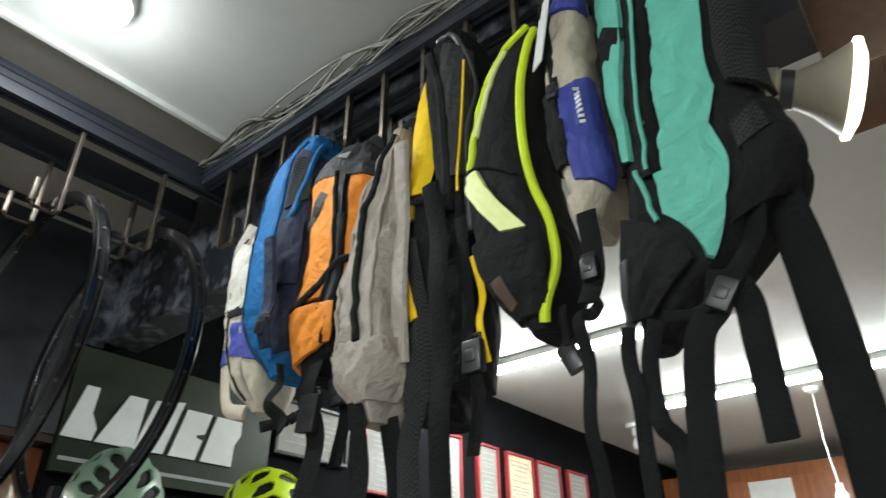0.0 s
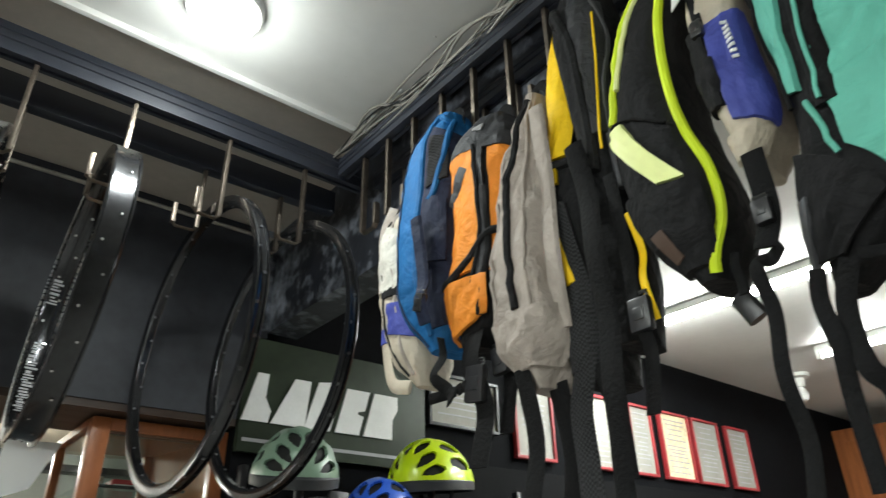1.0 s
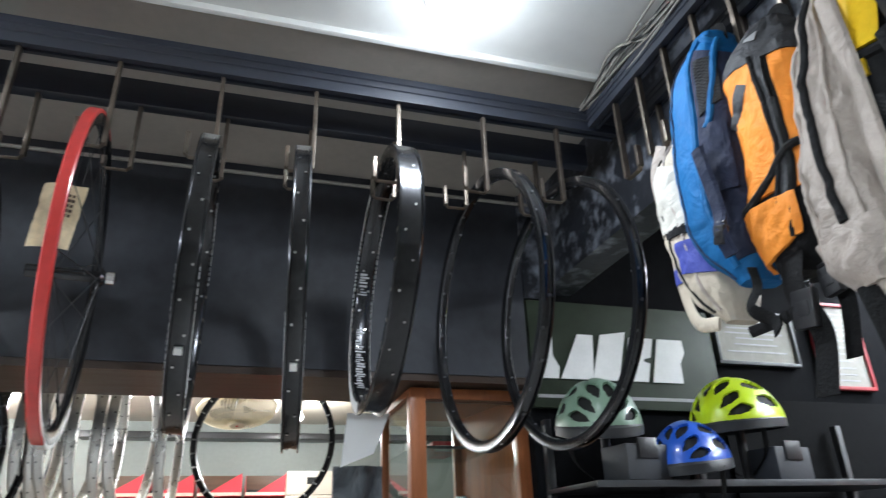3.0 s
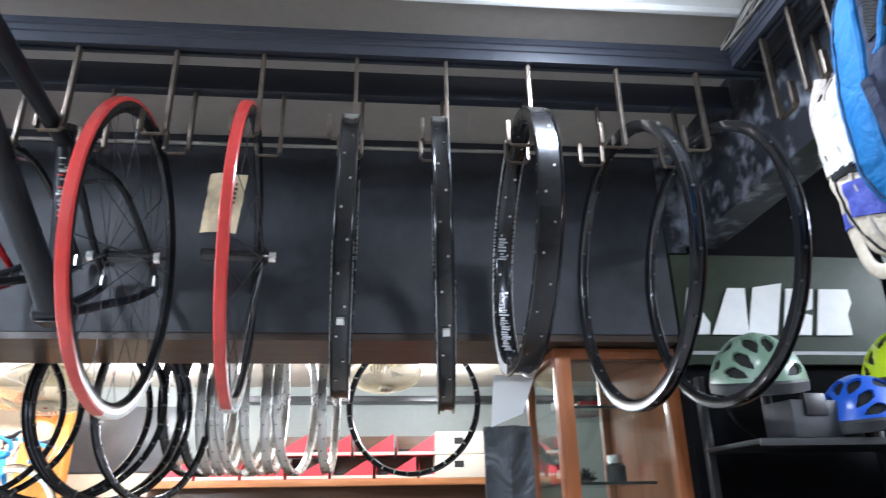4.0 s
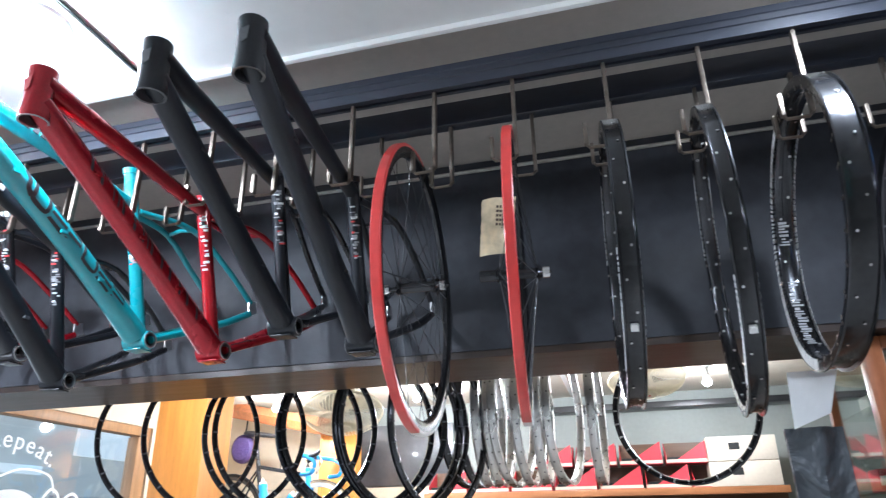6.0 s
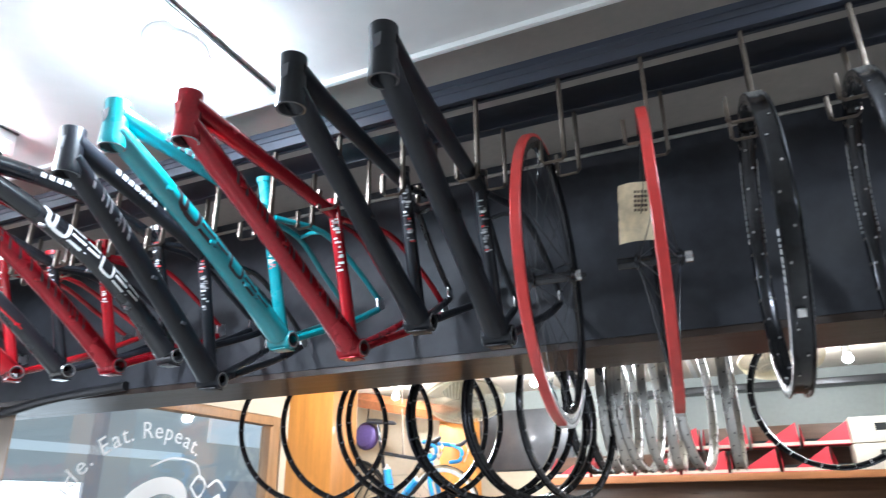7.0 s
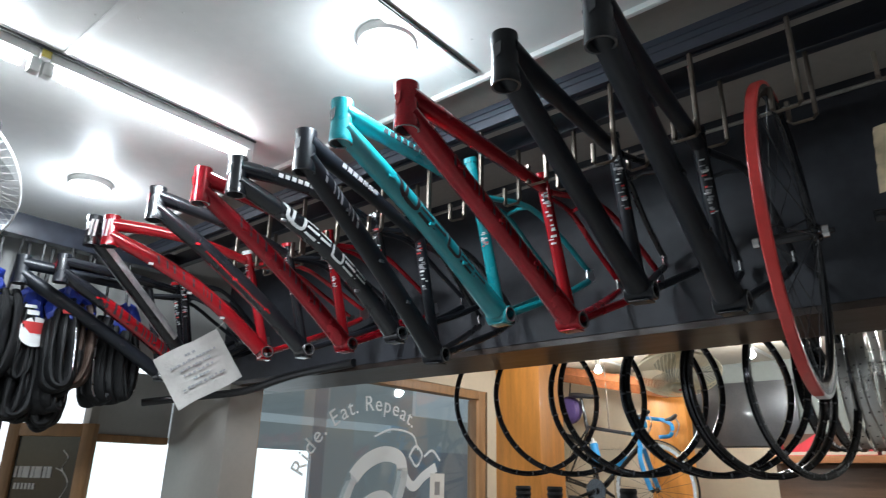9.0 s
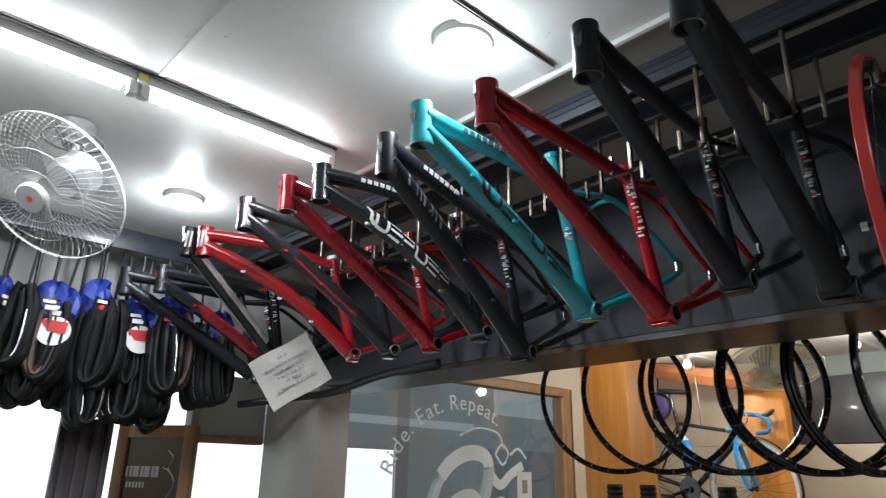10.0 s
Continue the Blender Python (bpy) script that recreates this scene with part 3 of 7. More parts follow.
for k in range(3):
    jx = -0.75 - 0.95 * k
    solid("trim_ceiling_seam", Geo().box(jx, jx + 0.03, 2.4, 4.99, 2.279, 2.284, 0.001), M_TRIM, "pale batten on the back room ceiling", "strip")
# bundle of cables along the ceiling edge over the bags
for k in range(11):
    r = random.Random(k)
    pts = [(0.50 - 0.004 * k, 1.40 + 0.015 * k, 2.475 - 0.003 * k)]
    for j in range(9):
        pts.append((0.49 - r.uniform(0, 0.03), 1.28 - 0.16 * j, 2.455 + r.uniform(-0.04, 0.035)))
    solid("trim_cable", Geo().sweep(curve_pts(pts, 5), (0.0016, 0.0024, 0.0034)[k % 3], 6), M_CABLE if k % 3 else M_BLKCABLE, "loose grey cable strung along the ceiling edge", "cable")

# ---------------------------------------------------------------- rims and wheels on the rails


def rim_profile(r, w, d):
    """Box section with rounded lips, from outer bed to inner nose."""
    h = w / 2
    return [(r, -h), (r + 0.001, -h + 0.003), (r - 0.006, -h + 0.005), (r - 0.008, 0), (r - 0.006, h - 0.005), (r + 0.001, h - 0.003), (r, h),
            (r - d * 0.5, h * 0.98), (r - d * 0.85, h * 0.8), (r - d, h * 0.45), (r - d, -h * 0.45), (r - d * 0.85, -h * 0.8), (r - d * 0.5, -h * 0.98)]


def rim(x, y, z, r, w, d, material, label, yaw=0.0, tilt=0.0, holes=32, decals=((200, 250),), ink=None, group="bare rims on the rails", swung=0.0, nose=(), eye=None):
    t = thing("bicycle_rim", label, "rim", pose(x, y, z, 0, tilt, yaw), group)
    hp = part("hoop", Geo().hoop(rim_profile(r, w, d), 96), material, t)
    g, ticks = Geo(), Geo()
    for k in range(holes):
        a = 2 * math.pi * (k + 0.3) / holes + swung
        off = 0.18 * w * (1 if k % 2 else -1)
        ca, sa = math.cos(a), math.sin(a)
        for rr, sgn, size in ((r - 0.0068, 1, 0.0024 if eye == M_STEEL else 0.0034), (r - d - 0.0006, -1, 0.003)):
            g.disc((off, rr * ca, rr * sa), size, (0, ca * sgn, sa * sgn), 8, 0.0016)
        # ticks: pale ones on black rims paint in glints, dark ones are drill marks
        if eye:
            h = w / 2 + 0.0003
            for sd in (-1, 1):
                ticks.hoop([(r - d * 0.86, sd * h * 0.9), (r - d * 0.2, sd * h), (r - d * 0.2, sd * (h - 0.001)), (r - d * 0.86, sd * (h * 0.9 - 0.001))], 1, (0, 0, 0), math.degrees(a) - 0.6, math.degrees(a) + 0.6)
    part("eyelet", g, M_DARKINK if eye == M_DARKINK or eye == M_GREYMET else M_ALLOY if eye == M_STEEL else M_GREYMET, hp, "small spoke eyelets")["kind"] = "stuff"
    if eye:
        part("spoke_mark_glint", ticks, eye, hp, "short marks at the spoke holes, the pale ones painted glints")["kind"] = "stuff"
    rnd = random.Random(int(1000 * abs(x)) + 3)
    for a0, a1 in decals:
        for s in (-1, 1):
            g = Geo()
            a = a0
            while a < a1:
                wd = rnd.uniform(0.9, 2.6)
                rr0, rr1 = r - d * 0.8, r - d * 0.12
                g.hoop([(rr0, s * w * 0.5), (rr1, s * w * 0.5), (rr1, s * (w * 0.5 + 0.0006)), (rr0, s * (w * 0.5 + 0.0006))], 3, (0, 0, 0), a, a + wd)
                a += wd + rnd.uniform(0.5, 1.1)
            part("decal", g, ink or M_WHITEINK, hp, "worn white printed lettering bars")
    # printed bars along the inner nose
    for a0, a1 in nose:
        g = Geo()
        a = a0
        while a < a1:
            wd = rnd.uniform(0.7, 1.8)
            lo, hi = sorted((rnd.uniform(-0.34, -0.2) * w, rnd.uniform(-0.05, 0.22) * w))
            q = r - d - 0.0007
            g.hoop([(q, lo), (q, hi), (q + 0.0006, hi), (q + 0.0006, lo)], 3, (0, 0, 0), a, a + wd)
            a += wd + rnd.uniform(0.4, 0.9)
        part("decal", g, M_GREYINK, hp, "worn pale printing on the inner side")
    # pale makers' stickers across the bed
    for a0, wide in ((221, 2.2),) if decals and w < 0.04 else ():
        part("sticker", Geo().hoop([(r + 0.0014, -w * 0.18), (r + 0.0014, w * 0.18), (r - 0.007, w * 0.18), (r - 0.007, -w * 0.18)], 5, (0, 0, 0), a0, a0 + wide), M_WHITEINK, hp, "small pale sticker")
    # rim joint and valve hole mark
    part("joint", Geo().hoop([(r + 0.0012, -w / 2 - 0.0004), (r + 0.0012, w / 2 + 0.0004), (r - d - 0.0006, w * 0.24), (r - d - 0.0006, -w * 0.24)], 2, (0, 0, 0), 120, 121.2), M_ALLOY, hp)
    return t


def hub_geo(g, half=0.05):
    g.sweep([(-half - 0.02, 0, 0), (half + 0.02, 0, 0)], 0.0045, 10)
    g.sweep([(-half, 0, 0), (-half + 0.008, 0, 0), (-half + 0.012, 0, 0), (half - 0.012, 0, 0), (half - 0.008, 0, 0), (half, 0, 0)], [0.012, 0.02, 0.011, 0.011, 0.02, 0.012], 16)
    return g


def red_wheel(x, y, z, yaw, label, hub=True):
    r, w, d = 0.316, 0.0175, 0.026
    t = thing("bicycle_wheel", label, "wheel", pose(x, y, z, 0, 0, yaw), "red wheels on the rails")
    part("hoop", Geo().hoop(rim_profile(r - 0.003, w, d), 96), M_RIMBLK, t, "black inner side of the rim")
    band = [(r, -w / 2 - 0.001), (r + 0.0016, -w / 2 + 0.001), (r + 0.0018, w / 2 - 0.001), (r, w / 2 + 0.001), (r - 0.006, w / 2 + 0.0012), (r - 0.0062, -w / 2 - 0.0012)]
    part("tyre_band", Geo().hoop(band, 60, (0, 0, 0), 88, 265), M_RIMRED, t, "glossy red outer band")
    part("tyre_band", Geo().hoop(band, 40, (0, 0, 0), 265.3, 318), M_RIMWHT, t, "white outer band")
    part("tyre_band", Geo().hoop(band, 40, (0, 0, 0), -41.7, 87.7), M_RUBBER, t, "black outer band")
    hb = part("hub", hub_geo(Geo()), M_RIMBLK, t)
    near, far = (0.045, 0.066) if hub else (0.05, 0.066)
    part("freehub", Geo().sweep([(-0.085, 0, 0), (-0.083, 0, 0), (-0.048, 0, 0), (-0.046, 0, 0)] if not hub else [(0.03, 0, 0), (0.032, 0, 0), (0.044, 0, 0)], [0.008, 0.0125, 0.0125, 0.011] if not hub else [0.012, 0.015, 0.012], 24), M_RIMBLK, hb, "ribbed dark hub body")
    part("axle_nut", Geo().sweep([(near + 0.002, 0, 0), (near + 0.016, 0, 0)], 0.0125, 10), M_CHROME, hb, "bright knurled axle nut")
    part("axle_nut", Geo().sweep([(-far - 0.012, 0, 0), (-far, 0, 0)], 0.011, 10), M_CHROME, hb, "bright knurled axle nut")
    g = Geo()
    for k in range(28):
        s = 1 if k % 2 else -1
        a = 2 * math.pi * k / 28
        b = a + (0.35 if (k // 2) % 2 else -0.35)
        g.sweep([(s * 0.04, 0.018 * math.cos(b), 0.018 * math.sin(b)), (s * 0.002, (r - d) * math.cos(a), (r - d) * math.sin(a))], 0.0009, 5, False)
    part("spokes", g, M_PLASTIC, t, "thin black spokes")["kind"] = "stuff"
    return t


red_wheel(-0.812, 1.566, 1.958, 3, "road wheel with a red outer band hung on two hooks")
red_wheel(-0.59, 1.58, 1.970, 6, "narrow red-banded road wheel with a cream tag hung on two hooks", False)
rim(-0.377, 1.575, 1.968, 0.295, 0.035, 0.024, M_RIMBLK, "glossy black bare alloy rim hung on two hooks", 2.2, 0.6, decals=((20, 60), (195, 240)), eye=M_STEEL)
rim(-0.178, 1.568, 1.953, 0.305, 0.032, 0.024, M_RIMBLK, "glossy black alloy rim with white lettering hung on two hooks", -4.5, -0.8, decals=((205, 245), (20, 60)), swung=0.05, eye=M_STEEL)
rim(-0.004, 1.565, 2.006, 0.285, 0.047, 0.03, M_RIMBLK, "wide black fat-bike rim with drilled bed hung on two hooks", -1, 3.0, decals=((-78, 72),), nose=((-52, -8), (12, 24)), eye=M_STEEL)
rim(0.242, 1.602, 1.972, 0.316, 0.025, 0.024, M_RIMBLK, "large glossy black alloy rim hung on two hooks", 2, 0.5, decals=())
rim(0.42, 1.577, 1.969, 0.31, 0.022, 0.022, M_RIMBLK, "thin black alloy rim hung near the corner", 3, 0.8, decals=())

# cream tag tied to the narrow red wheel
tag = thing("paper_tag", "creased cream paper tag tied to the red wheel", "tag", pose(-0.611, 1.462, 2.03, 6, 5, 10))
rows = []
for k in range(13):
    z = -0.062 + 0.122 * k / 12
    top = []
    for m in range(8):
        u = m / 7
        edge = 0.0025 * noise.noise(Vector((k * 0.7, 4 * round(u), 2)))
        top.append(Vector((-0.033 + 0.066 * u + edge + 0.03 * (z + 0.06) * (u - 0.5), 0.007 * noise.noise(Vector((u * 2.2, k * 0.33, 1))) - 0.009 * u * u, z + 0.004 * math.sin(3 * u) + 0.006 * u)))
    rows.append(top + [p + Vector((0, 0.0008, 0)) for p in reversed(top)])
part("sheet", Geo().rings(rows, True), M_KRAFT, tag, "crumpled cream paper", 40)
for k in range(5):
    g = Geo()
    for m in range(4):
        g.box(-0.004 + m * 0.0065, 0.0005 + m * 0.0065 + 0.001 * (k % 2), -0.0135, -0.0125, 0.002 + k * 0.0095, 0.007 + k * 0.0095)
    part("print", g, M_TANWALL, tag, "row of unreadable stamped marks")

# ---------------------------------------------------------------- bare bicycle frames on the rails
TH = radians(21)


def fr(f, u, x=0.0):
    """Frame coordinates (forward, up from the bottom bracket) to the hung pose, nose towards the room."""
    ff, uu = f * math.cos(TH) + u * math.sin(TH), -f * math.sin(TH) + u * math.cos(TH)
    return (x, -ff, uu)


def bicycle_frame(xh, xb, zb, main, accent, label, rear=None, curved=0.0, decal=None, dt_r=0.0265, tt_drop=0.0, seatmat=None, hd=0.0, stripes=None, bars=None, dy=0.0, seat_up=0.0, band=(6, 15, 0.55, 0.006)):
    """xh, xb: place along the rail of the head tube and of the bottom bracket."""
    lean = math.degrees(math.atan2(xh - xb, 0.575))
    t = thing("bicycle_frame", label, "bicycle frame", pose(xb, 1.635 + dy, zb, 0, 0, lean), "bare bicycle frames on the rails")
    rear = rear or main
    low = Vector((hd * math.sin(TH), -hd * math.cos(TH)))
    ht_top, ht_bot = Vector((0.388, 0.604)) + low, Vector((0.422, 0.505)) + low
    st_top = Vector((-0.032, 0.39))
    hv = (ht_top - ht_bot).normalized()
    # head tube, open at both ends
    pr = [(0.0282, -0.012), (0.0286, -0.008), (0.0284, -0.002), (0.0268, 0.014), (0.0258, 0.04), (0.0258, 0.074), (0.0272, 0.092), (0.0268, 0.098)]
    pts = [ht_bot + hv * a for _, a in pr]
    htube = part("head_tube", Geo().sweep([fr(*p) for p in pts], [r for r, _ in pr], 20, False, (1, 0, 0)), main, t)
    g = Geo()
    g.sweep([fr(*(ht_bot + hv * a)) for a in (-0.011, 0.04, 0.097)], [0.0245, 0.0215, 0.0235], 20, False, (1, 0, 0))
    part("bore", g, M_GREYMET, htube, "grey open bore")
    for a0, a1 in ((-0.0125, -0.0095), (0.0955, 0.0985)):
        ring = Geo()
        ring.rings([[Vector(fr(*(ht_bot + hv * aa))) + (Vector((1, 0, 0)) * math.cos(q) + Vector(fr(-hv.y, hv.x)).normalized() * math.sin(q)) * rr
                     for aa, rr in ((a0, 0.0282 if a0 < 0 else 0.0268), (a1, 0.0282 if a0 < 0 else 0.0268), (a1, 0.0237), (a0, 0.0237))] for q in [2 * math.pi * k / 20 for k in range(20)]], False, True)
        part("bearing_seat", ring, M_GREYMET if main in (M_BLKMATT, M_BLKGLOSS, M_GREYMET) else M_ALLOY, htube, "machined bearing seat")
    # down tube and top tube, hydroformed
    d0, d1 = ht_bot + hv * 0.028, Vector((0.012, 0.016))
    side = Vector((-(d1 - d0).y, (d1 - d0).x)).normalized()
    stations = (0, 0.15, 0.35, 0.6, 0.85, 1)

    def tube_r(q):
        return dt_r * float(np.interp(q, stations, (0.85, 1, 1.02, 1, 1.05, 1.05))), dt_r * float(np.interp(q, stations, (1.12, 1.05, 1, 1, 1.08, 1.28)))
    ctrl = [d0 + (d1 - d0) * q + side * (-curved * math.sin(math.pi * q) * 0.06) for q in [k / 20 for k in range(21)]]
    dtube = part("down_tube", Geo().sweep([fr(*p) for p in ctrl], [tube_r(k / 20) for k in range(21)], 22, True, (1, 0, 0)), main, t)
    t0, t1 = ht_bot + hv * 0.07, st_top + Vector((0.012, -0.035 - tt_drop))
    side = Vector((-(t1 - t0).y, (t1 - t0).x)).normalized()
    tctrl = [t0 + (t1 - t0) * q + side * (-curved * 0.035 * math.sin(math.pi * q)) for q in [k / 12 for k in range(13)]]
    trr = [(float(np.interp(k / 12, (0, 0.2, 0.5, 0.8, 1), (0.024, 0.022, 0.02, 0.018, 0.017))), float(np.interp(k / 12, (0, 0.2, 0.5, 0.8, 1), (0.03, 0.023, 0.019, 0.017, 0.017)))) for k in range(13)]
    ttube = part("top_tube", Geo().sweep([fr(*p) for p in tctrl], trr, 16, True, (1, 0, 0)), main, t)
    # seat tube
    stube = part("seat_tube", Geo().sweep([fr(*p) for p in (Vector((0, 0)), st_top * 0.5, st_top * (1 + seat_up))], [0.0175, 0.0165, 0.0165], 16, True, (1, 0, 0)), seatmat or main, t)
    part("seat_clamp", Geo().sweep([fr(*(st_top * q)) for q in (0.965 + seat_up, 1.0 + seat_up)], 0.0195, 16, True, (1, 0, 0)), accent, stube)
    part("bore", Geo().disc(fr(*(st_top * (1.0 + seat_up))), 0.0135, Vector(fr(*st_top)), 14, 0.0012), M_INNER, stube)
    # small printed patch on the front of the seat tube
    rnd = random.Random(int(abs(xb) * 613))
    sd, sn = Vector(fr(*st_top)).normalized(), Vector(fr(st_top.y, -st_top.x)).normalized()
    for ink, rows in ((M_WHITEINK if seatmat else M_GREYINK, 15), (M_WHITEINK, 6), (M_REDINK if not seatmat else M_DARKINK, 3)):
        g = Geo()
        for k in range(rows):
            q0 = rnd.uniform(0.5, 0.86)
            q1, mid, half = q0 + rnd.uniform(0.005, 0.014), radians(25 + rnd.uniform(-22, 22)), radians(rnd.uniform(9, 26))
            ring = []
            for j in range(5):
                an = mid - half + half * j / 2
                o = sn * math.cos(an) + Vector((1, 0, 0)) * math.sin(an)
                base = Vector(fr(*st_top))
                ring.append([base * q0 + o * 0.0162, base * q1 + o * 0.0162, base * q1 + o * 0.0178, base * q0 + o * 0.0178])
            g.rings(ring, True)
        part("decal", g, ink, stube, "small printed marks")
    # bottom bracket shell
    bb = part("bottom_bracket", Geo().hoop([(0.0215, -0.0365), (0.0238, -0.034), (0.0238, 0.034), (0.0215, 0.0365), (0.0182, 0.0365), (0.0182, -0.0365)], 24), main, t)
    part("thread", Geo().hoop([(0.0184, -0.036), (0.0184, 0.036), (0.0165, 0.036), (0.0165, -0.036)], 24), M_GREYMET, bb, "grey threaded bore")
    for sx in (-1, 1):
        part("shell_face", Geo().hoop([(0.0212, sx * 0.0362), (0.0206, sx * 0.0372), (0.0182, sx * 0.0372), (0.0182, sx * 0.0362)], 24), M_BARE, bb, "bare metal shell face")
    # flat plate under the shell
    part("cable_plate", Geo().box(-0.026, 0.026, -0.02, 0.02, -0.0262, -0.0225, 0.0012), main, bb)
    ax = Vector((-0.4, 0.04))
    for sx in (-1, 1):
        cs = [(fr(-0.012, 0.0, sx * 0.024)), (fr(-0.12, 0.004, sx * 0.034)), (fr(-0.27, 0.012, sx * 0.058)), (fr(ax.x + 0.015, ax.y - 0.012, sx * 0.066))]
        part("chain_stay", Geo().sweep(curve_pts(cs, 4), 0.0105, 10, True, (1, 0, 0)), rear, t)
        ss = [fr(st_top.x * 0.9 - 0.01, st_top.y * 0.86, sx * 0.012), fr(-0.2, 0.285, sx * 0.045), fr(-0.31, 0.17, sx * 0.062), fr(ax.x, ax.y + 0.02, sx * 0.066)]
        part("seat_stay", Geo().sweep(curve_pts(ss, 4), 0.0085, 10, True, (1, 0, 0)), rear, t)
        dg = Geo()
        a, b, c, d = (fr(ax.x + q, ax.y + w, sx * 0.066) for q, w in ((0.025, -0.02), (-0.018, -0.014), (-0.02, 0.022), (0.012, 0.028)))
        dg.quad(a, b, c, d, 0.005)
        part("dropout", dg, M_ALLOY, t, "bare alloy dropout")
    part("stay_bridge", Geo().sweep([fr(-0.2, 0.285, -0.045), fr(-0.203, 0.292, 0), fr(-0.2, 0.285, 0.045)], 0.006, 8), rear, t)
    # cable guides under the tubes
    for q in (0.25, 0.5, 0.72):
        p = ctrl[0] + (ctrl[-1] - ctrl[0]) * q
        c = Vector(fr(*p)) + Vector((dt_r * 0.95, 0, 0))
        part("cable_guide", Geo().box(c.x - 0.003, c.x + 0.004, c.y - 0.008, c.y + 0.008, c.z - 0.004, c.z + 0.004, 0.001), accent, dtube)
    # printed lettering bars along the flanks of the down tube
    if decal:
        ink, q0, q1, hh = decal
        rnd = random.Random(int(abs(xh) * 977))
        dv = (d1 - d0)
        for sx in (-1, 1):
            g, raise_by = Geo(), 0.0
            q = q0
            nrm = Vector((-dv.y, dv.x)).normalized()
            span = dv.length

            def on(z, up, lift):
                """A point on the tube's flank: z along it, up across it."""
                ra, rb = tube_r(min(z, 1.0))
                lift += raise_by
                ang = up / (0.5 * (ra + rb))
                return fr(*(d0 + dv * z + nrm * ((ra + lift) * math.sin(ang) - curved * math.sin(math.pi * z) * 0.06)), sx * (rb + lift) * math.cos(ang))

            def bar(z0, u0, z1, u1, wide):
                """One slanted stroke of the print, wrapped on the tube."""
                n = 4
                v = []
                for k in range(n + 1):
                    z, up = z0 + (z1 - z0) * k / n, u0 + (u1 - u0) * k / n
                    v += [on(z - wide / span, up, 0.0009), on(z + wide / span, up, 0.0009), on(z + wide / span, up, -0.0015), on(z - wide / span, up, -0.0015)]
                f = [(4 * k + m, 4 * k + (m + 1) % 4, 4 * k + 4 + (m + 1) % 4, 4 * k + 4 + m) for k in range(n) for m in range(4)] + [(3, 2, 1, 0), (4 * n, 4 * n + 1, 4 * n + 2, 4 * n + 3)]
                g.add(v, f)
            def ribbon(poly, wide, fine=5):
                """A painted stroke through (along, across) points, wrapped on the tube."""
                c = curve_pts([(z * span, u, 0) for z, u in poly], fine) if fine > 1 else [Vector((z * span, u, 0)) for z, u in poly]
                rows = []
                for k, p in enumerate(c):
                    dd = (c[min(k + 1, len(c) - 1)] - c[max(k - 1, 0)]).normalized()
                    e = Vector((-dd.y, dd.x, 0)) * wide
                    rows.append([on((p + e * m).x / span, (p + e * m).y, lift) for m, lift in ((-1, 0.0009), (1, 0.0009), (1, -0.0015), (-1, -0.0015))])
                g.rings(rows, True)
            if ink == M_REDINK:
                for j in range(-4, 5):
                    ribbon([(q0 - 0.03 + 0.02 * abs(j) + 0.05 * k, j * 0.0075) for k in range(14)], 0.0039, 1)
                part("decal", g, M_REDBRIGHT, dtube, "bright red painted panel")
                g = Geo()
                raise_by = 0.0006
            if (ink == M_WHITEINK or main == M_TEAL) and hh > 0.015:
                step = (q1 - q0) / 6
                ribbon([(q0 - 0.075, -hh * 0.9), (q0 - 0.045, -hh * 0.4), (q0 - 0.03, hh * 0.5), (q0, hh)], 0.005)
                for k in range(6):
                    za, zb, sl = q0 + step * k, q0 + step * (k + 0.78), -0.016
                    up, dn = -hh * (1.0 - 0.06 * k), hh * (1.0 - 0.06 * k)
                    if k % 3 == 0:
                        ribbon([(za + sl, up), (za, dn * 0.6), (za + 0.012, dn), (zb - 0.012, dn), (zb, dn * 0.6), (zb + sl, up)], 0.0048 - 0.0004 * k)
                    elif k % 3 == 1:
                        ribbon([(zb + sl, up), (za + sl, up), (za, dn), (zb, dn)], 0.0046 - 0.0004 * k, 1)
                        ribbon([(za + sl * 0.5, 0), (zb, 0)], 0.0034, 1)
                    else:
                        ribbon([(za, dn), (za + sl, up), (zb + sl, up * 0.9), (zb + sl * 0.6, 0), (za + sl * 0.5, hh * 0.1)], 0.0044 - 0.0004 * k, 1)
                q = q1
            while q < q1:
                wdt = rnd.uniform(0.05, 0.085)
                cut = rnd.random()
                thin = 0.45 if ink not in (M_WHITEINK, M_REDINK) else 0.7
                if cut < 0.45:
                    bar(q, -hh, q + 0.03, hh, 0.008 * thin)
                elif cut < 0.75:
                    bar(q, -hh, q + 0.012, -hh * 0.15, 0.009 * thin)
                    bar(q + 0.016, hh * 0.15, q + 0.03, hh, 0.009 * thin)
                else:
                    bar(q, -hh, q + 0.03, hh, 0.0045 * thin)
                    bar(q + 0.026, -hh, q + 0.056, hh, 0.0045 * thin)
                q += wdt * 0.8
            part("decal", g, M_DARKINK if ink == M_REDINK else ink, dtube, "printed lettering bars")
    if bars:
        tv = (tctrl[-1] - tctrl[0])
        tn = Vector((-tv.y, tv.x)).normalized()
        for sx in (-1, 1):
            g = Geo()
            for k in range(7):
                z0 = 0.24 + k * 0.045
                a, b = tctrl[0] + tv * z0 - tn * curved * 0.035 * math.sin(math.pi * z0), tctrl[0] + tv * (z0 + 0.03) - tn * curved * 0.035 * math.sin(math.pi * z0)
                for th in (0.0022, -0.0022):
                    g.quad(fr(*(a - tn * 0.007), sx * 0.0205), fr(*(b - tn * 0.007), sx * 0.0205), fr(*(b + tn * 0.006), sx * 0.0205), fr(*(a + tn * 0.006), sx * 0.0205), th)
            part("decal", g, bars, ttube, "small printed bars on the top tube")
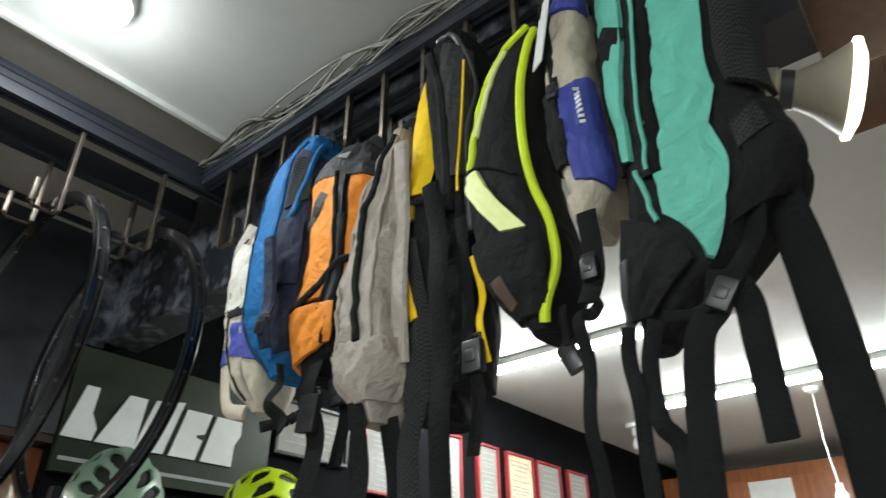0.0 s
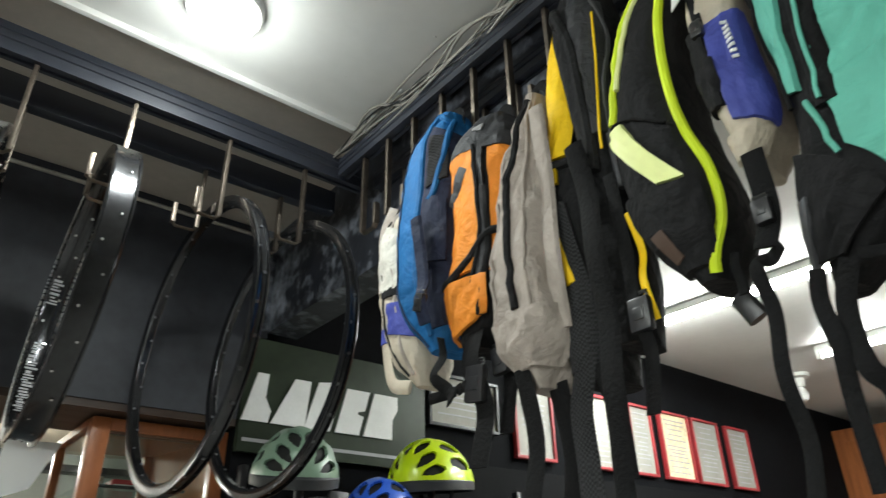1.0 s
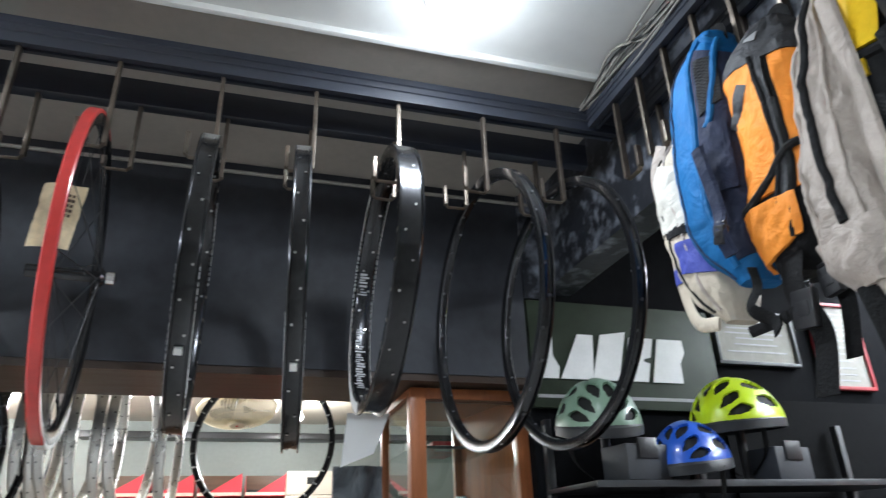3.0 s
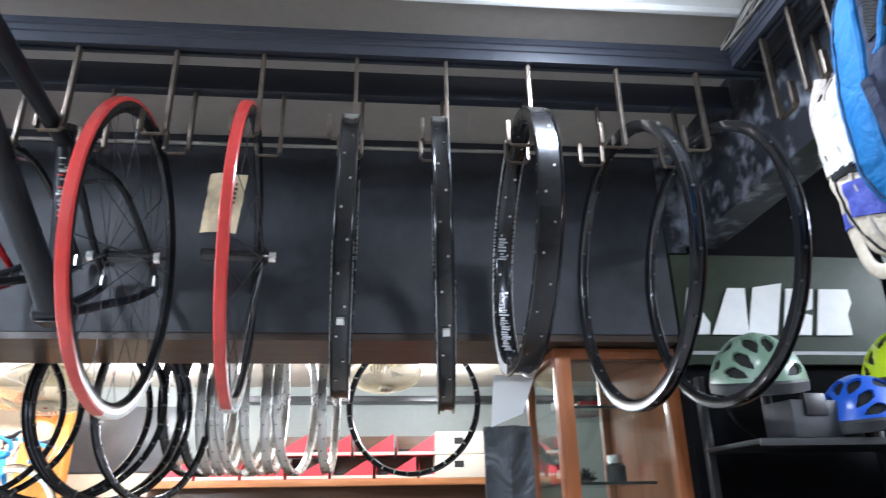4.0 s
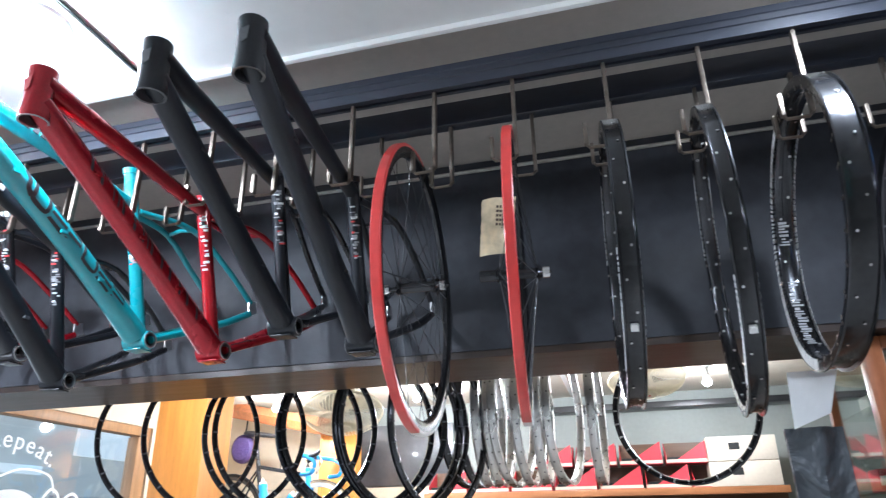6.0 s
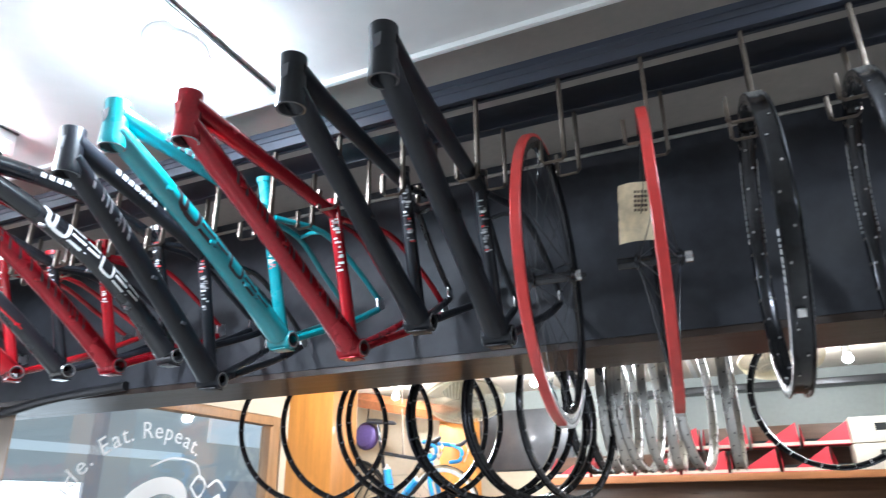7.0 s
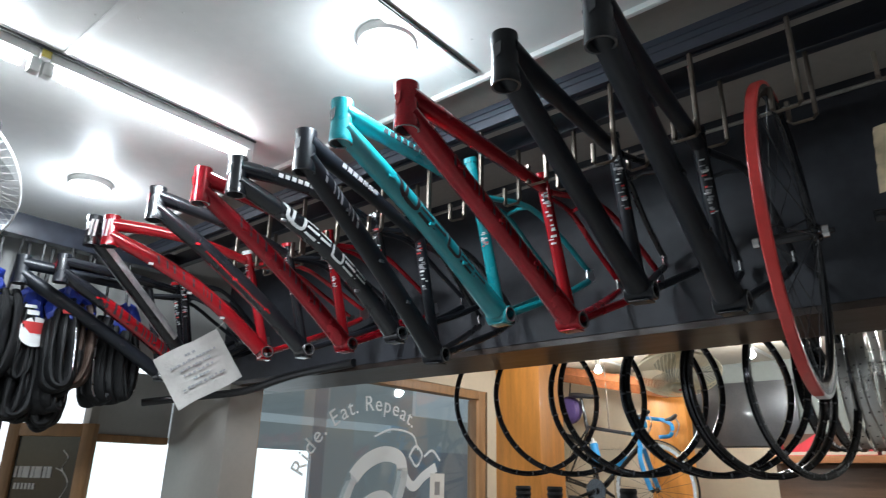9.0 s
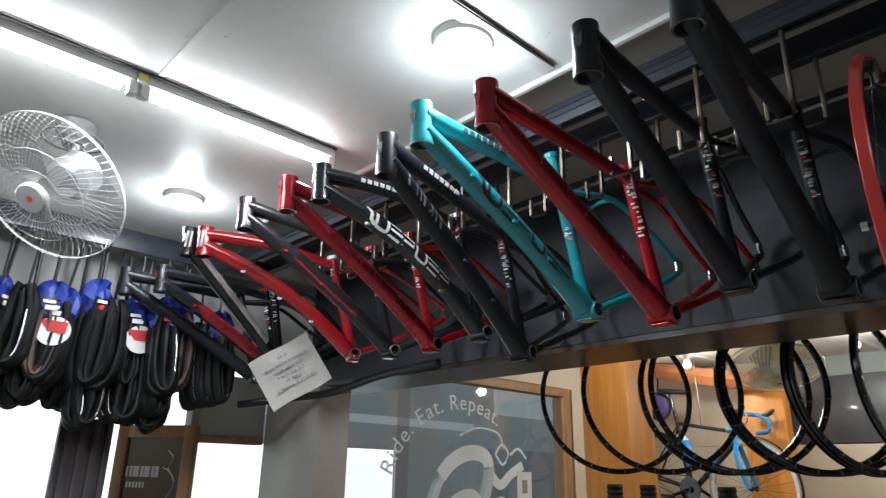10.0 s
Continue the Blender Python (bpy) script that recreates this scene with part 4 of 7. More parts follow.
    # small badge on the front of the head tube
    fd = Vector(fr(hv.y, -hv.x)).normalized()
    bc = Vector(fr(*(ht_bot + hv * 0.055))) + fd * 0.0262
    bu = Vector(fr(*hv)).normalized()
    part("badge", Geo().quad(bc - bu * 0.016 - Vector((0.004, 0, 0)), bc - bu * 0.01 + Vector((0.008, 0, 0)), bc + bu * 0.016 + Vector((0.01, 0, 0)), bc + bu * 0.012 - Vector((0.01, 0, 0)), 0.0012), accent if accent not in (main, M_PLASTIC) else M_GREYMET, htube, "small printed head badge")
    if accent == M_WHITEINK:
        g = Geo()
        for a0, lean_by in ((0.35, 0.25), (0.95, 0.2)):
            row = []
            for k in range(7):
                q = k / 6
                o = [fd * math.cos(a0 + lean_by * q + w) + Vector((1, 0, 0)) * math.sin(a0 + lean_by * q + w) for w in (-0.14, 0.14)]
                c = Vector(fr(*(ht_bot + hv * (0.018 + 0.062 * q))))
                row.append([c + o[0] * 0.0275, c + o[1] * 0.0275, c + o[1] * 0.025, c + o[0] * 0.025])
            g.rings(row, True)
        part("decal", g, M_WHITEINK, htube, "white slanted strokes on the head tube")
    if stripes:
        g = Geo()
        for sx in (-1, 1):
            p, e = ctrl[band[0]], ctrl[band[1]]
            up = Vector((-(d1 - d0).y, (d1 - d0).x)).normalized()
            g.sweep([Vector(fr(*(p + up * dt_r * band[2]), sx * dt_r * (0.86 if band[2] else 1.06))), Vector(fr(*(e + up * dt_r * band[2]), sx * dt_r * (0.86 if band[2] else 1.08)))], [(0.003, band[3]) if band[2] else (band[3], 0.0035)] * 2, 8, True, (1, 0, 0))
        part("stripe", g, stripes, t, "painted stripe")
    return t


bicycle_frame(-0.962, -0.967, 1.861, M_BLKMATT, M_PLASTIC, "matt black hardtail bicycle frame hung on hooks", decal=None, hd=-0.021, dt_r=0.0245)
bicycle_frame(-1.158, -1.170, 1.917, M_BLKMATT, M_PLASTIC, "matt black bicycle frame with gloss rear stays hung on hooks", M_BLKGLOSS, hd=0.038, dt_r=0.0245)
bicycle_frame(-1.416, -1.360, 1.870, M_REDPAINT, M_REDBRIGHT, "metallic dark red bicycle frame with a bright seat tube", None, 0.1, (M_DARKINK, 0.2, 0.85, 0.012), seatmat=M_REDBRIGHT, hd=-0.005)
bicycle_frame(-1.628, -1.580, 1.915, M_TEAL, M_TEAL, "teal bicycle frame with dark lettering", None, 0.2, (M_DARKINK, 0.34, 0.88, 0.0175), bars=M_DARKINK, hd=0.002, seat_up=0.16)
bicycle_frame(-1.758, -1.812, 1.828, M_BLKMATT, M_GREYMET, "black bicycle frame with grey checked head", M_BLKGLOSS, 0.15, (M_GREYINK, 0.08, 0.3, 0.014), bars=M_GREYINK, hd=-0.050)
bicycle_frame(-2.060, -1.980, 1.910, M_BLKGLOSS, M_ALLOY, "black bicycle frame with bold white lettering", M_BLKMATT, 0.8, (M_WHITEINK, 0.28, 0.76, 0.021), bars=M_WHITEINK, hd=0.010)
bicycle_frame(-2.233, -2.212, 1.904, M_REDPAINT, M_REDBRIGHT, "metallic red bicycle frame with dark lettering", None, 0.3, (M_DARKINK, 0.2, 0.8, 0.012), seatmat=M_REDBRIGHT, hd=-0.013)
bicycle_frame(-2.515, -2.430, 1.907, M_BLKGLOSS, M_REDBRIGHT, "black bicycle frame with a red stripe", M_BLKMATT, 0.35, None, stripes=M_REDBRIGHT, hd=-0.028)
bicycle_frame(-2.822, -2.620, 1.912, M_REDBRIGHT, M_WHITEINK, "bright red bicycle frame with white head badge", None, 0.65, (M_DARKINK, 0.25, 0.7, 0.012), hd=0.004, dy=-0.03)
bicycle_frame(-2.950, -3.150, 1.920, M_BLKGLOSS, M_WHITEINK, "black bicycle frame with a silver strip along its down tube", M_BLKMATT, 0.1, None, hd=-0.024, stripes=M_SILVERPAINT, band=(1, 16, 0, 0.0135), dy=-0.03)
bicycle_frame(-3.235, -3.260, 1.905, M_BLKGLOSS, M_REDBRIGHT, "black bicycle frame with a red down tube panel", M_BLKMATT, 0.2, (M_REDINK, 0.3, 0.9, 0.021), hd=0.048, dy=0.02)
bicycle_frame(-3.360, -3.270, 1.878, M_BLKMATT, M_PLASTIC, "plain black bicycle frame at the end of the rail", None, 0.1, hd=0.026, dy=-0.085)

# ---------------------------------------------------------------- backpacks on the bag rail


class Bag:
    """A soft pack: a lofted body with panels, piping and straps laid on it. s: -1 to 1 across the front, v: 0 at the foot to 1 at the top.
    cy, hf: sideways middle and half breadth of the body in even steps from foot to top."""

    def __init__(self, label, y, z, cy, hf, depth=0.13, fabric=None, seed=1, sharp=0.7, x=0.472, rough=1.0):
        self.cy, self.hf, self.w, self.p, self.seed, self.rough = cy, hf, depth / 2, sharp, seed, rough
        self.h = z[0] - z[1]
        self.ob = thing("backpack", label, "backpack", pose(x, y, z[0]), "backpacks on the bag rail")
        self.y0 = y
        g = Geo().rings([[self.at(360 * i / 56, j / 44, 0.0, True) for i in range(56)] for j in range(45)], True)
        part("body", g, fabric, self.ob)

    def level(self, a, v):
        n = len(a) - 1
        f = min(max(v, 0.0), 1.0) * n
        i = min(int(f), n - 1)
        t = f - i
        p0, p1, p2, p3 = a[max(i - 1, 0)], a[i], a[i + 1], a[min(i + 2, n)]
        return 0.5 * ((2 * p1) + (p2 - p0) * t + (2 * p0 - 5 * p1 + 4 * p2 - p3) * t * t + (3 * p1 - p0 - 3 * p2 + p3) * t ** 3)

    def at(self, s, v, off=0.0, turn=False):
        u = s if turn else 180 + math.degrees(math.asin(max(-1, min(1, math.copysign(abs(s) ** (1 / self.p), s)))))
        a = radians(u)
        c, q = math.cos(a), math.sin(a)
        half = max(0.004, self.level(self.hf, v))
        deep = self.w * min(1.0, half / max(self.hf)) ** 0.5
        n = noise.noise(Vector((c * 1.6 + self.seed, q * 1.6, v * 6))) * 0.007 + noise.noise(Vector((c * 3 + self.seed, q * 3 + 7, v * 22 + q * 4))) * 0.0042 + noise.noise(Vector((c * 7, q * 9 + self.seed, v * 44 + q * 9))) * 0.0014
        n *= self.rough * min(1, half / 0.03)
        x = math.copysign(abs(c) ** self.p, c) * (deep + n + off)
        y = math.copysign(abs(q) ** self.p, q) * (half + 0.5 * n + off)
        return Vector((x, self.level(self.cy, v) - self.y0 + y, (v - 1) * self.h))

    def patch(self, a, b, c, d, material, label="", off=0.004, name="panel", n=14):
        """A panel with the (s, v) corners a, b, c, d."""
        g = Geo()

        def q(i, j, o):
            s, t = i / n, j / n
            return self.at((a[0] * (1 - s) + b[0] * s) * (1 - t) + (d[0] * (1 - s) + c[0] * s) * t, (a[1] * (1 - s) + b[1] * s) * (1 - t) + (d[1] * (1 - s) + c[1] * s) * t, o)
        W = n + 1
        v = [q(i, j, off) for j in range(W) for i in range(W)] + [q(i, j, off - 0.006) for j in range(W) for i in range(W)]
        N = W * W
        f = []
        for j in range(n):
            for i in range(n):
                k = j * W + i
                f += [(k, k + 1, k + W + 1, k + W), (N + k, N + k + W, N + k + W + 1, N + k + 1)]
        edge = list(range(W)) + [j * W + n for j in range(1, W)] + [n * W + i for i in range(n - 1, -1, -1)] + [j * W for j in range(n - 1, 0, -1)]
        for k, e in zip(edge, edge[1:] + edge[:1]):
            f.append((k, k + N, e + N, e))
        return part(name, g.add(v, f), material, self.ob, label)

    def piping(self, pts, material, r=0.004, label="", off=0.001, name="piping", flat=None):
        """A cord, zip or tape along the (s, v) points."""
        c = [self.at(q.x, q.y, off) for q in curve_pts([(s, v, 0) for s, v in pts], 9)]
        return part(name, Geo().sweep(c, [flat if flat else (r, r)] * len(c), 8, True, (1, 0, 0)), material, self.ob, label)

    def strap(self, pts, width=0.012, material=None, thick=0.0018, label="", x=-0.05, name="strap", turn=0.0, parent=None):
        """A hanging band through points of (sideways, down)."""
        c = curve_pts([(x + 0.006 * math.sin(3.1 * k + self.seed), q[0], q[1]) for k, q in enumerate(pts)], 8)
        return part(name, Geo().sweep(c, [(width, thick)] * len(c), 8, True, (math.cos(turn), math.sin(turn), 0)), material or M_STRAP, parent or self.ob, label)

    def buckle(self, y, z, size=0.016, turn=0, x=-0.052):
        g = Geo()
        g.box(-0.006, 0.006, -size * 0.9, size * 0.9, -size * 1.3, size * 1.3, 0.003)
        g.box(-0.0075, 0.0075, -size * 0.5, size * 0.5, -size * 0.5, size * 0.5, 0.002)
        g.sweep([(0, -size * 0.7, size * 1.3), (0, -size * 0.7, size * 1.7), (0, size * 0.7, size * 1.7), (0, size * 0.7, size * 1.3)], 0.0025, 6)
        return part("buckle", g, M_PLASTIC, self.ob, "black plastic buckle", m=pose(x, y, z, turn, 0, 0))

    def loop(self, up=0.03, material=None):
        pts = [(0, -0.018, -0.02), (0, -0.016, up * 0.5), (0, 0, up), (0, 0.016, up * 0.5), (0, 0.018, -0.02)]
        c = curve_pts(pts, 6)
        return part("grab_loop", Geo().sweep(c, [(0.009, 0.002)] * len(c), 8, True, (1, 0, 0)), material or M_STRAP, self.ob)

    def bars(self, s0, s1, v0, v1, rows, material, label, cols=1):
        g = Geo()
        for k in range(rows):
            for m in range(cols):
                v = v0 + (v1 - v0) * (k + 0.5) / rows
                a = s0 + (s1 - s0) * (m + 0.1) / cols
                e = s0 + (s1 - s0) * (m + 0.85) / cols
                g.sweep([self.at(a + (e - a) * j / 3, v, 0.0065) for j in range(4)], [(0.0012, 0.32 * self.h * abs(v1 - v0) / rows)] * 4, 6)
        return part("print", g, material, self.ob, label)


# white, navy and beige pack, farthest along
b = Bag("white, navy and beige slim backpack hung by its loop", 1.155, (2.178, 1.80), (1.125, 1.145, 1.16, 1.168, 1.175, 1.181, 1.185, 1.18, 1.16), (0.012, 0.036, 0.045, 0.047, 0.048, 0.048, 0.046, 0.04, 0.01), 0.12, M_BEIGEFAB, 3, x=0.51)
b.patch((-0.9, 0.5), (0.95, 0.48), (0.95, 0.8), (-0.1, 0.86), M_CANVAS, "off-white nylon panel")
b.patch((-0.2, 0.26), (0.95, 0.22), (0.95, 0.4), (-0.1, 0.42), M_ROYALFAB, "royal blue nylon panel")
b.patch((-0.4, 0.46), (0.95, 0.44), (0.95, 0.49), (-0.4, 0.5), M_BLACKFAB, "black band")
b.piping([(0.3, 0.05), (0.35, 0.5), (0.2, 0.95)], M_GREYFAB, 0.003)
b.piping([(-0.3, 0.05), (-0.35, 0.5), (-0.1, 0.9)], M_BLACKFAB, 0.0025, name="zip")
sh = b.strap([(0.021, -0.011), (0.05, -0.06), (0.05, -0.133), (0.036, -0.2)], 0.016, M_GREYFAB, 0.006, "padded grey shoulder strap", name="shoulder_strap")
b.strap([(0.036, -0.198), (0.038, -0.256), (0.034, -0.317), (0.01, -0.37), (-0.035, -0.385)], 0.012, M_BEIGEFAB, 0.004, "beige shoulder strap", name="shoulder_strap")
b.strap([(0.037, -0.235), (0.037, -0.29)], 0.0135, M_ROYALFAB, 0.0052, "royal blue sleeve", name="sleeve")
b.buckle(0.034, -0.205, 0.011)
b.loop()
# bright blue pack with a dark back
b = Bag("bright blue cycling backpack with a navy padded back", 0.985, (2.265, 1.822), (1.014, 1.025, 1.034, 1.031, 1.03, 1.025, 1.019, 1.014, 0.99), (0.02, 0.058, 0.074, 0.08, 0.082, 0.08, 0.074, 0.062, 0.026), 0.13, M_BLUEFAB, 5, rough=0.6, x=0.462)
b.patch((0.3, 0.06), (1, 0.08), (1, 0.86), (0.3, 0.93), M_NAVYFAB, "navy padded back panel", 0.003)
b.piping([(0.28, 0.05), (0.2, 0.3), (0.2, 0.6), (0.26, 0.92), (0.55, 0.965), (0.9, 0.93)], M_BLUEFAB, 0.0075, "blue padded edge", 0.0)
b.piping([(0.95, 0.93), (0.82, 0.8), (0.62, 0.6), (0.5, 0.56)], M_BLUEFAB, 0.006, "blue padded edge", 0.004)
b.piping([(-0.45, 0.02), (-0.58, 0.4), (-0.5, 0.8), (-0.2, 0.96)], M_NAVYFAB, 0.0016, name="seam")
b.patch((0.4, 0.3), (0.85, 0.3), (0.85, 0.55), (0.4, 0.58), M_NAVYFAB, "navy lumbar pad", 0.008, "pad")
b.patch((0.4, 0.62), (0.85, 0.64), (0.85, 0.84), (0.45, 0.86), M_MESH, "navy back pad", 0.007, "pad")
b.strap([(0.0, -0.24), (-0.004, -0.344), (-0.01, -0.385), (-0.01, -0.421)], 0.014, M_NAVYFAB, 0.006, "navy shoulder strap", name="shoulder_strap", x=-0.085)
b.buckle(-0.01, -0.39, 0.011, 20, -0.09)
b.strap([(-0.016, -0.44), (-0.006, -0.465), (0.002, -0.495), (-0.02, -0.52), (-0.035, -0.541)], 0.01)
b.loop(0.02)
# orange pack with charcoal lid
b = Bag("orange cycling backpack with a charcoal lid", 0.87, (2.194, 1.804), (0.936, 0.919, 0.912, 0.9, 0.896, 0.895, 0.895, 0.892, 0.867), (0.024, 0.052, 0.061, 0.063, 0.065, 0.065, 0.067, 0.062, 0.02), 0.12, M_BLACKFAB, 8)
b.patch((-0.9, 0.03), (0.7, 0.1), (0.6, 0.24), (-0.95, 0.27), M_ORANGEFAB, "orange nylon foot pocket", 0.011, "pocket")
b.patch((-0.95, 0.28), (0.3, 0.28), (0.25, 0.8), (-0.85, 0.86), M_ORANGEFAB, "orange nylon panel", 0.006)
b.patch((0.62, 0.26), (0.98, 0.26), (0.95, 0.78), (0.55, 0.8), M_ORANGEFAB, "orange nylon side panel", 0.004)
b.piping([(-0.7, 0.61), (-0.42, 0.66), (-0.1, 0.74)], M_CHARFAB, 0.004, "dark swoosh patch", 0.006, "swoosh", (0.012, 0.002))
b.patch((0.3, 0.24), (0.46, 0.24), (0.44, 0.82), (0.24, 0.84), M_CHARFAB, "grey side strip", 0.007)
b.piping([(0.2, 0.22), (0.33, 0.5), (0.22, 0.82)], M_BLACKFAB, 0.004, name="zip", off=0.007)
b.piping([(-0.9, 0.25), (-0.2, 0.30), (0.35, 0.38), (0.75, 0.4)], M_BLACKFAB, 0.006, "black seam band", 0.008)
b.piping([(0.5, 0.1), (0.55, 0.3), (0.5, 0.6)], M_BLACKFAB, 0.006, name="seam", off=0.005)
b.patch((-0.98, 0.84), (1, 0.78), (1, 0.985), (-0.9, 0.985), M_CHARFAB, "charcoal lid", 0.007, "lid", 18)
b.patch((0.1, 0.9), (0.4, 0.88), (0.4, 0.92), (0.1, 0.91), M_GREYINK, "reflective tab", 0.009, "tab")
b.strap([(0.046, -0.37), (0.046, -0.421), (0.032, -0.485), (0.038, -0.563)], 0.018)
b.strap([(0.03, -0.445), (0.06, -0.45), (0.096, -0.448), (0.14, -0.452)], 0.008, turn=1.5)
b.strap([(0.011, -0.37), (0.012, -0.41), (0.009, -0.444), (0.012, -0.52)], 0.013, x=-0.02)
b.buckle(0.04, -0.45, 0.02, 8)
b.buckle(0.011, -0.42, 0.015, -6, -0.03)
b.loop()
# warm grey pack with dark zip
b = Bag("warm grey slim backpack with a long dark zip", 0.777, (2.177, 1.71), (0.795, 0.8, 0.806, 0.804, 0.801, 0.796, 0.788, 0.783, 0.777), (0.02, 0.054, 0.062, 0.057, 0.049, 0.041, 0.032, 0.022, 0.01), 0.15, M_GREYFAB, 11, rough=1.7, x=0.462)
b.piping([(0.1, 0.22), (0.0, 0.4), (-0.1, 0.6), (-0.1, 0.8), (0.1, 0.96)], M_BLACKFAB, 0.006, "dark zip", 0.001, "zip")
b.piping([(0.55, 0.2), (0.5, 0.6), (0.5, 0.95)], M_GREYFAB, 0.003, name="seam")
b.piping([(-0.6, 0.2), (-0.6, 0.5), (-0.55, 0.9)], M_GREYFAB, 0.003, name="seam")
b.patch((-0.97, 0.05), (0.97, 0.05), (0.97, 0.21), (-0.97, 0.2), M_GREYFAB, "grey foot panel", 0.006, "foot_panel", 18)
b.strap([(-0.03, -0.06), (-0.026, -0.18), (-0.034, -0.3), (-0.03, -0.4)], 0.014, M_GREYFAB, 0.006, "grey shoulder strap", -0.045, "shoulder_strap")
b.strap([(0.03, -0.44), (0.026, -0.53), (0.03, -0.6)], 0.014)
b.strap([(0.0, -0.46), (-0.005, -0.55), (0.0, -0.64)], 0.016, x=-0.02)
b.loop()
# yellow and black pack with a mesh back
b = Bag("yellow and black backpack with a mesh back panel", 0.724, (2.286, 1.71), (0.733, 0.733, 0.735, 0.738, 0.742, 0.731, 0.728, 0.726, 0.724), (0.026, 0.034, 0.037, 0.038, 0.037, 0.027, 0.025, 0.019, 0.008), 0.11, M_BLACKFAB, 13, rough=0.5, x=0.485)
b.patch((-0.98, 0.56), (0.6, 0.55), (0.99, 0.8), (-0.7, 0.99), M_YELLOWFAB, "yellow nylon panel", 0.007, n=18)
b.patch((-0.3, 0.49), (0.15, 0.48), (0.1, 0.53), (-0.2, 0.53), M_YELLOWFAB, "yellow tab", 0.006, "tab")
b.piping([(0.15, 0.21), (-0.2, 0.34), (-0.45, 0.47)], M_YELLOWFAB, 0.006, "yellow webbing", 0.007, "webbing", (0.007, 0.002))
b.patch((-0.98, 0.02), (0.98, 0.02), (0.3, 0.42), (-0.9, 0.46), M_MESH, "black spacer mesh panel", 0.006, "mesh_panel", 18)
b.piping([(-0.95, 0.54), (0, 0.535), (0.95, 0.53)], M_BLACKFAB, 0.008, "black strap", name="strap")
b.strap([(0.005, -0.55), (0.017, -0.61), (0.019, -0.672), (0.015, -0.75)], 0.017, M_MESH, 0.004)
b.strap([(-0.013, -0.56), (-0.03, -0.611), (-0.026, -0.676), (-0.03, -0.75)], 0.013)
b.loop()
# arched black padded back seen between the yellow and the lime-edged packs
b = Bag("black pack with an arched padded back and grey edge", 0.67, (2.308, 1.74), (0.672, 0.671, 0.671, 0.672, 0.674, 0.676, 0.675, 0.676, 0.67), (0.017, 0.024, 0.025, 0.026, 0.028, 0.034, 0.042, 0.045, 0.028), 0.12, M_BLACKFAB, 17, rough=0.6)
b.patch((0.1, 0.5), (0.95, 0.5), (0.95, 0.9), (0.15, 0.94), M_CHARFAB, "charcoal ribbed pad", 0.006, "pad", 16)
b.piping([(0.1, 0.4), (0.2, 0.6), (0.05, 0.8), (-0.5, 0.92), (-0.9, 0.93)], M_BLACKFAB, 0.009, "padded edge", 0.002, "padded_edge")
b.piping([(0.9, 0.35), (0.85, 0.6), (0.95, 0.8), (0.6, 0.955), (-0.3, 0.97)], M_GREYMET, 0.005, "grey padded edge", 0.003, "padded_edge")
b.piping([(0.6, 0.45), (0.75, 0.65), (0.8, 0.85)], M_YELLOWFAB, 0.002, "thin yellow edge", 0.007)
b.strap([(0.012, -0.3), (0.008, -0.371), (0.0, -0.456), (0.002, -0.544), (-0.001, -0.624), (0.005, -0.72)], 0.015, M_STRAP, 0.004, x=-0.065)
b.strap([(-0.026, -0.36), (-0.026, -0.479), (-0.032, -0.538), (-0.037, -0.593), (-0.035, -0.66)], 0.009, M_STRAP, 0.002)
b.strap([(-0.04, -0.42), (-0.044, -0.47), (-0.046, -0.51), (-0.048, -0.556)], 0.005, M_YELLOWFAB, 0.002, "yellow webbing", -0.045)
b.buckle(-0.037, -0.55, 0.015)
b.loop()
# black pack with lime piping
b = Bag("black backpack with neon lime piping and a pale reflective band", 0.526, (2.238, 1.776), (0.556, 0.567, 0.576, 0.586, 0.589, 0.585, 0.574, 0.554, 0.526), (0.016, 0.046, 0.056, 0.055, 0.05, 0.046, 0.042, 0.037, 0.016), 0.13, M_BLACKFAB, 19, rough=0.7)
b.piping([(0.55, 0.01), (0.86, 0.12), (0.9, 0.25), (0.84, 0.4), (0.78, 0.6), (0.68, 0.8), (0.62, 0.95)], M_LIMEFAB, 0.0062, "neon lime piping", 0.002)
b.piping([(-0.86, 0.53), (-0.8, 0.62), (-0.74, 0.75), (-0.7, 0.88), (0.0, 0.975)], M_LIMEFAB, 0.006, "neon lime piping", 0.003)
b.piping([(-0.6, 0.62), (-0.5, 0.8), (-0.4, 0.9)], M_PALELIME, 0.004, "pale lime piping", 0.003)
b.patch((-0.92, 0.49), (0.0, 0.255), (0.53, 0.245), (-0.42, 0.49), M_PALELIME, "pale lime reflective band", 0.007, "reflective_band", 10)
b.patch((-0.6, 0.05), (-0.2, 0.06), (-0.25, 0.135), (-0.6, 0.13), M_TANWALL, "small brown leather patch", 0.009, "label_patch", 6)
b.patch((-0.97, 0.03), (0.75, 0.03), (0.7, 0.235), (-0.97, 0.26), M_BLACKFAB, "black foot pocket", 0.007, "pocket", 16)
b.piping([(-0.9, 0.51), (-0.2, 0.49), (0.6, 0.42)], M_STRAP, 0.0018, name="seam", off=0.004)
b.strap([(0.0, -0.44), (0.002, -0.454), (0.0, -0.471), (0.0, -0.487)], 0.005, x=-0.03)
b.strap([(0.02, -0.475), (0.012, -0.488), (0.004, -0.505)], 0.012, M_PLASTIC, 0.006, name="pull_tab", x=0.0)
b.loop()
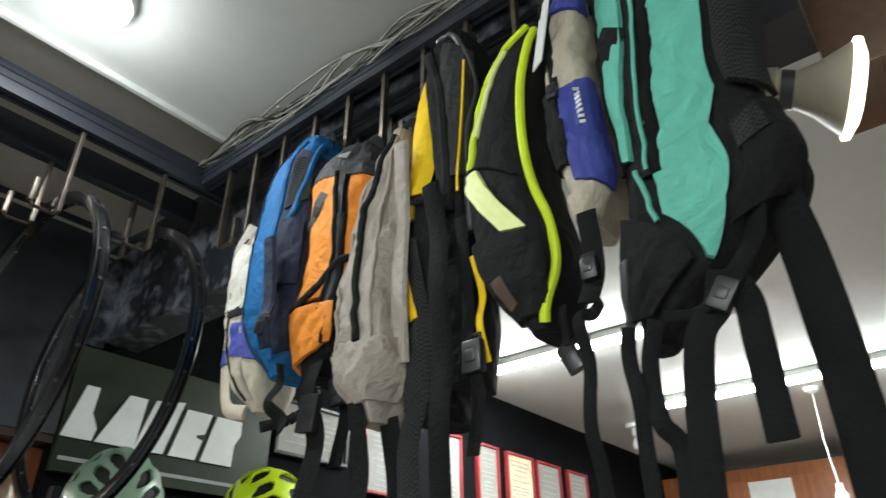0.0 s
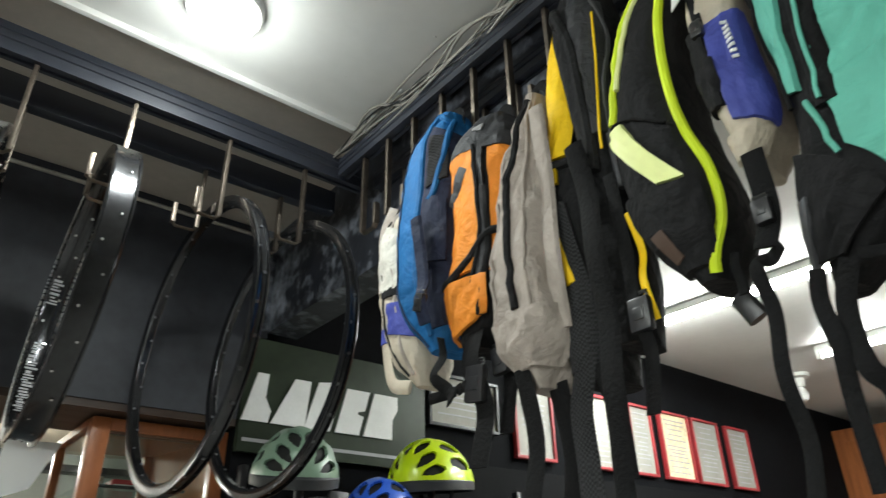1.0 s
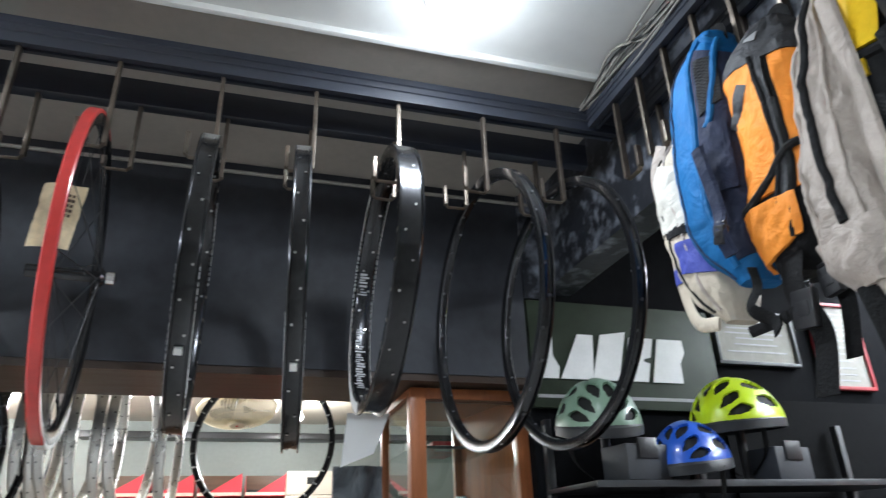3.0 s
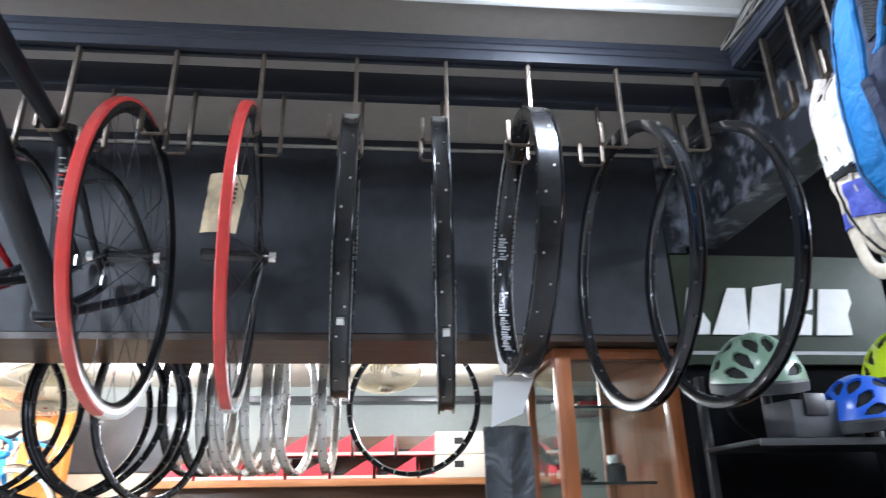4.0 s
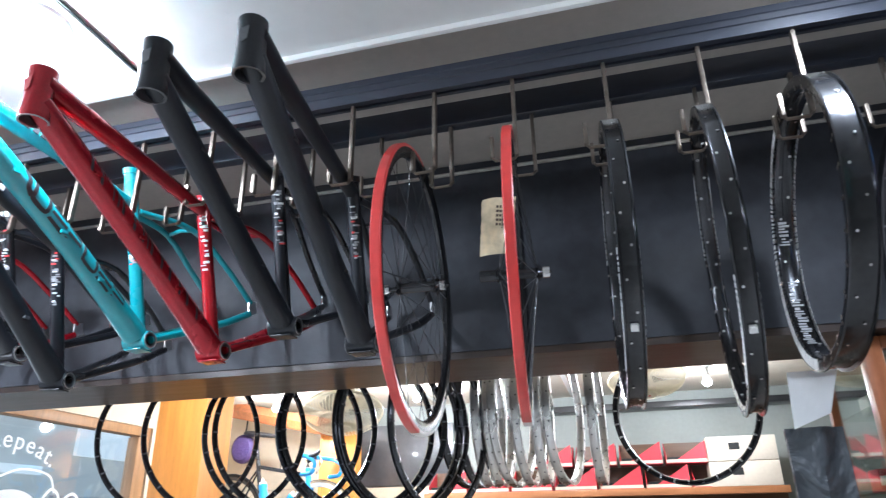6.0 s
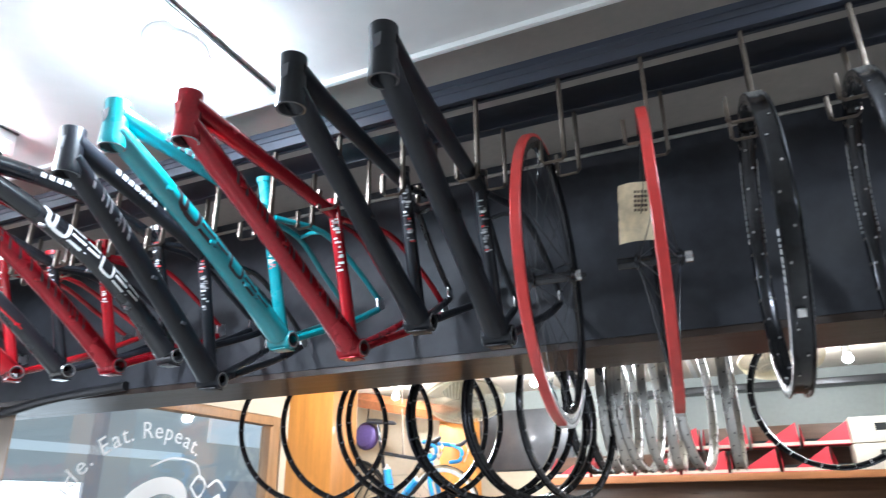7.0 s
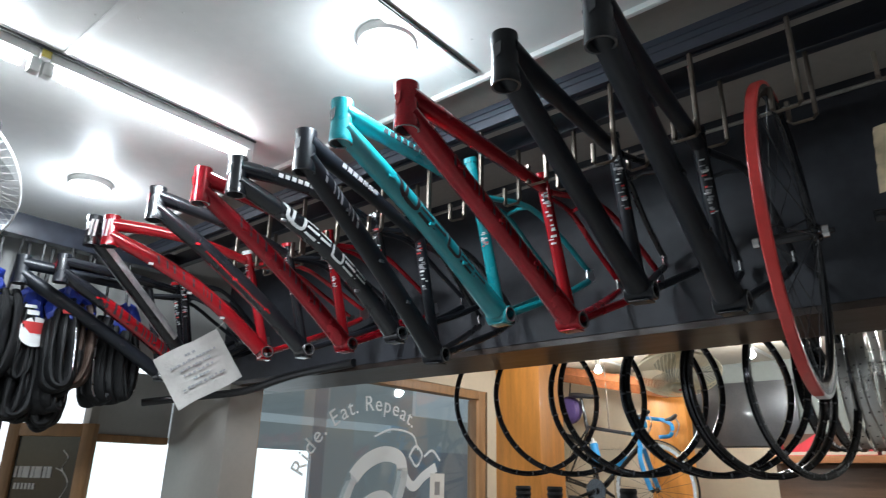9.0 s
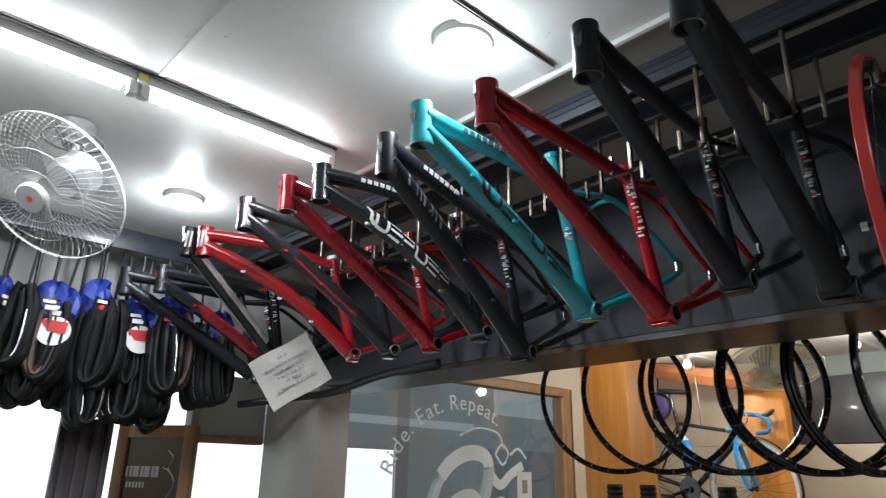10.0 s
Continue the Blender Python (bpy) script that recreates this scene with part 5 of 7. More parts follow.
# beige and royal blue pack with a white print
b = Bag("beige and royal blue small backpack", 0.468, (2.245, 1.882), (0.482, 0.473, 0.475, 0.478, 0.48, 0.48, 0.477, 0.473, 0.468), (0.01, 0.026, 0.031, 0.032, 0.031, 0.031, 0.028, 0.023, 0.017), 0.115, M_BEIGEFAB, 23, x=0.468)
b.patch((-0.3, 0.14), (0.98, 0.105), (0.95, 0.525), (-0.15, 0.505), M_ROYALFAB, "royal blue nylon panel", 0.005)
b.patch((-0.98, 0.22), (-0.36, 0.2), (-0.2, 0.505), (-0.98, 0.54), M_BLACKFAB, "black webbing panel", 0.006)
b.patch((-0.6, 0.9), (0.98, 0.88), (0.98, 0.99), (-0.6, 0.99), M_ROYALFAB, "royal blue top", 0.005)
b.bars(0.4, 0.62, 0.485, 0.315, 8, M_WHITEINK, "unreadable white printed bars")
b.buckle(0.022, -0.185, 0.008, 0, -0.062)
b.strap([(0.022, -0.03), (0.022, -0.18), (0.018, -0.25), (0.016, -0.275)], 0.006, M_BLACKFAB, x=-0.06)
b.strap([(0.003, -0.362), (0.006, -0.427), (0.014, -0.468)], 0.012)
b.buckle(0.008, -0.43, 0.01)
b.strap([(0.0, -0.47), (0.014, -0.476), (0.027, -0.485), (0.025, -0.529), (0.027, -0.59), (0.024, -0.647), (0.028, -0.7)], 0.0075)
b.strap([(-0.03, -0.2), (-0.04, -0.3), (-0.03, -0.399), (-0.034, -0.421)], 0.012, M_GREYFAB, x=0.0)
b.patch((-0.9, 0.02), (0.9, 0.02), (0.95, 0.09), (-0.95, 0.1), M_BEIGEFAB, "beige foot panel", 0.006, "foot_panel")
b.loop()
tagm = pose(0.40, 0.492, 2.165, 12, 6, -35)
t = thing("paper_tag", "white paper swing tag hung between the packs", "tag", tagm)
part("sheet", Geo().box(-0.001, 0.001, -0.014, 0.014, -0.055, 0.05, 0.0005), M_PAPER, t)
part("string", Geo().sweep([(0, 0, 0.049), (0.01, 0.002, 0.09), (0.06, 0, 0.14)], 0.0007, 5), M_STRAP, t)
# large mint and black pack, nearest
b = Bag("large mint green and black backpack with black webbing", 0.335, (2.271, 1.73), (0.436, 0.385, 0.352, 0.353, 0.357, 0.35, 0.343, 0.34, 0.334), (0.012, 0.06, 0.087, 0.083, 0.08, 0.085, 0.089, 0.088, 0.07), 0.125, M_BLACKFAB, 29, 0.72, 0.47)
b.patch((-0.88, 0.38), (-0.7, 0.36), (-0.42, 0.96), (-0.93, 0.96), M_TEALFAB, "mint ripstop panel", 0.006, n=20)
b.patch((0.5, 0.112), (0.64, 0.108), (0.4, 0.2), (-0.34, 0.21), M_TEALFAB, "mint ripstop panel", 0.0055, n=14)
b.patch((-0.34, 0.21), (0.4, 0.2), (0.3, 0.36), (-0.5, 0.34), M_TEALFAB, "mint ripstop panel", 0.0057, n=14)
b.patch((-0.5, 0.34), (0.3, 0.36), (0.5, 0.44), (-0.2, 0.56), M_TEALFAB, "mint ripstop panel", 0.006, n=16)
b.patch((-0.2, 0.56), (0.5, 0.44), (0.46, 0.96), (0.0, 0.96), M_TEALFAB, "mint ripstop panel", 0.0065, n=20)
b.piping([(-0.96, 0.66), (-0.78, 0.665), (-0.6, 0.71)], M_BLACKFAB, 0.006, "black swoosh patch", 0.006, "swoosh", (0.018, 0.002))
b.piping([(-0.5, 0.3), (-0.42, 0.5), (-0.34, 0.75), (-0.28, 0.97)], M_BLACKFAB, 0.008, "black zip tape", 0.004, "zip", (0.007, 0.004))
b.piping([(-0.47, 0.31), (-0.38, 0.5), (-0.3, 0.75), (-0.24, 0.97)], M_TEALFAB, 0.0025, "mint zip edge", 0.009)
b.piping([(-0.4, 0.3), (-0.27, 0.5), (-0.16, 0.75), (-0.08, 0.97)], M_STRAP, 0.008, "black webbing", 0.005, "webbing", (0.008, 0.003))
b.piping([(-0.62, 0.32), (-0.52, 0.24), (-0.4, 0.2)], M_TEALFAB, 0.003, "mint edge", 0.006)
b.piping([(-0.95, 0.97), (-0.9, 0.7), (-0.86, 0.5), (-0.84, 0.34)], M_STRAP, 0.003, "black edge webbing", 0.006, "webbing", (0.003, 0.003))
b.buckle(0.012, -0.1, 0.014, 10, -0.068)
b.patch((-0.92, 0.04), (0.0, 0.04), (0.3, 0.11), (-0.85, 0.24), M_BLACKFAB, "black foot pocket", 0.012, "pocket", 16)
b.patch((0.62, 0.44), (0.99, 0.42), (0.99, 0.97), (0.5, 0.97), M_MESH, "black spacer mesh back pad", 0.013, "pad", 16)
b.patch((0.6, 0.15), (0.97, 0.2), (0.97, 0.4), (0.42, 0.34), M_BLACKFAB, "black hip wing", 0.011, "hip_wing", 14)
b.patch((0.45, 0.27), (0.75, 0.31), (0.75, 0.37), (0.45, 0.33), M_MESH, "mesh hip pocket", 0.0135, "pocket", 8)
b.patch((-0.86, 0.03), (-0.7, 0.035), (-0.72, 0.15), (-0.84, 0.15), M_GREYMET, "small grey label", 0.0145, "label_patch", 4)
b.strap([(0.015, -0.50), (0.027, -0.529), (0.045, -0.555), (0.058, -0.604), (0.061, -0.652), (0.069, -0.72)], 0.014)
b.strap([(0.012, -0.505), (0.001, -0.53), (-0.001, -0.567), (0.001, -0.616), (0.0, -0.655)], 0.013)
b.strap([(-0.04, -0.4), (-0.049, -0.469), (-0.053, -0.54), (-0.053, -0.618), (-0.052, -0.72)], 0.019, M_STRAP, 0.003, x=-0.03)
b.strap([(-0.03, -0.43), (-0.02, -0.469), (0.007, -0.51), (0.03, -0.531)], 0.009)
b.strap([(0.03, -0.53), (0.05, -0.531), (0.075, -0.528)], 0.006, turn=1.2)
b.strap([(0.082, -0.53), (0.098, -0.569), (0.094, -0.623), (0.082, -0.649), (0.084, -0.72)], 0.009)
b.strap([(0.11, -0.53), (0.117, -0.559), (0.11, -0.604), (0.114, -0.644), (0.111, -0.72)], 0.008)
b.buckle(0.018, -0.523, 0.012, 35)
b.loop(0.05)

# spot lamp beyond the packs
t = thing("spot_lamp", "aged grey swivel spot lamp with a glowing warm rim", "spot lamp", look((0.605, 0.256, 2.07), (0.925, -0.664, 1.77)) @ Matrix.Scale(0.88, 4))
part("socket", Geo().sweep([(0, 0, 0.115), (0, 0, 0.11), (0, 0, 0.028), (0, 0, 0.022)], [0.028, 0.032, 0.032, 0.027], 28), M_LAMPGREY, t, "grey porcelain socket")
part("neck", Geo().sweep([(0, 0, 0.022), (0, 0, 0.005)], [0.029, 0.028], 24), M_PLASTIC, t)
part("bracket", Geo().sweep(curve_pts([(0, 0, 0.1), (0.0, 0.03, 0.12), (0.0, 0.09, 0.12), (0.0, 0.16, 0.11)], 5), 0.007, 10), M_PLASTIC, t)
part("reflector", Geo().sweep([(0, 0, 0.005), (0, 0, -0.02), (0, 0, -0.058), (0, 0, -0.066)], [0.026, 0.037, 0.063, 0.068], 32, False), M_LAMPGREY, t, "aged grey cone")
part("lens", Geo().sweep([(0, 0, -0.06), (0, 0, -0.062), (0, 0, -0.07), (0, 0, -0.078)], [0.066, 0.0705, 0.0695, 0.05], 32), M_GLOWWARM, t, "lit warm lens")
solid("post_wood", Geo().box(0.70, 0.86, -0.06, 0.22, 2.14, 2.62, 0.004), M_MAHOG, "brown varnished wooden post end", "post")

# ---------------------------------------------------------------- side room: sign wall, papers and helmets
sign = thing("sign_board", "dark olive sign board with bold white slanted shapes", "sign", pose(0, 2.05, 0))
part("board", Geo().box(0.547, 1.2, -0.012, 0.008, 1.84, 2.17, 0.003), M_OLIVE, sign)
SHAPES = (
    ((0, 0), (0.82, 0), (0.8, 0.24), (0.5, 0.5), (0.36, 1), (0, 1)),
    ((0, 0), (1.02, 0), (0.8, 1), (0.3, 1)),
    ((0, 0), (0.95, 0), (0.96, 0.5), (0.98, 1.12), (0.04, 1.02), (0.02, 0.5)),
    ((0, 0), (0.86, 0), (0.86, 0.42), (0.62, 0.46), (0.62, 0.52), (0.86, 0.56), (0.86, 1), (0, 1)),
    ((0, 0), (1.0, 0), (0.86, 0.45), (0.96, 0.7), (0.84, 1), (0, 1)),
)
for k, shp in enumerate(SHAPES):
    x0, hgt, wid, sh = (0.549, 0.638, 0.745, 0.851, 0.953)[k], 0.14, (0.098, 0.106, 0.092, 0.098, 0.108)[k], 0.036
    n = len(shp)
    v = [(x0 + q[0] * wid + q[1] * sh, yy, 1.925 + q[1] * hgt) for yy in (-0.0125, -0.018) for q in shp]
    g = Geo().add(v, [tuple(range(n)), tuple(range(2 * n - 1, n - 1, -1))] + [(i, (i + 1) % n, n + (i + 1) % n, n + i) for i in range(n)])
    part("emblem_shape", g, M_WHITEINK, sign, "bold white slanted shape", 0)
part("strip", Geo().box(0.56, 1.19, -0.0135, -0.012, 1.868, 1.878), M_GREYINK, sign, "thin pale line of small print bars")


def framed_paper(x, z, w, h, material, label, y=2.05, paper=None):
    t = thing("framed_paper", label, "framed paper", pose(x, y, z), "framed papers on the charcoal wall")
    b = 0.012
    for a in ((-w / 2, w / 2, -h / 2, -h / 2 + b), (-w / 2, w / 2, h / 2 - b, h / 2), (-w / 2, -w / 2 + b, -h / 2 + b, h / 2 - b), (w / 2 - b, w / 2, -h / 2 + b, h / 2 - b)):
        part("frame_rail", Geo().box(a[0], a[1], -0.014, 0.008, a[2], a[3], 0.002), material, t)
    part("sheet", Geo().box(-w / 2 + b, w / 2 - b, -0.004, 0.006, -h / 2 + b, h / 2 - b), paper or M_CERT, t, "white printed sheet")
    rnd = random.Random(int(x * 100))
    g = Geo()
    zz = h / 2 - b - 0.03
    while zz > -h / 2 + 0.03:
        k = rnd.uniform(0.5, 0.9) * (w / 2 - b - 0.015)
        g.box(-k, k, -0.0052, -0.0041, zz, zz + 0.005)
        zz -= rnd.uniform(0.014, 0.03)
    part("print", g, M_GREYINK, t, "rows of unreadable small print")


framed_paper(1.385, 2.093, 0.33, 0.19, M_DARKINK, "white certificate in a thin black frame on the wall")
for px, pw, pap in ((1.744, 0.218, None), (2.15, 0.18, None), (2.445, 0.17, None), (2.72, 0.24, M_KRAFT), (2.99, 0.24, None), (3.3, 0.22, M_CERT)):
    framed_paper(px, 2.086, pw, 0.315, M_REDFRAME, "aged printed sheet in a red frame on the wall", paper=pap)


def helmet(x, y, z, yaw, shell, label, tail=None, k=1.0, tip=0.0):
    """Vented shell over a dark foam liner, nose along x."""
    t = thing("bicycle_helmet", label, "helmet", pose(x, y, z, 0, tip, yaw), "helmets on the display shelf")
    L, W, H = 0.15 * k, 0.11 * k, 0.122 * k

    def q(fa, ba, kk=1.0):
        fr_, br_ = radians(fa), radians(ba)
        long = L * (1.06 if fa < 0 else 0.98)
        return Vector((long * kk * math.sin(fr_), W * kk * math.cos(fr_) * math.sin(br_), H * kk * math.cos(fr_) * math.cos(br_) * (1 + 0.05 * math.cos(2 * br_))))
    rows = [[q(fa, ba, 0.92) for ba in range(-90, 91, 12)] for fa in range(-84, 85, 12)]
    rows = [r + [Vector((p.x * 0.9, p.y * 0.9, -0.006)) for p in reversed(r)] for r in rows]
    part("liner", Geo().rings(rows, True), M_INNER, t, "black foam liner")
    vents = [(fa + (8 if abs(ba) > 20 else -4), ba, 19 if abs(fa) < 30 else 16, 9.5) for fa in (-48, -4, 40) for ba in (-64, -38, -13, 13, 38, 64)]

    def solid_at(fa, ba):
        return not any(abs((fa - vf) / lf) ** 1.5 + abs((ba - vb + 0.12 * (fa - vf) * (1 if vb > 0 else -1)) / lb) ** 1.7 < 1 for vf, vb, lf, lb in vents)
    nf, nb = 64, 64
    for which in (0, 1) if tail else (0,):
        bm = bmesh.new()
        grid = [[bm.verts.new(q(-86 + 172 * i / nf, -89 + 178 * j / nb)) for j in range(nb + 1)] for i in range(nf + 1)]
        for i in range(nf):
            fa = -86 + 172 * (i + 0.5) / nf
            if tail and (fa < -34) != (which == 1):
                continue
            for j in range(nb):
                if solid_at(fa, -89 + 178 * (j + 0.5) / nb):
                    bm.faces.new((grid[i][j], grid[i + 1][j], grid[i + 1][j + 1], grid[i][j + 1]))
        bmesh.ops.delete(bm, geom=[v for v in bm.verts if not v.link_faces], context='VERTS')
        bmesh.ops.smooth_vert(bm, verts=[v for v in bm.verts if v.is_boundary], factor=0.5, use_axis_x=True, use_axis_y=True, use_axis_z=True)
        bmesh.ops.solidify(bm, geom=bm.faces[:], thickness=0.007)
        bm.verts.index_update()
        g = Geo().add([v.co for v in bm.verts], [[v.index for v in fc.verts] for fc in bm.faces])
        bm.free()
        part("shell" if not which else "tail_shell", g, tail if which else shell, t, "pale tail of the shell" if which else "")
    part("rim_band", Geo().rings([[Vector((L * kk * math.cos(radians(u)), W * kk * math.sin(radians(u)), zz)) for kk, zz in ((0.97, 0.014), (1.015, 0.006), (1.005, -0.016), (0.94, -0.018))] for u in range(0, 360, 10)], False, True), M_DARKINK, t)
    for sg in (-1, 1):
        part("chin_strap", Geo().sweep(curve_pts([(0.05, sg * 0.09, -0.005), (0.03, sg * 0.07, -0.08), (0.02, sg * 0.02, -0.13)], 5), [(0.007, 0.001)] * 11, 6), M_STRAP, t)
    return t


helmet(0.63, 1.84, 1.75, 250, M_SAGE, "sage green bicycle helmet with a black tail on the stand", M_PLASTIC, 1.0, 12)
helmet(0.88, 1.82, 1.655, 215, M_COBALT, "cobalt blue bicycle helmet with a white tail on the stand", M_RIMWHT, 0.9, 8)
helmet(1.085, 1.86, 1.765, 205, M_NEON, "neon yellow bicycle helmet on the display stand", None, 1.08, 6)
disp = thing("helmet_stand", "black display stand with grey shelf edges and helmet boxes", "display stand", pose(0, 0, 0))
for zz in (1.60, 1.45, 1.28):
    part("shelf", Geo().box(0.555, 1.6, 1.75, 2.03, zz, zz + 0.012, 0.002), M_PLASTIC, disp)
    part("shelf_edge", Geo().box(0.555, 1.6, 1.742, 1.749, zz - 0.004, zz + 0.012, 0.001), M_GREYMET, disp, "grey metal shelf edge")
for xx in (0.556, 1.04, 1.585):
    part("upright", Geo().box(xx, xx + 0.02, 2.005, 2.03, 0.0, 1.8, 0.002), M_PLASTIC, disp)
for hx, hy, hz in ((0.645, 1.84, 1.765), (0.88, 1.82, 1.665), (1.085, 1.86, 1.775)):
    part("peg", Geo().sweep([(hx, hy, 1.612), (hx, hy, hz + 0.02)], 0.012, 10), M_PLASTIC, disp)
for bx, by in ((0.70, 1.80), (1.16, 1.82)):
    t = thing("helmet_box", "dark grey card box on the helmet stand", "box", pose(bx, by, 1.613, 0, 0, 8), "boxes on the helmet stand")
    part("carton", Geo().box(-0.065, 0.065, -0.05, 0.05, 0, 0.085, 0.003), M_DARKCARD, t)
    part("flap", Geo().box(-0.03, 0.03, -0.055, -0.048, 0.05, 0.1, 0.002), M_PLASTIC, t)
# added sheet: its black replaces the shadowed, cluttered lower part of the wall
solid("wall_north_shade_sheet", Geo().box(1.2, 5.2, 2.05, 2.0595, 0, 1.885, 0.002), M_LOWBLACK, "added black sheet standing for shadowed things along the lower wall", "wall")
t = thing("lamp_holder", "white unlit bulb in a batten holder on the ceiling", "light bulb", pose(3.5, 1.74, CEIL))
part("holder", Geo().sweep([(0, 0, 0), (0, 0, -0.02), (0, 0, -0.025), (0, 0, -0.07)], [0.06, 0.06, 0.032, 0.028], 24), M_LAMPWHITE, t)
part("bulb", Geo().sweep([(0, 0, -d) for d in (0.07, 0.085, 0.115, 0.14, 0.152)], [0.016, 0.026, 0.036, 0.028, 0.008], 20), M_LAMPWHITE, t, "frosted white bulb")
t = thing("pendant_bulb", "small bare bulb hung on a thin white cord", "light bulb", pose(3.42, 0.79, CEIL))
part("rose", Geo().sweep([(0, 0, 0), (0, 0, -0.02), (0, 0, -0.03)], [0.035, 0.032, 0.01], 20), M_LAMPWHITE, t)
part("cord", Geo().sweep([(0, 0, -0.03), (0.004, 0.01, -0.25), (0, 0, -0.46)], 0.0022, 8), M_LAMPWHITE, t)
part("bulb", Geo().sweep([(0, 0, -d) for d in (0.45, 0.48, 0.5, 0.53, 0.555)], [0.014, 0.016, 0.028, 0.026, 0.006], 18), M_LAMPWHITE, t)
# wooden shelving at the far end of the side room
shelfm = thing("wall_cabinet", "red-brown wooden cabinet along the far wall", "cabinet", pose(4.75, 0.6, 0))
part("body", Geo().box(-0.2, 0.4, -1.6, 1.45, 0, 2.38, 0.005), M_CABWOOD, shelfm)
for k in range(4):
    part("door", Geo().box(-0.222, -0.201, -1.55 + k * 0.75, -0.85 + k * 0.75, 1.2, 2.3, 0.004), M_CABWOOD, shelfm)
for k in range(3):
    t = thing("wall_paper", "white printed sheet taped to the wooden cabinet", "paper", pose(4.525, 1.35 - k * 0.8, 2.12))
    part("sheet", Geo().box(-0.0008, 0.0008, -0.13, 0.13, -0.17, 0.17), M_PAPER, t)

# ---------------------------------------------------------------- glass cabinet under the beam
t = thing("glass_cabinet", "varnished red wood cabinet with glass doors under the beam", "cabinet", pose(0.375, 2.12, 0, 0, 0, 0))
for x0, x1, y0, y1, zt in ((-0.184, -0.138, -0.02, 0.02, 1.9), (0.135, 0.186, -0.02, 0.02, 1.9), (-0.184, -0.158, 0.365, 0.395, 1.88), (0.065, 0.108, 0.365, 0.395, 1.88)):
    part("post", Geo().box(x0, x1, y0, y1, 0, zt, 0.004), M_CABWOOD, t)
part("top_rail", Geo().box(-0.138, 0.135, -0.018, 0.018, 1.868, 1.9, 0.004), M_CABWOOD, t)
part("bead", Geo().box(-0.138, 0.135, -0.012, 0.012, 1.862, 1.868, 0.001), M_MAHOG, t, "dark glazing bead")
p = part("pane", Geo().box(-0.138, 0.135, -0.002, 0.002, 0.6, 1.862), M_GLASS, t)
p.visible_shadow = False
p = part("side_pane", Geo().box(-0.172, -0.168, 0.02, 0.365, 0.6, 1.88), M_GLASS, t)
p.visible_shadow = False
# the wooden end runs back from the front post
v = [(x, y, z) for z in (0, 1.88) for x, y in ((0.15, 0.02), (0.165, 0.02), (0.1, 0.39), (0.085, 0.39))]
part("side_panel", Geo().add(v, [(0, 1, 2, 3), (7, 6, 5, 4), (0, 4, 5, 1), (1, 5, 6, 2), (2, 6, 7, 3), (3, 7, 4, 0)]), M_CABWOOD, t)
part("top_panel", Geo().box(-0.184, 0.15, 0.02, 0.4, 1.88, 1.9), M_CABWOOD, t)
for zz in (1.735, 1.53, 1.3):
    part("shelf", Geo().box(-0.165, 0.085, 0.02, 0.36, zz, zz + 0.006), M_GLASS, t, "glass shelf")
    part("shelf_edge", Geo().box(-0.165, 0.085, 0.012, 0.0195, zz - 0.001, zz + 0.007, 0.001), M_PLASTIC, t, "dark shelf edge")
q = thing("small_brush", "black bristly brush on the cabinet shelf", "brush", pose(0.3, 2.27, 1.536))
g = Geo()
rb2 = random.Random(4)
for k in range(90):
    a, e = rb2.uniform(0, 6.28), rb2.uniform(0.1, 1.5)
    d = Vector((math.cos(a) * math.cos(e), math.sin(a) * math.cos(e), math.sin(e)))
    g.sweep([Vector((0, 0, 0.004)) + d * 0.006, Vector((0, 0, 0.004)) + d * rb2.uniform(0.03, 0.045)], [0.0016, 0.0006], 4)
part("bristles", g, M_RUBBER, q)["kind"] = "stuff"
part("base", Geo().sweep([(0, 0, 0), (0, 0, 0.012)], [0.022, 0.018], 16), M_PLASTIC, q)
q = thing("small_jar", "small clear jar with a bright lid on the cabinet shelf", "jar", pose(0.405, 2.3, 1.536))
part("body", Geo().sweep([(0, 0, 0), (0, 0, 0.004), (0, 0, 0.05), (0, 0, 0.056)], [0.026, 0.029, 0.029, 0.022], 20), M_PLASTIC, q)
part("lid", Geo().sweep([(0, 0, 0.056), (0, 0, 0.058), (0, 0, 0.08), (0, 0, 0.083)], [0.022, 0.024, 0.024, 0.02], 20), M_ALLOY, q, "bright metal lid")
for xx, zz, ww, hh, mm in ((-0.1, 1.741, 0.05, 0.05, M_WHITEBOX), (-0.02, 1.741, 0.06, 0.045, M_REDBOX), (-0.12, 1.536, 0.05, 0.06, M_REDBOX), (-0.12, 1.306, 0.06, 0.1, M_WHITEBOX), (0.02, 1.306, 0.09, 0.12, M_SHELFWOOD)):
    q = thing("small_box", "small packaged part on the cabinet shelf", "box", pose(0.375 + xx, 2.38, zz), "packages in the cabinet")
    part("carton", Geo().box(-ww / 2, ww / 2, -0.04, 0.04, 0, hh, 0.003), mm, q)
    part("flap", Geo().box(-ww / 2 + 0.003, ww / 2 - 0.003, -0.041, -0.0402, hh * 0.3, hh * 0.7), M_PAPER, q, "pale printed label")

# grey sheet with a crumpled silver top beside the cabinet
t = thing("leaning_panel", "crumpled dark sheet with a white plastic top beside the cabinet", "panel", pose(0.04, 2.17, 0))
g = Geo()
rows = []
for k in range(41):
    z = 1.69 * k / 40
    rows.append([Vector((x, y + 0.03 * noise.noise(Vector((x * 22, z * 8, 2.0))), z)) for x, y in [(-0.05 + 0.0136 * m, -0.008) for m in range(11)] + [(0.086 - 0.0136 * m, 0.008) for m in range(11)]])
part("sheet", g.rings(rows, True), M_TINPANEL, t, "crumpled dark slate plastic sheet")
g = Geo()
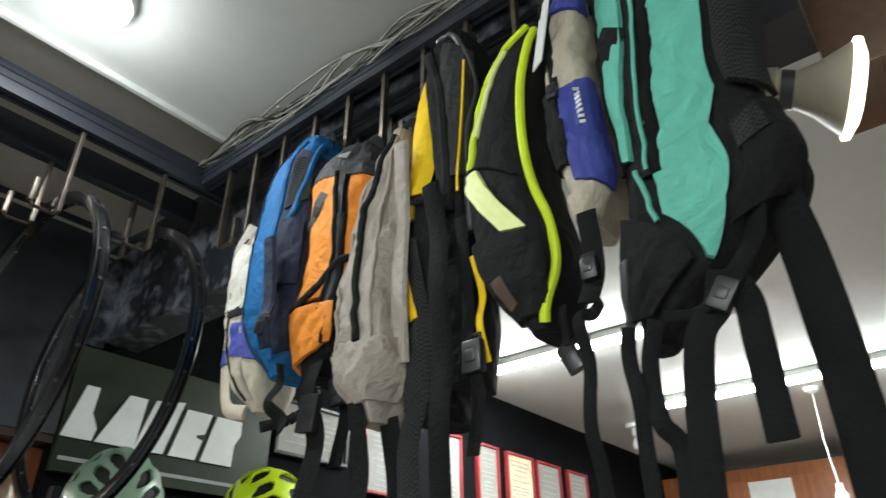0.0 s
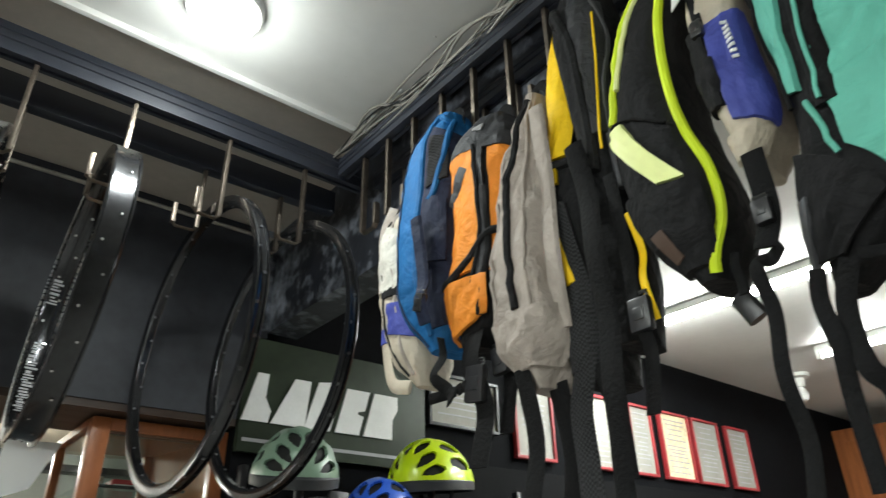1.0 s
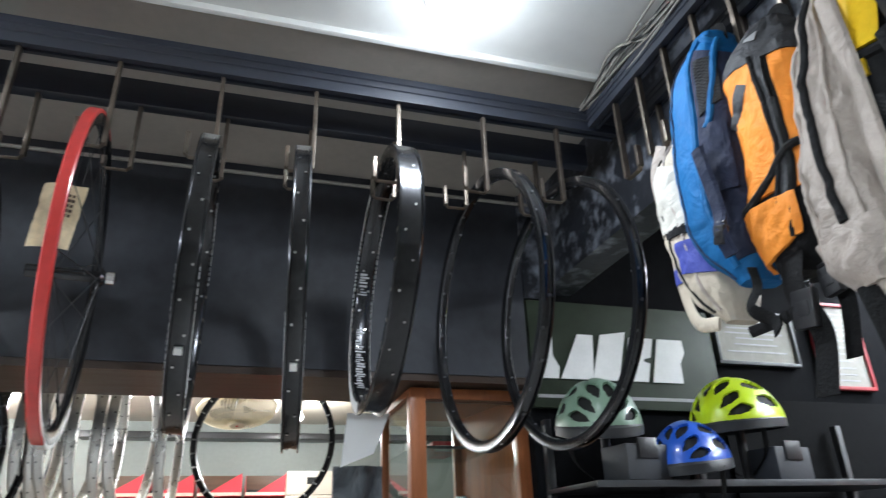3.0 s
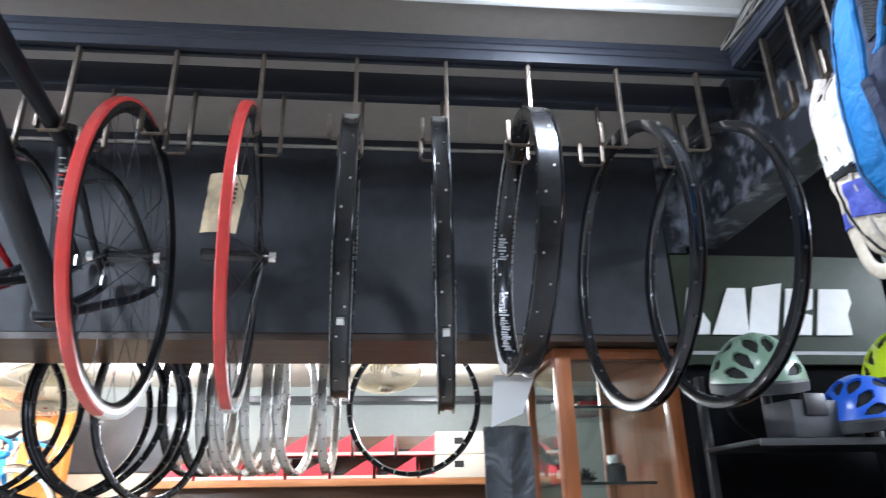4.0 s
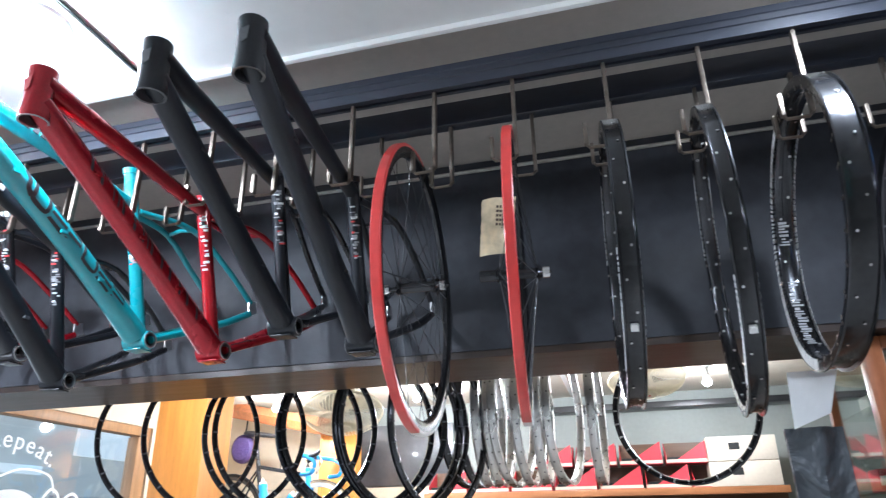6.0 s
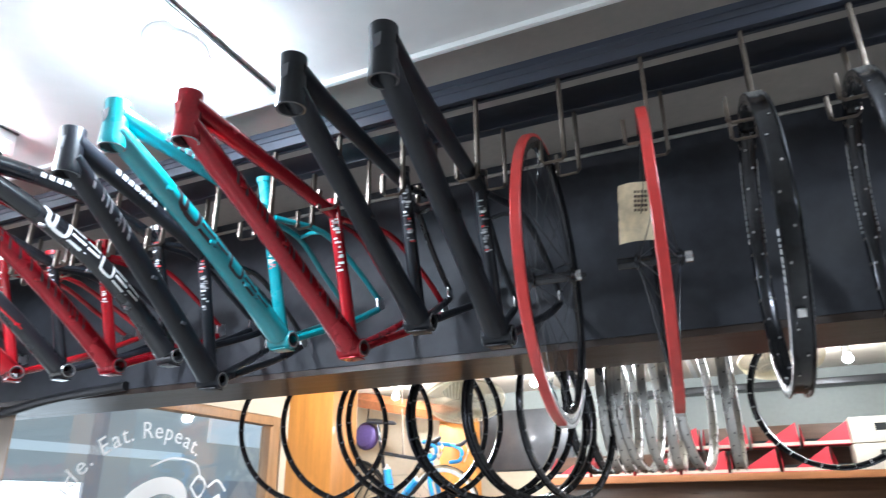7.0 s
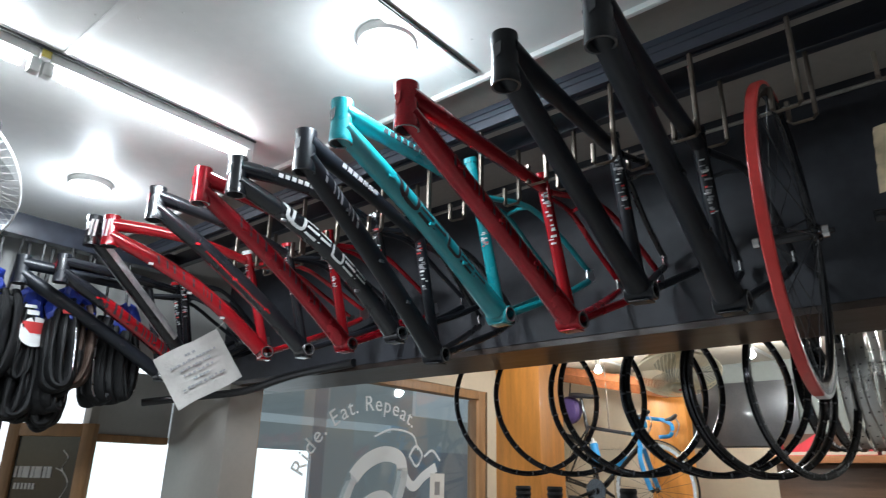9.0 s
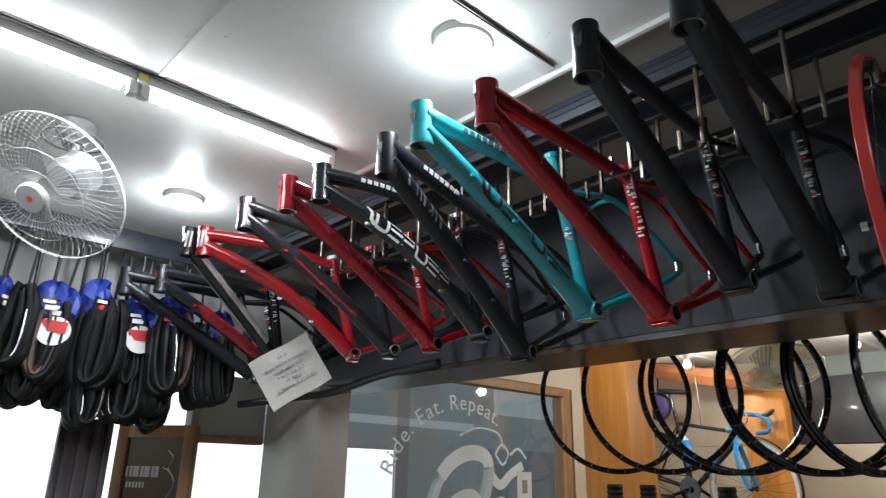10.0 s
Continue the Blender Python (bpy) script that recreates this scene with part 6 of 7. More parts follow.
q = [(-0.04, -0.07, 1.68), (0.048, -0.07, 1.715), (0.112, 0.02, 1.84), (-0.012, 0.02, 1.838)]
rows = []
for k in range(9):
    a, b = Vector(q[0]).lerp(Vector(q[3]), k / 8), Vector(q[1]).lerp(Vector(q[2]), k / 8)
    top = [a.lerp(b, m / 8) + Vector((0, -0.008 * noise.noise(Vector((m * 0.6, k * 0.5, 4))), 0)) for m in range(9)]
    rows.append(top + [p + Vector((0, 0.003, 0)) for p in reversed(top)])
part("plastic_fold", g.rings(rows, True), M_SILVERSHEET, t, "bright white plastic fold")

# ---------------------------------------------------------------- rims behind the beam
for rx, rr, ww in ((-2.44, 0.315, 0.02), (-2.215, 0.315, 0.02), (-1.965, 0.31, 0.022), (-1.905, 0.315, 0.02), (-1.665, 0.31, 0.02), (-1.62, 0.315, 0.02), (-1.36, 0.315, 0.026), (-1.33, 0.31, 0.02), (-1.205, 0.31, 0.022)):
    rim(rx + (0.27 if rx < -1.4 else 0.14), 2.66 + 0.02 * math.sin(rx * 40), 1.506 + rr, rr, ww, 0.02, M_RIMBLK, "thin black alloy rim hung behind the beam", (-58 if rx < -1.4 else -26) + 7 * math.sin(rx * 25), 0, 28, decals=(), group="black rims behind the beam", eye=M_GREYMET)
solid("trim_rail_back", Geo().box(-3.4, 0.5, 2.645, 2.675, 2.088, 2.11), M_BAR, "steel hanging rail behind the beam", "rail")
for rx, mm in ((-1.085, M_RIMBLK), (-1.03, M_RIMBLK), (-0.985, M_RIMSIL), (-0.94, M_RIMSIL), (-0.875, M_RIMSIL), (-0.81, M_RIMSIL), (-0.745, M_RIMSIL), (-0.655, M_RIMSIL), (-0.52, M_RIMSIL), (-0.165, M_RIMBLK)):
    rim(rx, 3.2 + 0.02 * math.sin(rx * 60), 1.915 if rx < -0.2 else 1.905, 0.3, 0.036, 0.02, mm, ("silver" if mm == M_RIMSIL else "black") + " bare alloy rim hung in the back room", (-4 if rx < -0.2 else 66) + 5 * math.sin(rx * 31), 0, 32, decals=(), group="rims in the back room", eye=M_DARKINK if mm == M_RIMSIL else M_RIMSIL)
solid("trim_rail_rims", Geo().box(-1.5, 0.5, 3.185, 3.215, 2.175, 2.193), M_BAR, "steel hanging rail in the back room", "rail")

# ---------------------------------------------------------------- back room shelf with parts bins
t = thing("wall_shelf", "varnished brown wooden shelf on the back wall", "shelf", pose(-0.5, 4.72, 0))
part("board", Geo().box(-1.2, 0.95, -0.16, 0.27, 1.615, 1.655, 0.004), M_SHELFWOOD, t)
part("lower_front", Geo().box(-1.2, 0.95, -0.06, 0.0, 0, 1.615, 0.004), M_MAHOG, t, "dark wooden front below the shelf")


def parts_bin(x, y, z, w, material, label, d=0.2, h=0.135):
    """Open carton with slanted red sides."""
    t = thing("parts_bin", label, "box", pose(x, y, z), "open cartons on the shelf")
    k = 0.004
    part("base", Geo().box(-w / 2, w / 2, -d / 2, d / 2, 0, k), material, t)
    # the carton's inner shade is put into the dark brown of its back
    part("back", Geo().box(-w / 2, w / 2, d / 2 - k, d / 2, k, h), M_MAHOG, t, "back coloured brown for the shade inside")
    part("flap", Geo().add([(q * w / 2, yy, zz) for yy in (-d / 2 + 0.006, -d / 2 + 0.009) for q, zz in ((-0.7, k), (0.96, k), (0.96, h * 0.97))], [(0, 1, 2), (5, 4, 3), (0, 3, 4, 1), (1, 4, 5, 2), (2, 5, 3, 0)]), M_REDBOX, t, "red slanted flap", 0)
    part("front_lip", Geo().box(-w / 2, w / 2, -d / 2, -d / 2 + k, k, h * 0.16), M_WHITEBOX, t, "white front lip")
    for s in (-1, 1):
        x0 = s * (w / 2 - k) if s > 0 else -w / 2
        v = [(x0 + q, yy, zz) for q in (0, k) for yy, zz in ((-d / 2 + k, k), (d / 2 - k, k), (d / 2 - k, h), (-d / 2 + k, h * 0.3))]
        part("side", Geo().add(v, [(0, 1, 2, 3), (7, 6, 5, 4), (0, 4, 5, 1), (1, 5, 6, 2), (2, 6, 7, 3), (3, 7, 4, 0)]), M_REDBOX, t, "red slanted side", 0)
    part("contents", Geo().box(-w / 2 + 0.012, w / 2 - 0.012, -d / 2 + 0.02, d / 2 - 0.012, k, h * 0.28, 0.004), M_RUBBER, t, "dark loose parts")


for k in range(7):
    parts_bin(-1.55 + k * 0.27, 4.68, 1.655, 0.25, M_REDBOX, "open red and white carton of parts on the shelf")
for k in range(4):
    parts_bin(-0.88 + k * 0.27, 4.72, 1.795, 0.25, M_REDBOX, "open red and white carton of parts stacked on another")
for k in range(2):
    t = thing("carton", "pale card carton with a finger hole on the shelf", "box", pose(0.22, 4.66, 1.655 + k * 0.14), "pale cartons on the shelf")
    part("body", Geo().box(-0.18, 0.2, -0.1, 0.1, 0, 0.136, 0.004), M_WHITEBOX, t)
    part("hole", Geo().box(-0.06, 0.0, -0.1015, -0.1005, 0.06, 0.1), M_INNER, t)
# steel ducting and panels on the back wall
solid("trim_duct", Geo().box(-1.2, 1.6, 4.84, 4.98, 2.16, 2.20, 0.004), M_PLASTIC, "black trunking on the back wall", "trunking")
t = thing("wall_panel", "dark grey flat panel on the back wall", "panel", pose(-2.02, 4.985, 1.94))
part("panel", Geo().box(-0.42, 0.42, -0.03, 0.0, -0.21, 0.21, 0.006), M_GREYMET, t)
for lx, ly, lz, power in BULBS:
    t = thing("light_bulb", "lit bare light bulb on the back room ceiling", "light bulb", pose(lx, ly, 2.285), "bulbs in the back room")
    part("socket", Geo().sweep([(0, 0, 0), (0, 0, -0.008), (0, 0, -0.012), (0, 0, lz - 2.265)], [0.03, 0.03, 0.018, 0.016], 20), M_LAMPWHITE, t)
    part("globe", Geo().sweep([(0, 0, lz - 2.265 - d) for d in (0.0, 0.012, 0.03, 0.045, 0.053)], [0.013, 0.017, 0.026, 0.02, 0.006], 20), M_GLOWROUND, t, "lit white globe")


def cage_fan(m, label, r, wire, blade, body, ribs=44, gauge=0.0007):
    t = thing("cage_fan", label, "fan", m)
    g = Geo()
    for s, dep in ((1, 0.07), (-1, 0.06)):
        for k in range(ribs):
            a = 2 * math.pi * k / ribs
            pts = [(q * r * math.cos(a + 0.5 * s * (1 - q)), q * r * math.sin(a + 0.5 * s * (1 - q)), s * dep * math.sqrt(max(0, 1 - q ** 2.6))) for q in (0.2, 0.4, 0.6, 0.8, 0.93, 1.0)]
            g.sweep(pts, gauge, 4, False)
        for q in (0.35, 0.62):
            c = [(q * r * math.cos(a), q * r * math.sin(a), s * dep * math.sqrt(1 - q ** 2.6)) for a in [2 * math.pi * k / 40 for k in range(40)]]
            g.sweep(c, 0.0009, 4, False, (0, 0, 1), True)
    part("cage", g, wire, t, "fine wire cage", 60)
    c = [(r * math.cos(a), r * math.sin(a), 0) for a in [2 * math.pi * k / 48 for k in range(48)]]
    part("cage_rim", Geo().sweep(c, [(0.002, 0.005)] * 48, 8, False, (0, 0, 1), True), wire, t)
    for k in range(3):
        g = Geo()
        a0 = 2 * math.pi * k / 3
        n = 8
        v = []
        for i in range(n + 1):
            q = 0.16 + 0.7 * i / n
            for j in range(7):
                b = a0 + (-0.42 + 0.84 * j / 6) * (0.6 + 0.4 * math.sin(math.pi * i / n))
                v.append((q * r * math.cos(b), q * r * math.sin(b), -0.022 + 0.044 * j / 6))
        f = [(i * 7 + j, i * 7 + j + 1, i * 7 + j + 8, i * 7 + j + 7) for i in range(n) for j in range(6)]
        nv = len(v)
        v += [(x, y, z - 0.002) for x, y, z in v]
        f += [tuple(reversed([q + nv for q in ff])) for ff in f]
        g.add(v, f)
        part("blade", g, blade, t)
    cap = part("hub_cap", Geo().sweep([(0, 0, 0.062), (0, 0, 0.066), (0, 0, 0.082), (0, 0, 0.087)], [r * 0.15, r * 0.2, r * 0.2, r * 0.18], 32), body, t)
    part("emblem", Geo().sweep([(0, 0, 0.0872), (0, 0, 0.0882)], r * 0.045, 5), M_REDINK, cap, "small red emblem")
    part("motor", Geo().sweep([(0, 0, -0.05), (0, 0, -0.07), (0, 0, -0.14), (0, 0, -0.16)], [r * 0.22, r * 0.3, r * 0.3, r * 0.18], 28), body, t)
    return t


FANS = (((-1.69, 3.2, 1.97), (0.15, -0.3, -0.94), "yellowed wire-caged fan hung in the back room"), ((-0.28, 3.7, 2.13), (0.05, -0.2, -0.97), "yellowed wire-caged fan under the back room ceiling"))
FANC, FANA = Vector((-2.582, 0.508, 2.235)), Vector((0.42, -0.58, -0.70)).normalized()
fan = cage_fan(look(FANC, FANC - FANA), "white wire-caged orbit fan hung from the ceiling", 0.22, M_FANWIRE, M_FANBLADE, M_FANGREY, 64, 0.0005)
back = FANC - FANA * 0.12
for nm, pts, rad in (("stem", [back, (-2.67, 0.56, 2.42)], 0.014), ("mount", [(-2.68, 0.555, 2.495), (-2.68, 0.555, 2.46), (-2.675, 0.558, 2.42)], [0.06, 0.055, 0.03]), ("mount_ring", arc((-2.68, 0.555, 2.44), 0.085, 0, 360, 30, "xy"), 0.004)):
    part(nm, Geo().sweep(pts, rad, 12), M_FANGREY, fan).matrix_parent_inverse = fan.matrix_world.inverted()
for fc, axis, lab in FANS:
    fc, axis = Vector(fc), Vector(axis).normalized()
    f2 = cage_fan(look(fc, fc - axis), lab, 0.19, M_CREAMFAN, M_FANBLADE, M_CREAMFAN, 64, 0.0016)
    top = fc - axis * 0.12
    part("stem", Geo().sweep([top, (top.x, top.y, 2.284)], [0.02, 0.035], 12), M_CREAMFAN, f2).matrix_parent_inverse = f2.matrix_world.inverted()

# orange post and wooden beam
solid("post_orange", Geo().box(-2.79, -2.50, 3.3, 3.55, 0, 2.284, 0.006), M_POST, "orange varnished wooden post", "post")
solid("trim_wood_beam", Geo().sweep([(-3.35, 4.5, 2.30), (-2.25, 4.5, 2.07)], [(0.05, 0.055)] * 2, 4), M_CABWOOD, "brown wooden beam in the back room", "beam")
solid("wall_back_panel", Geo().box(-3.45, -0.9, 4.93, 4.99, 0.0, 1.72), M_CREAMWALL, "cream lower wall of the back room", "wall")

solid("wall_back_upper", Geo().box(-3.45, -2.46, 4.93, 4.99, 1.724, 2.28), M_CREAMWALL, "cream upper wall of the back room", "wall")
solid("post_orange_far", Geo().box(-2.47, -2.2, 4.62, 4.72, 0, 2.08, 0.006), M_POST, "orange varnished wooden panel behind the bicycle", "post")
# ---------------------------------------------------------------- blue road bike in the back room
t = thing("road_bicycle", "black road bicycle with sky blue fork and bars hung up", "bicycle", pose(-2.70, 4.47, 1.565, 0, 5, -10) @ Matrix.Scale(0.88, 4))
part("top_tube", Geo().sweep([(-0.22, 0, 0.31), (0.27, 0, 0.27)], 0.014, 12), M_BLKGLOSS, t)
part("down_tube", Geo().sweep([(0.28, 0, 0.2), (-0.08, 0, -0.16)], [0.019, 0.022], 14), M_BLKGLOSS, t)
part("seat_tube", Geo().sweep([(-0.08, 0, -0.16), (-0.23, 0, 0.36)], 0.016, 12), M_BLKGLOSS, t)
part("head_tube", Geo().sweep([(0.29, 0, 0.17), (0.255, 0, 0.32)], [0.024, 0.02], 14), M_BLUEBIKE, t, "sky blue head tube")
for sg in (-1, 1):
    part("fork_blade", Geo().sweep(curve_pts([(0.29, sg * 0.02, 0.18), (0.31, sg * 0.045, 0.1), (0.36, sg * 0.05, -0.02), (0.4, sg * 0.05, -0.1)], 5), [(0.012, 0.019)] * 16, 10, True, (1, 0, 0)), M_BLUEBIKE, t, "sky blue fork blade")
    part("drop_bar", Geo().sweep(curve_pts([(0.3, sg * 0.02, 0.4), (0.31, sg * 0.165, 0.4), (0.36, sg * 0.175, 0.395), (0.43, sg * 0.175, 0.36), (0.42, sg * 0.175, 0.29), (0.33, sg * 0.175, 0.27)], 6), 0.015, 12), M_BLUEBIKE, t, "blue taped drop bar")
    hd = part("brake_hood", Geo().sweep(curve_pts([(0.38, sg * 0.175, 0.395), (0.43, sg * 0.175, 0.41), (0.47, sg * 0.175, 0.44)], 4), [0.014, 0.016, 0.016, 0.016, 0.016, 0.017, 0.017, 0.014, 0.01], 10), M_PLASTIC, t, "black rubber hood")
    part("lever", Geo().sweep(curve_pts([(0.46, sg * 0.175, 0.42), (0.49, sg * 0.175, 0.36), (0.46, sg * 0.175, 0.28)], 4), 0.005, 8), M_ALLOY, hd, "alloy brake lever")
    part("chain_stay", Geo().sweep([(-0.08, sg * 0.02, -0.16), (-0.44, sg * 0.06, -0.1)], 0.009, 8), M_BLKGLOSS, t)
    part("seat_stay", Geo().sweep([(-0.21, sg * 0.01, 0.29), (-0.44, sg * 0.06, -0.1)], 0.0075, 8), M_BLKGLOSS, t)
    part("crank_arm", Geo().sweep([(-0.08, sg * 0.07, -0.16), (-0.08 + sg * 0.14, sg * 0.08, -0.22)], [0.014, 0.01], 10), M_RIMBLK, t)
    part("pedal", Geo().box(-0.12 + sg * 0.14, -0.04 + sg * 0.14, sg * 0.12 - 0.035, sg * 0.12 + 0.035, -0.235, -0.21, 0.005), M_PLASTIC, t)
part("stem", Geo().sweep([(0.25, 0, 0.33), (0.245, 0, 0.37), (0.31, 0, 0.4)], 0.016, 12), M_PLASTIC, t, "black stem")
part("saddle", Geo().rings([[(x, w * math.cos(a), z + hgt * math.sin(a)) for a in [2 * math.pi * k / 14 for k in range(14)]] for x, w, z, hgt in ((-0.38, 0.03, 0.55, 0.012), (-0.36, 0.065, 0.555, 0.022), (-0.3, 0.06, 0.555, 0.022), (-0.22, 0.028, 0.55, 0.02), (-0.12, 0.018, 0.545, 0.016), (-0.1, 0.01, 0.54, 0.008))]), M_PLASTIC, t, "black saddle")
part("seat_post", Geo().sweep([(-0.225, 0, 0.34), (-0.285, 0, 0.54)], 0.0135, 12), M_RIMBLK, t)
for bx, bz, tilt in ((0.09, 0.05, 42), (-0.12, 0.09, -16)):
    m = pose(bx, 0, bz, 0, tilt, 0)
    bt = part("bottle", Geo().sweep([(0, 0, -0.09), (0, 0, -0.085), (0, 0, 0.03), (0, 0, 0.05), (0, 0, 0.09), (0, 0, 0.1)], [0.03, 0.035, 0.035, 0.03, 0.034, 0.028], 18), M_BLUEBIKE, t, "sky blue water bottle", m=m)
    part("cap", Geo().sweep([(0, 0, 0.1), (0, 0, 0.115), (0, 0, 0.118), (0, 0, 0.14)], [0.028, 0.026, 0.012, 0.011], 16), M_RIMWHT, bt, "white bottle cap")
    part("cage", Geo().sweep(arc((0, 0, -0.02), 0.037, 0, 360, 24, "xy"), 0.003, 6), M_PLASTIC, bt, "black bottle cage")
for wx, wall in ((0.4, M_TANTYRE), (-0.44, M_RUBBER)):
    w = part("wheel", hub_geo(Geo(), 0.04), M_RIMBLK, t, m=pose(wx, 0, -0.1, 0, 0, 90))
    part("tyre", Geo().hoop([(0.335 + 0.013 * math.cos(a), 0.013 * math.sin(a)) for a in [2 * math.pi * k / 12 for k in range(12)]], 72), M_RUBBER, w)
    for sg in (-1, 1):
        part("sidewall", Geo().hoop([(0.326, sg * 0.0115), (0.34, sg * 0.0136), (0.34, sg * 0.0125), (0.326, sg * 0.0105)], 72), wall, w, "tan tyre sidewall" if wall == M_TANTYRE else "")
    part("rim", Geo().hoop([(0.325, -0.01), (0.325, 0.01), (0.3, 0.007), (0.296, 0), (0.3, -0.007)], 72), M_RIMBLK if wall == M_RUBBER else M_ALLOY, w)
    g = Geo()
    for k in range(24):
        a = 2 * math.pi * k / 24
        g.sweep([(0.03 if k % 2 else -0.03, 0.02 * math.cos(a), 0.02 * math.sin(a)), (0, 0.3 * math.cos(a), 0.3 * math.sin(a))], 0.0012, 4, False)
    part("spokes", g, M_PLASTIC, w)["kind"] = "stuff"
part("hanger", Geo().sweep([(0.0, 0, 0.3), (-0.06, 0, 0.806)], 0.005, 8), M_STEEL, t, "steel hanger from the ceiling")
part("crankset", Geo().sweep([(-0.08, -0.07, -0.16), (-0.08, 0.07, -0.16)], 0.022, 16), M_RIMBLK, t)
cr = part("chain_ring", Geo().sweep([(-0.08, -0.05, -0.16), (-0.08, -0.045, -0.16)], 0.09, 36), M_RIMBLK, t)
part("chain", Geo().sweep([(-0.08, -0.048, -0.068), (-0.44, -0.046, -0.06)], 0.004, 6), M_STEEL, cr)
part("chain", Geo().sweep([(-0.08, -0.048, -0.252), (-0.44, -0.046, -0.14)], 0.004, 6), M_STEEL, cr)
# black display poles whose tops stand in the opening
for hx, hy in ((-2.416, 3.0), (-2.26, 3.03), (-1.87, 2.98)):
    t = thing("display_pole", "black tubular display pole with a ribbed top on the floor", "pole", pose(hx, hy, 0), "display poles in the back room")
    part("tube", Geo().sweep([(0, 0, 0.02), (0, 0, 1.32)], 0.016, 14), M_PLASTIC, t)
    part("foot", Geo().sweep([(0, 0, 0), (0, 0, 0.012), (0, 0, 0.02)], [0.14, 0.14, 0.03], 28), M_PLASTIC, t)
    part("cap", Geo().sweep([(0, 0, 1.32 + 0.012 * k) for k in range(13)], [0.038 if k % 2 else 0.034 for k in range(13)], 20), M_RUBBER, t, "ribbed black top")
# purple pouch hung beside the orange post
t = thing("small_pouch", "round purple pouch hung on the back room wall", "bag", pose(-3.02, 4.55, 1.98))
part("body", Geo().rings([[(0.09 * q * math.cos(a), yy, 0.1 * q * math.sin(a)) for a in [2 * math.pi * k / 28 for k in range(28)]] for q, yy in ((0.3, -0.045), (0.75, -0.04), (0.97, -0.02), (1.0, 0.0), (0.95, 0.025))]), M_PURPLE, t)
part("strap", Geo().sweep(curve_pts([(0, 0, 0.09), (0.01, 0, 0.2), (0, 0, 0.305)], 4), 0.005, 6), M_STRAP, t)

# ---------------------------------------------------------------- shop window on the street side
t = thing("shop_window", "wood-framed shop window with white printed slogan and drawing", "window", pose(-3.5, 0, 0), kind="structure")
part("frame_post", Geo().box(-0.05, 0.04, 4.03, 4.11, 0.3, 2.09, 0.005), M_FRAMEWOOD, t)
part("frame_post", Geo().box(-0.03, 0.02, 2.191, 2.22, 0.3, 2.01, 0.004), M_FRAMEWOOD, t)
part("frame_head", Geo().box(-0.05, 0.04, 2.22, 4.03, 2.03, 2.088, 0.005), M_FRAMEWOOD, t)
part("frame_bead", Geo().box(-0.03, 0.05, 3.99, 4.02, 0.3, 2.02, 0.003), M_FRAMEWOOD, t)
p = part("pane", Geo().box(-0.012, -0.006, 2.22, 3.99, 0.3, 2.03), M_SHOPGLASS, t)
p.visible_shadow = False


def word(text, size, material, parent, m, name="lettering"):
    cu = bpy.data.curves.new(name, 'FONT')
    cu.body, cu.size, cu.extrude, cu.align_x = text, size, 0.0012, 'CENTER'
    tmp = bpy.data.objects.new(name, cu)
    scene.collection.objects.link(tmp)
    me = bpy.data.meshes.new_from_object(tmp.evaluated_get(bpy.context.evaluated_depsgraph_get()))
    bpy.data.objects.remove(tmp)
    me.materials.clear()
    me.materials.append(material)
    ob = new(name, me)
    ob.parent = parent
    ob.matrix_local = m
    return ob


# the slogan runs along an arc, letter by letter
text = "Ride. Eat. Repeat."
adv = {"R": 0.68, "i": 0.3, "d": 0.62, "e": 0.58, ".": 0.3, " ": 0.34, "E": 0.62, "a": 0.57, "t": 0.38, "p": 0.62}
size = 0.13
rad, cy, cz = 0.585, 3.08, 1.285
pos = radians(-71) * rad
for ch in text:
    w = adv[ch] * size * 0.92
    a = (pos + w / 2) / rad
    pos += w
    if ch == " ":
        continue
    yy, zz = cy + rad * math.sin(a), cz + rad * math.cos(a)
    face = Matrix(((0, 0, 1, 0), (1, 0, 0, 0), (0, 1, 0, 0), (0, 0, 0, 1)))
    word(ch, size, M_VINYL, t, Matrix.Translation((0.001, yy, zz)) @ Matrix.Rotation(-a, 4, 'X') @ face)
# white line drawing below the slogan: plain curved shapes
for pts, rr in (([(2.83, 1.2), (2.84, 1.38), (2.95, 1.54), (3.12, 1.62), (3.27, 1.6), (3.3, 1.5), (3.26, 1.36)], 0.045), ([(2.9, 1.2), (3.0, 1.34), (3.15, 1.38), (3.25, 1.3)], 0.035), ([(3.3, 1.52), (3.4, 1.44), (3.5, 1.5), (3.62, 1.56)], 0.03),
                ([(3.05, 1.72), (3.2, 1.77), (3.38, 1.75), (3.44, 1.66)], 0.006), ([(3.36, 1.62), (3.42, 1.68), (3.48, 1.63), (3.43, 1.56), (3.36, 1.62)], 0.008), ([(3.5, 1.62), (3.58, 1.66), (3.66, 1.6)], 0.008), ([(3.3, 1.3), (3.42, 1.36), (3.5, 1.28), (3.42, 1.2), (3.3, 1.3)], 0.012)):
    c = curve_pts([(0.0, a, b) for a, b in pts], 8)
    part("drawing", Geo().sweep(c, [(0.001, rr)] * len(c), 8, True, (0, 0.3, 1)), M_VINYL, t, "white drawn shape")
t2 = thing("price_tag", "white paper tag hung on the shop window", "tag", pose(-3.47, 3.6, 1.42))
part("sheet", Geo().box(-0.001, 0.001, -0.07, 0.07, -0.15, 0.1), M_PAPER, t2)
part("mark", Geo().box(0.0012, 0.0022, -0.025, 0.025, -0.03, 0.05), M_GREYINK, t2)

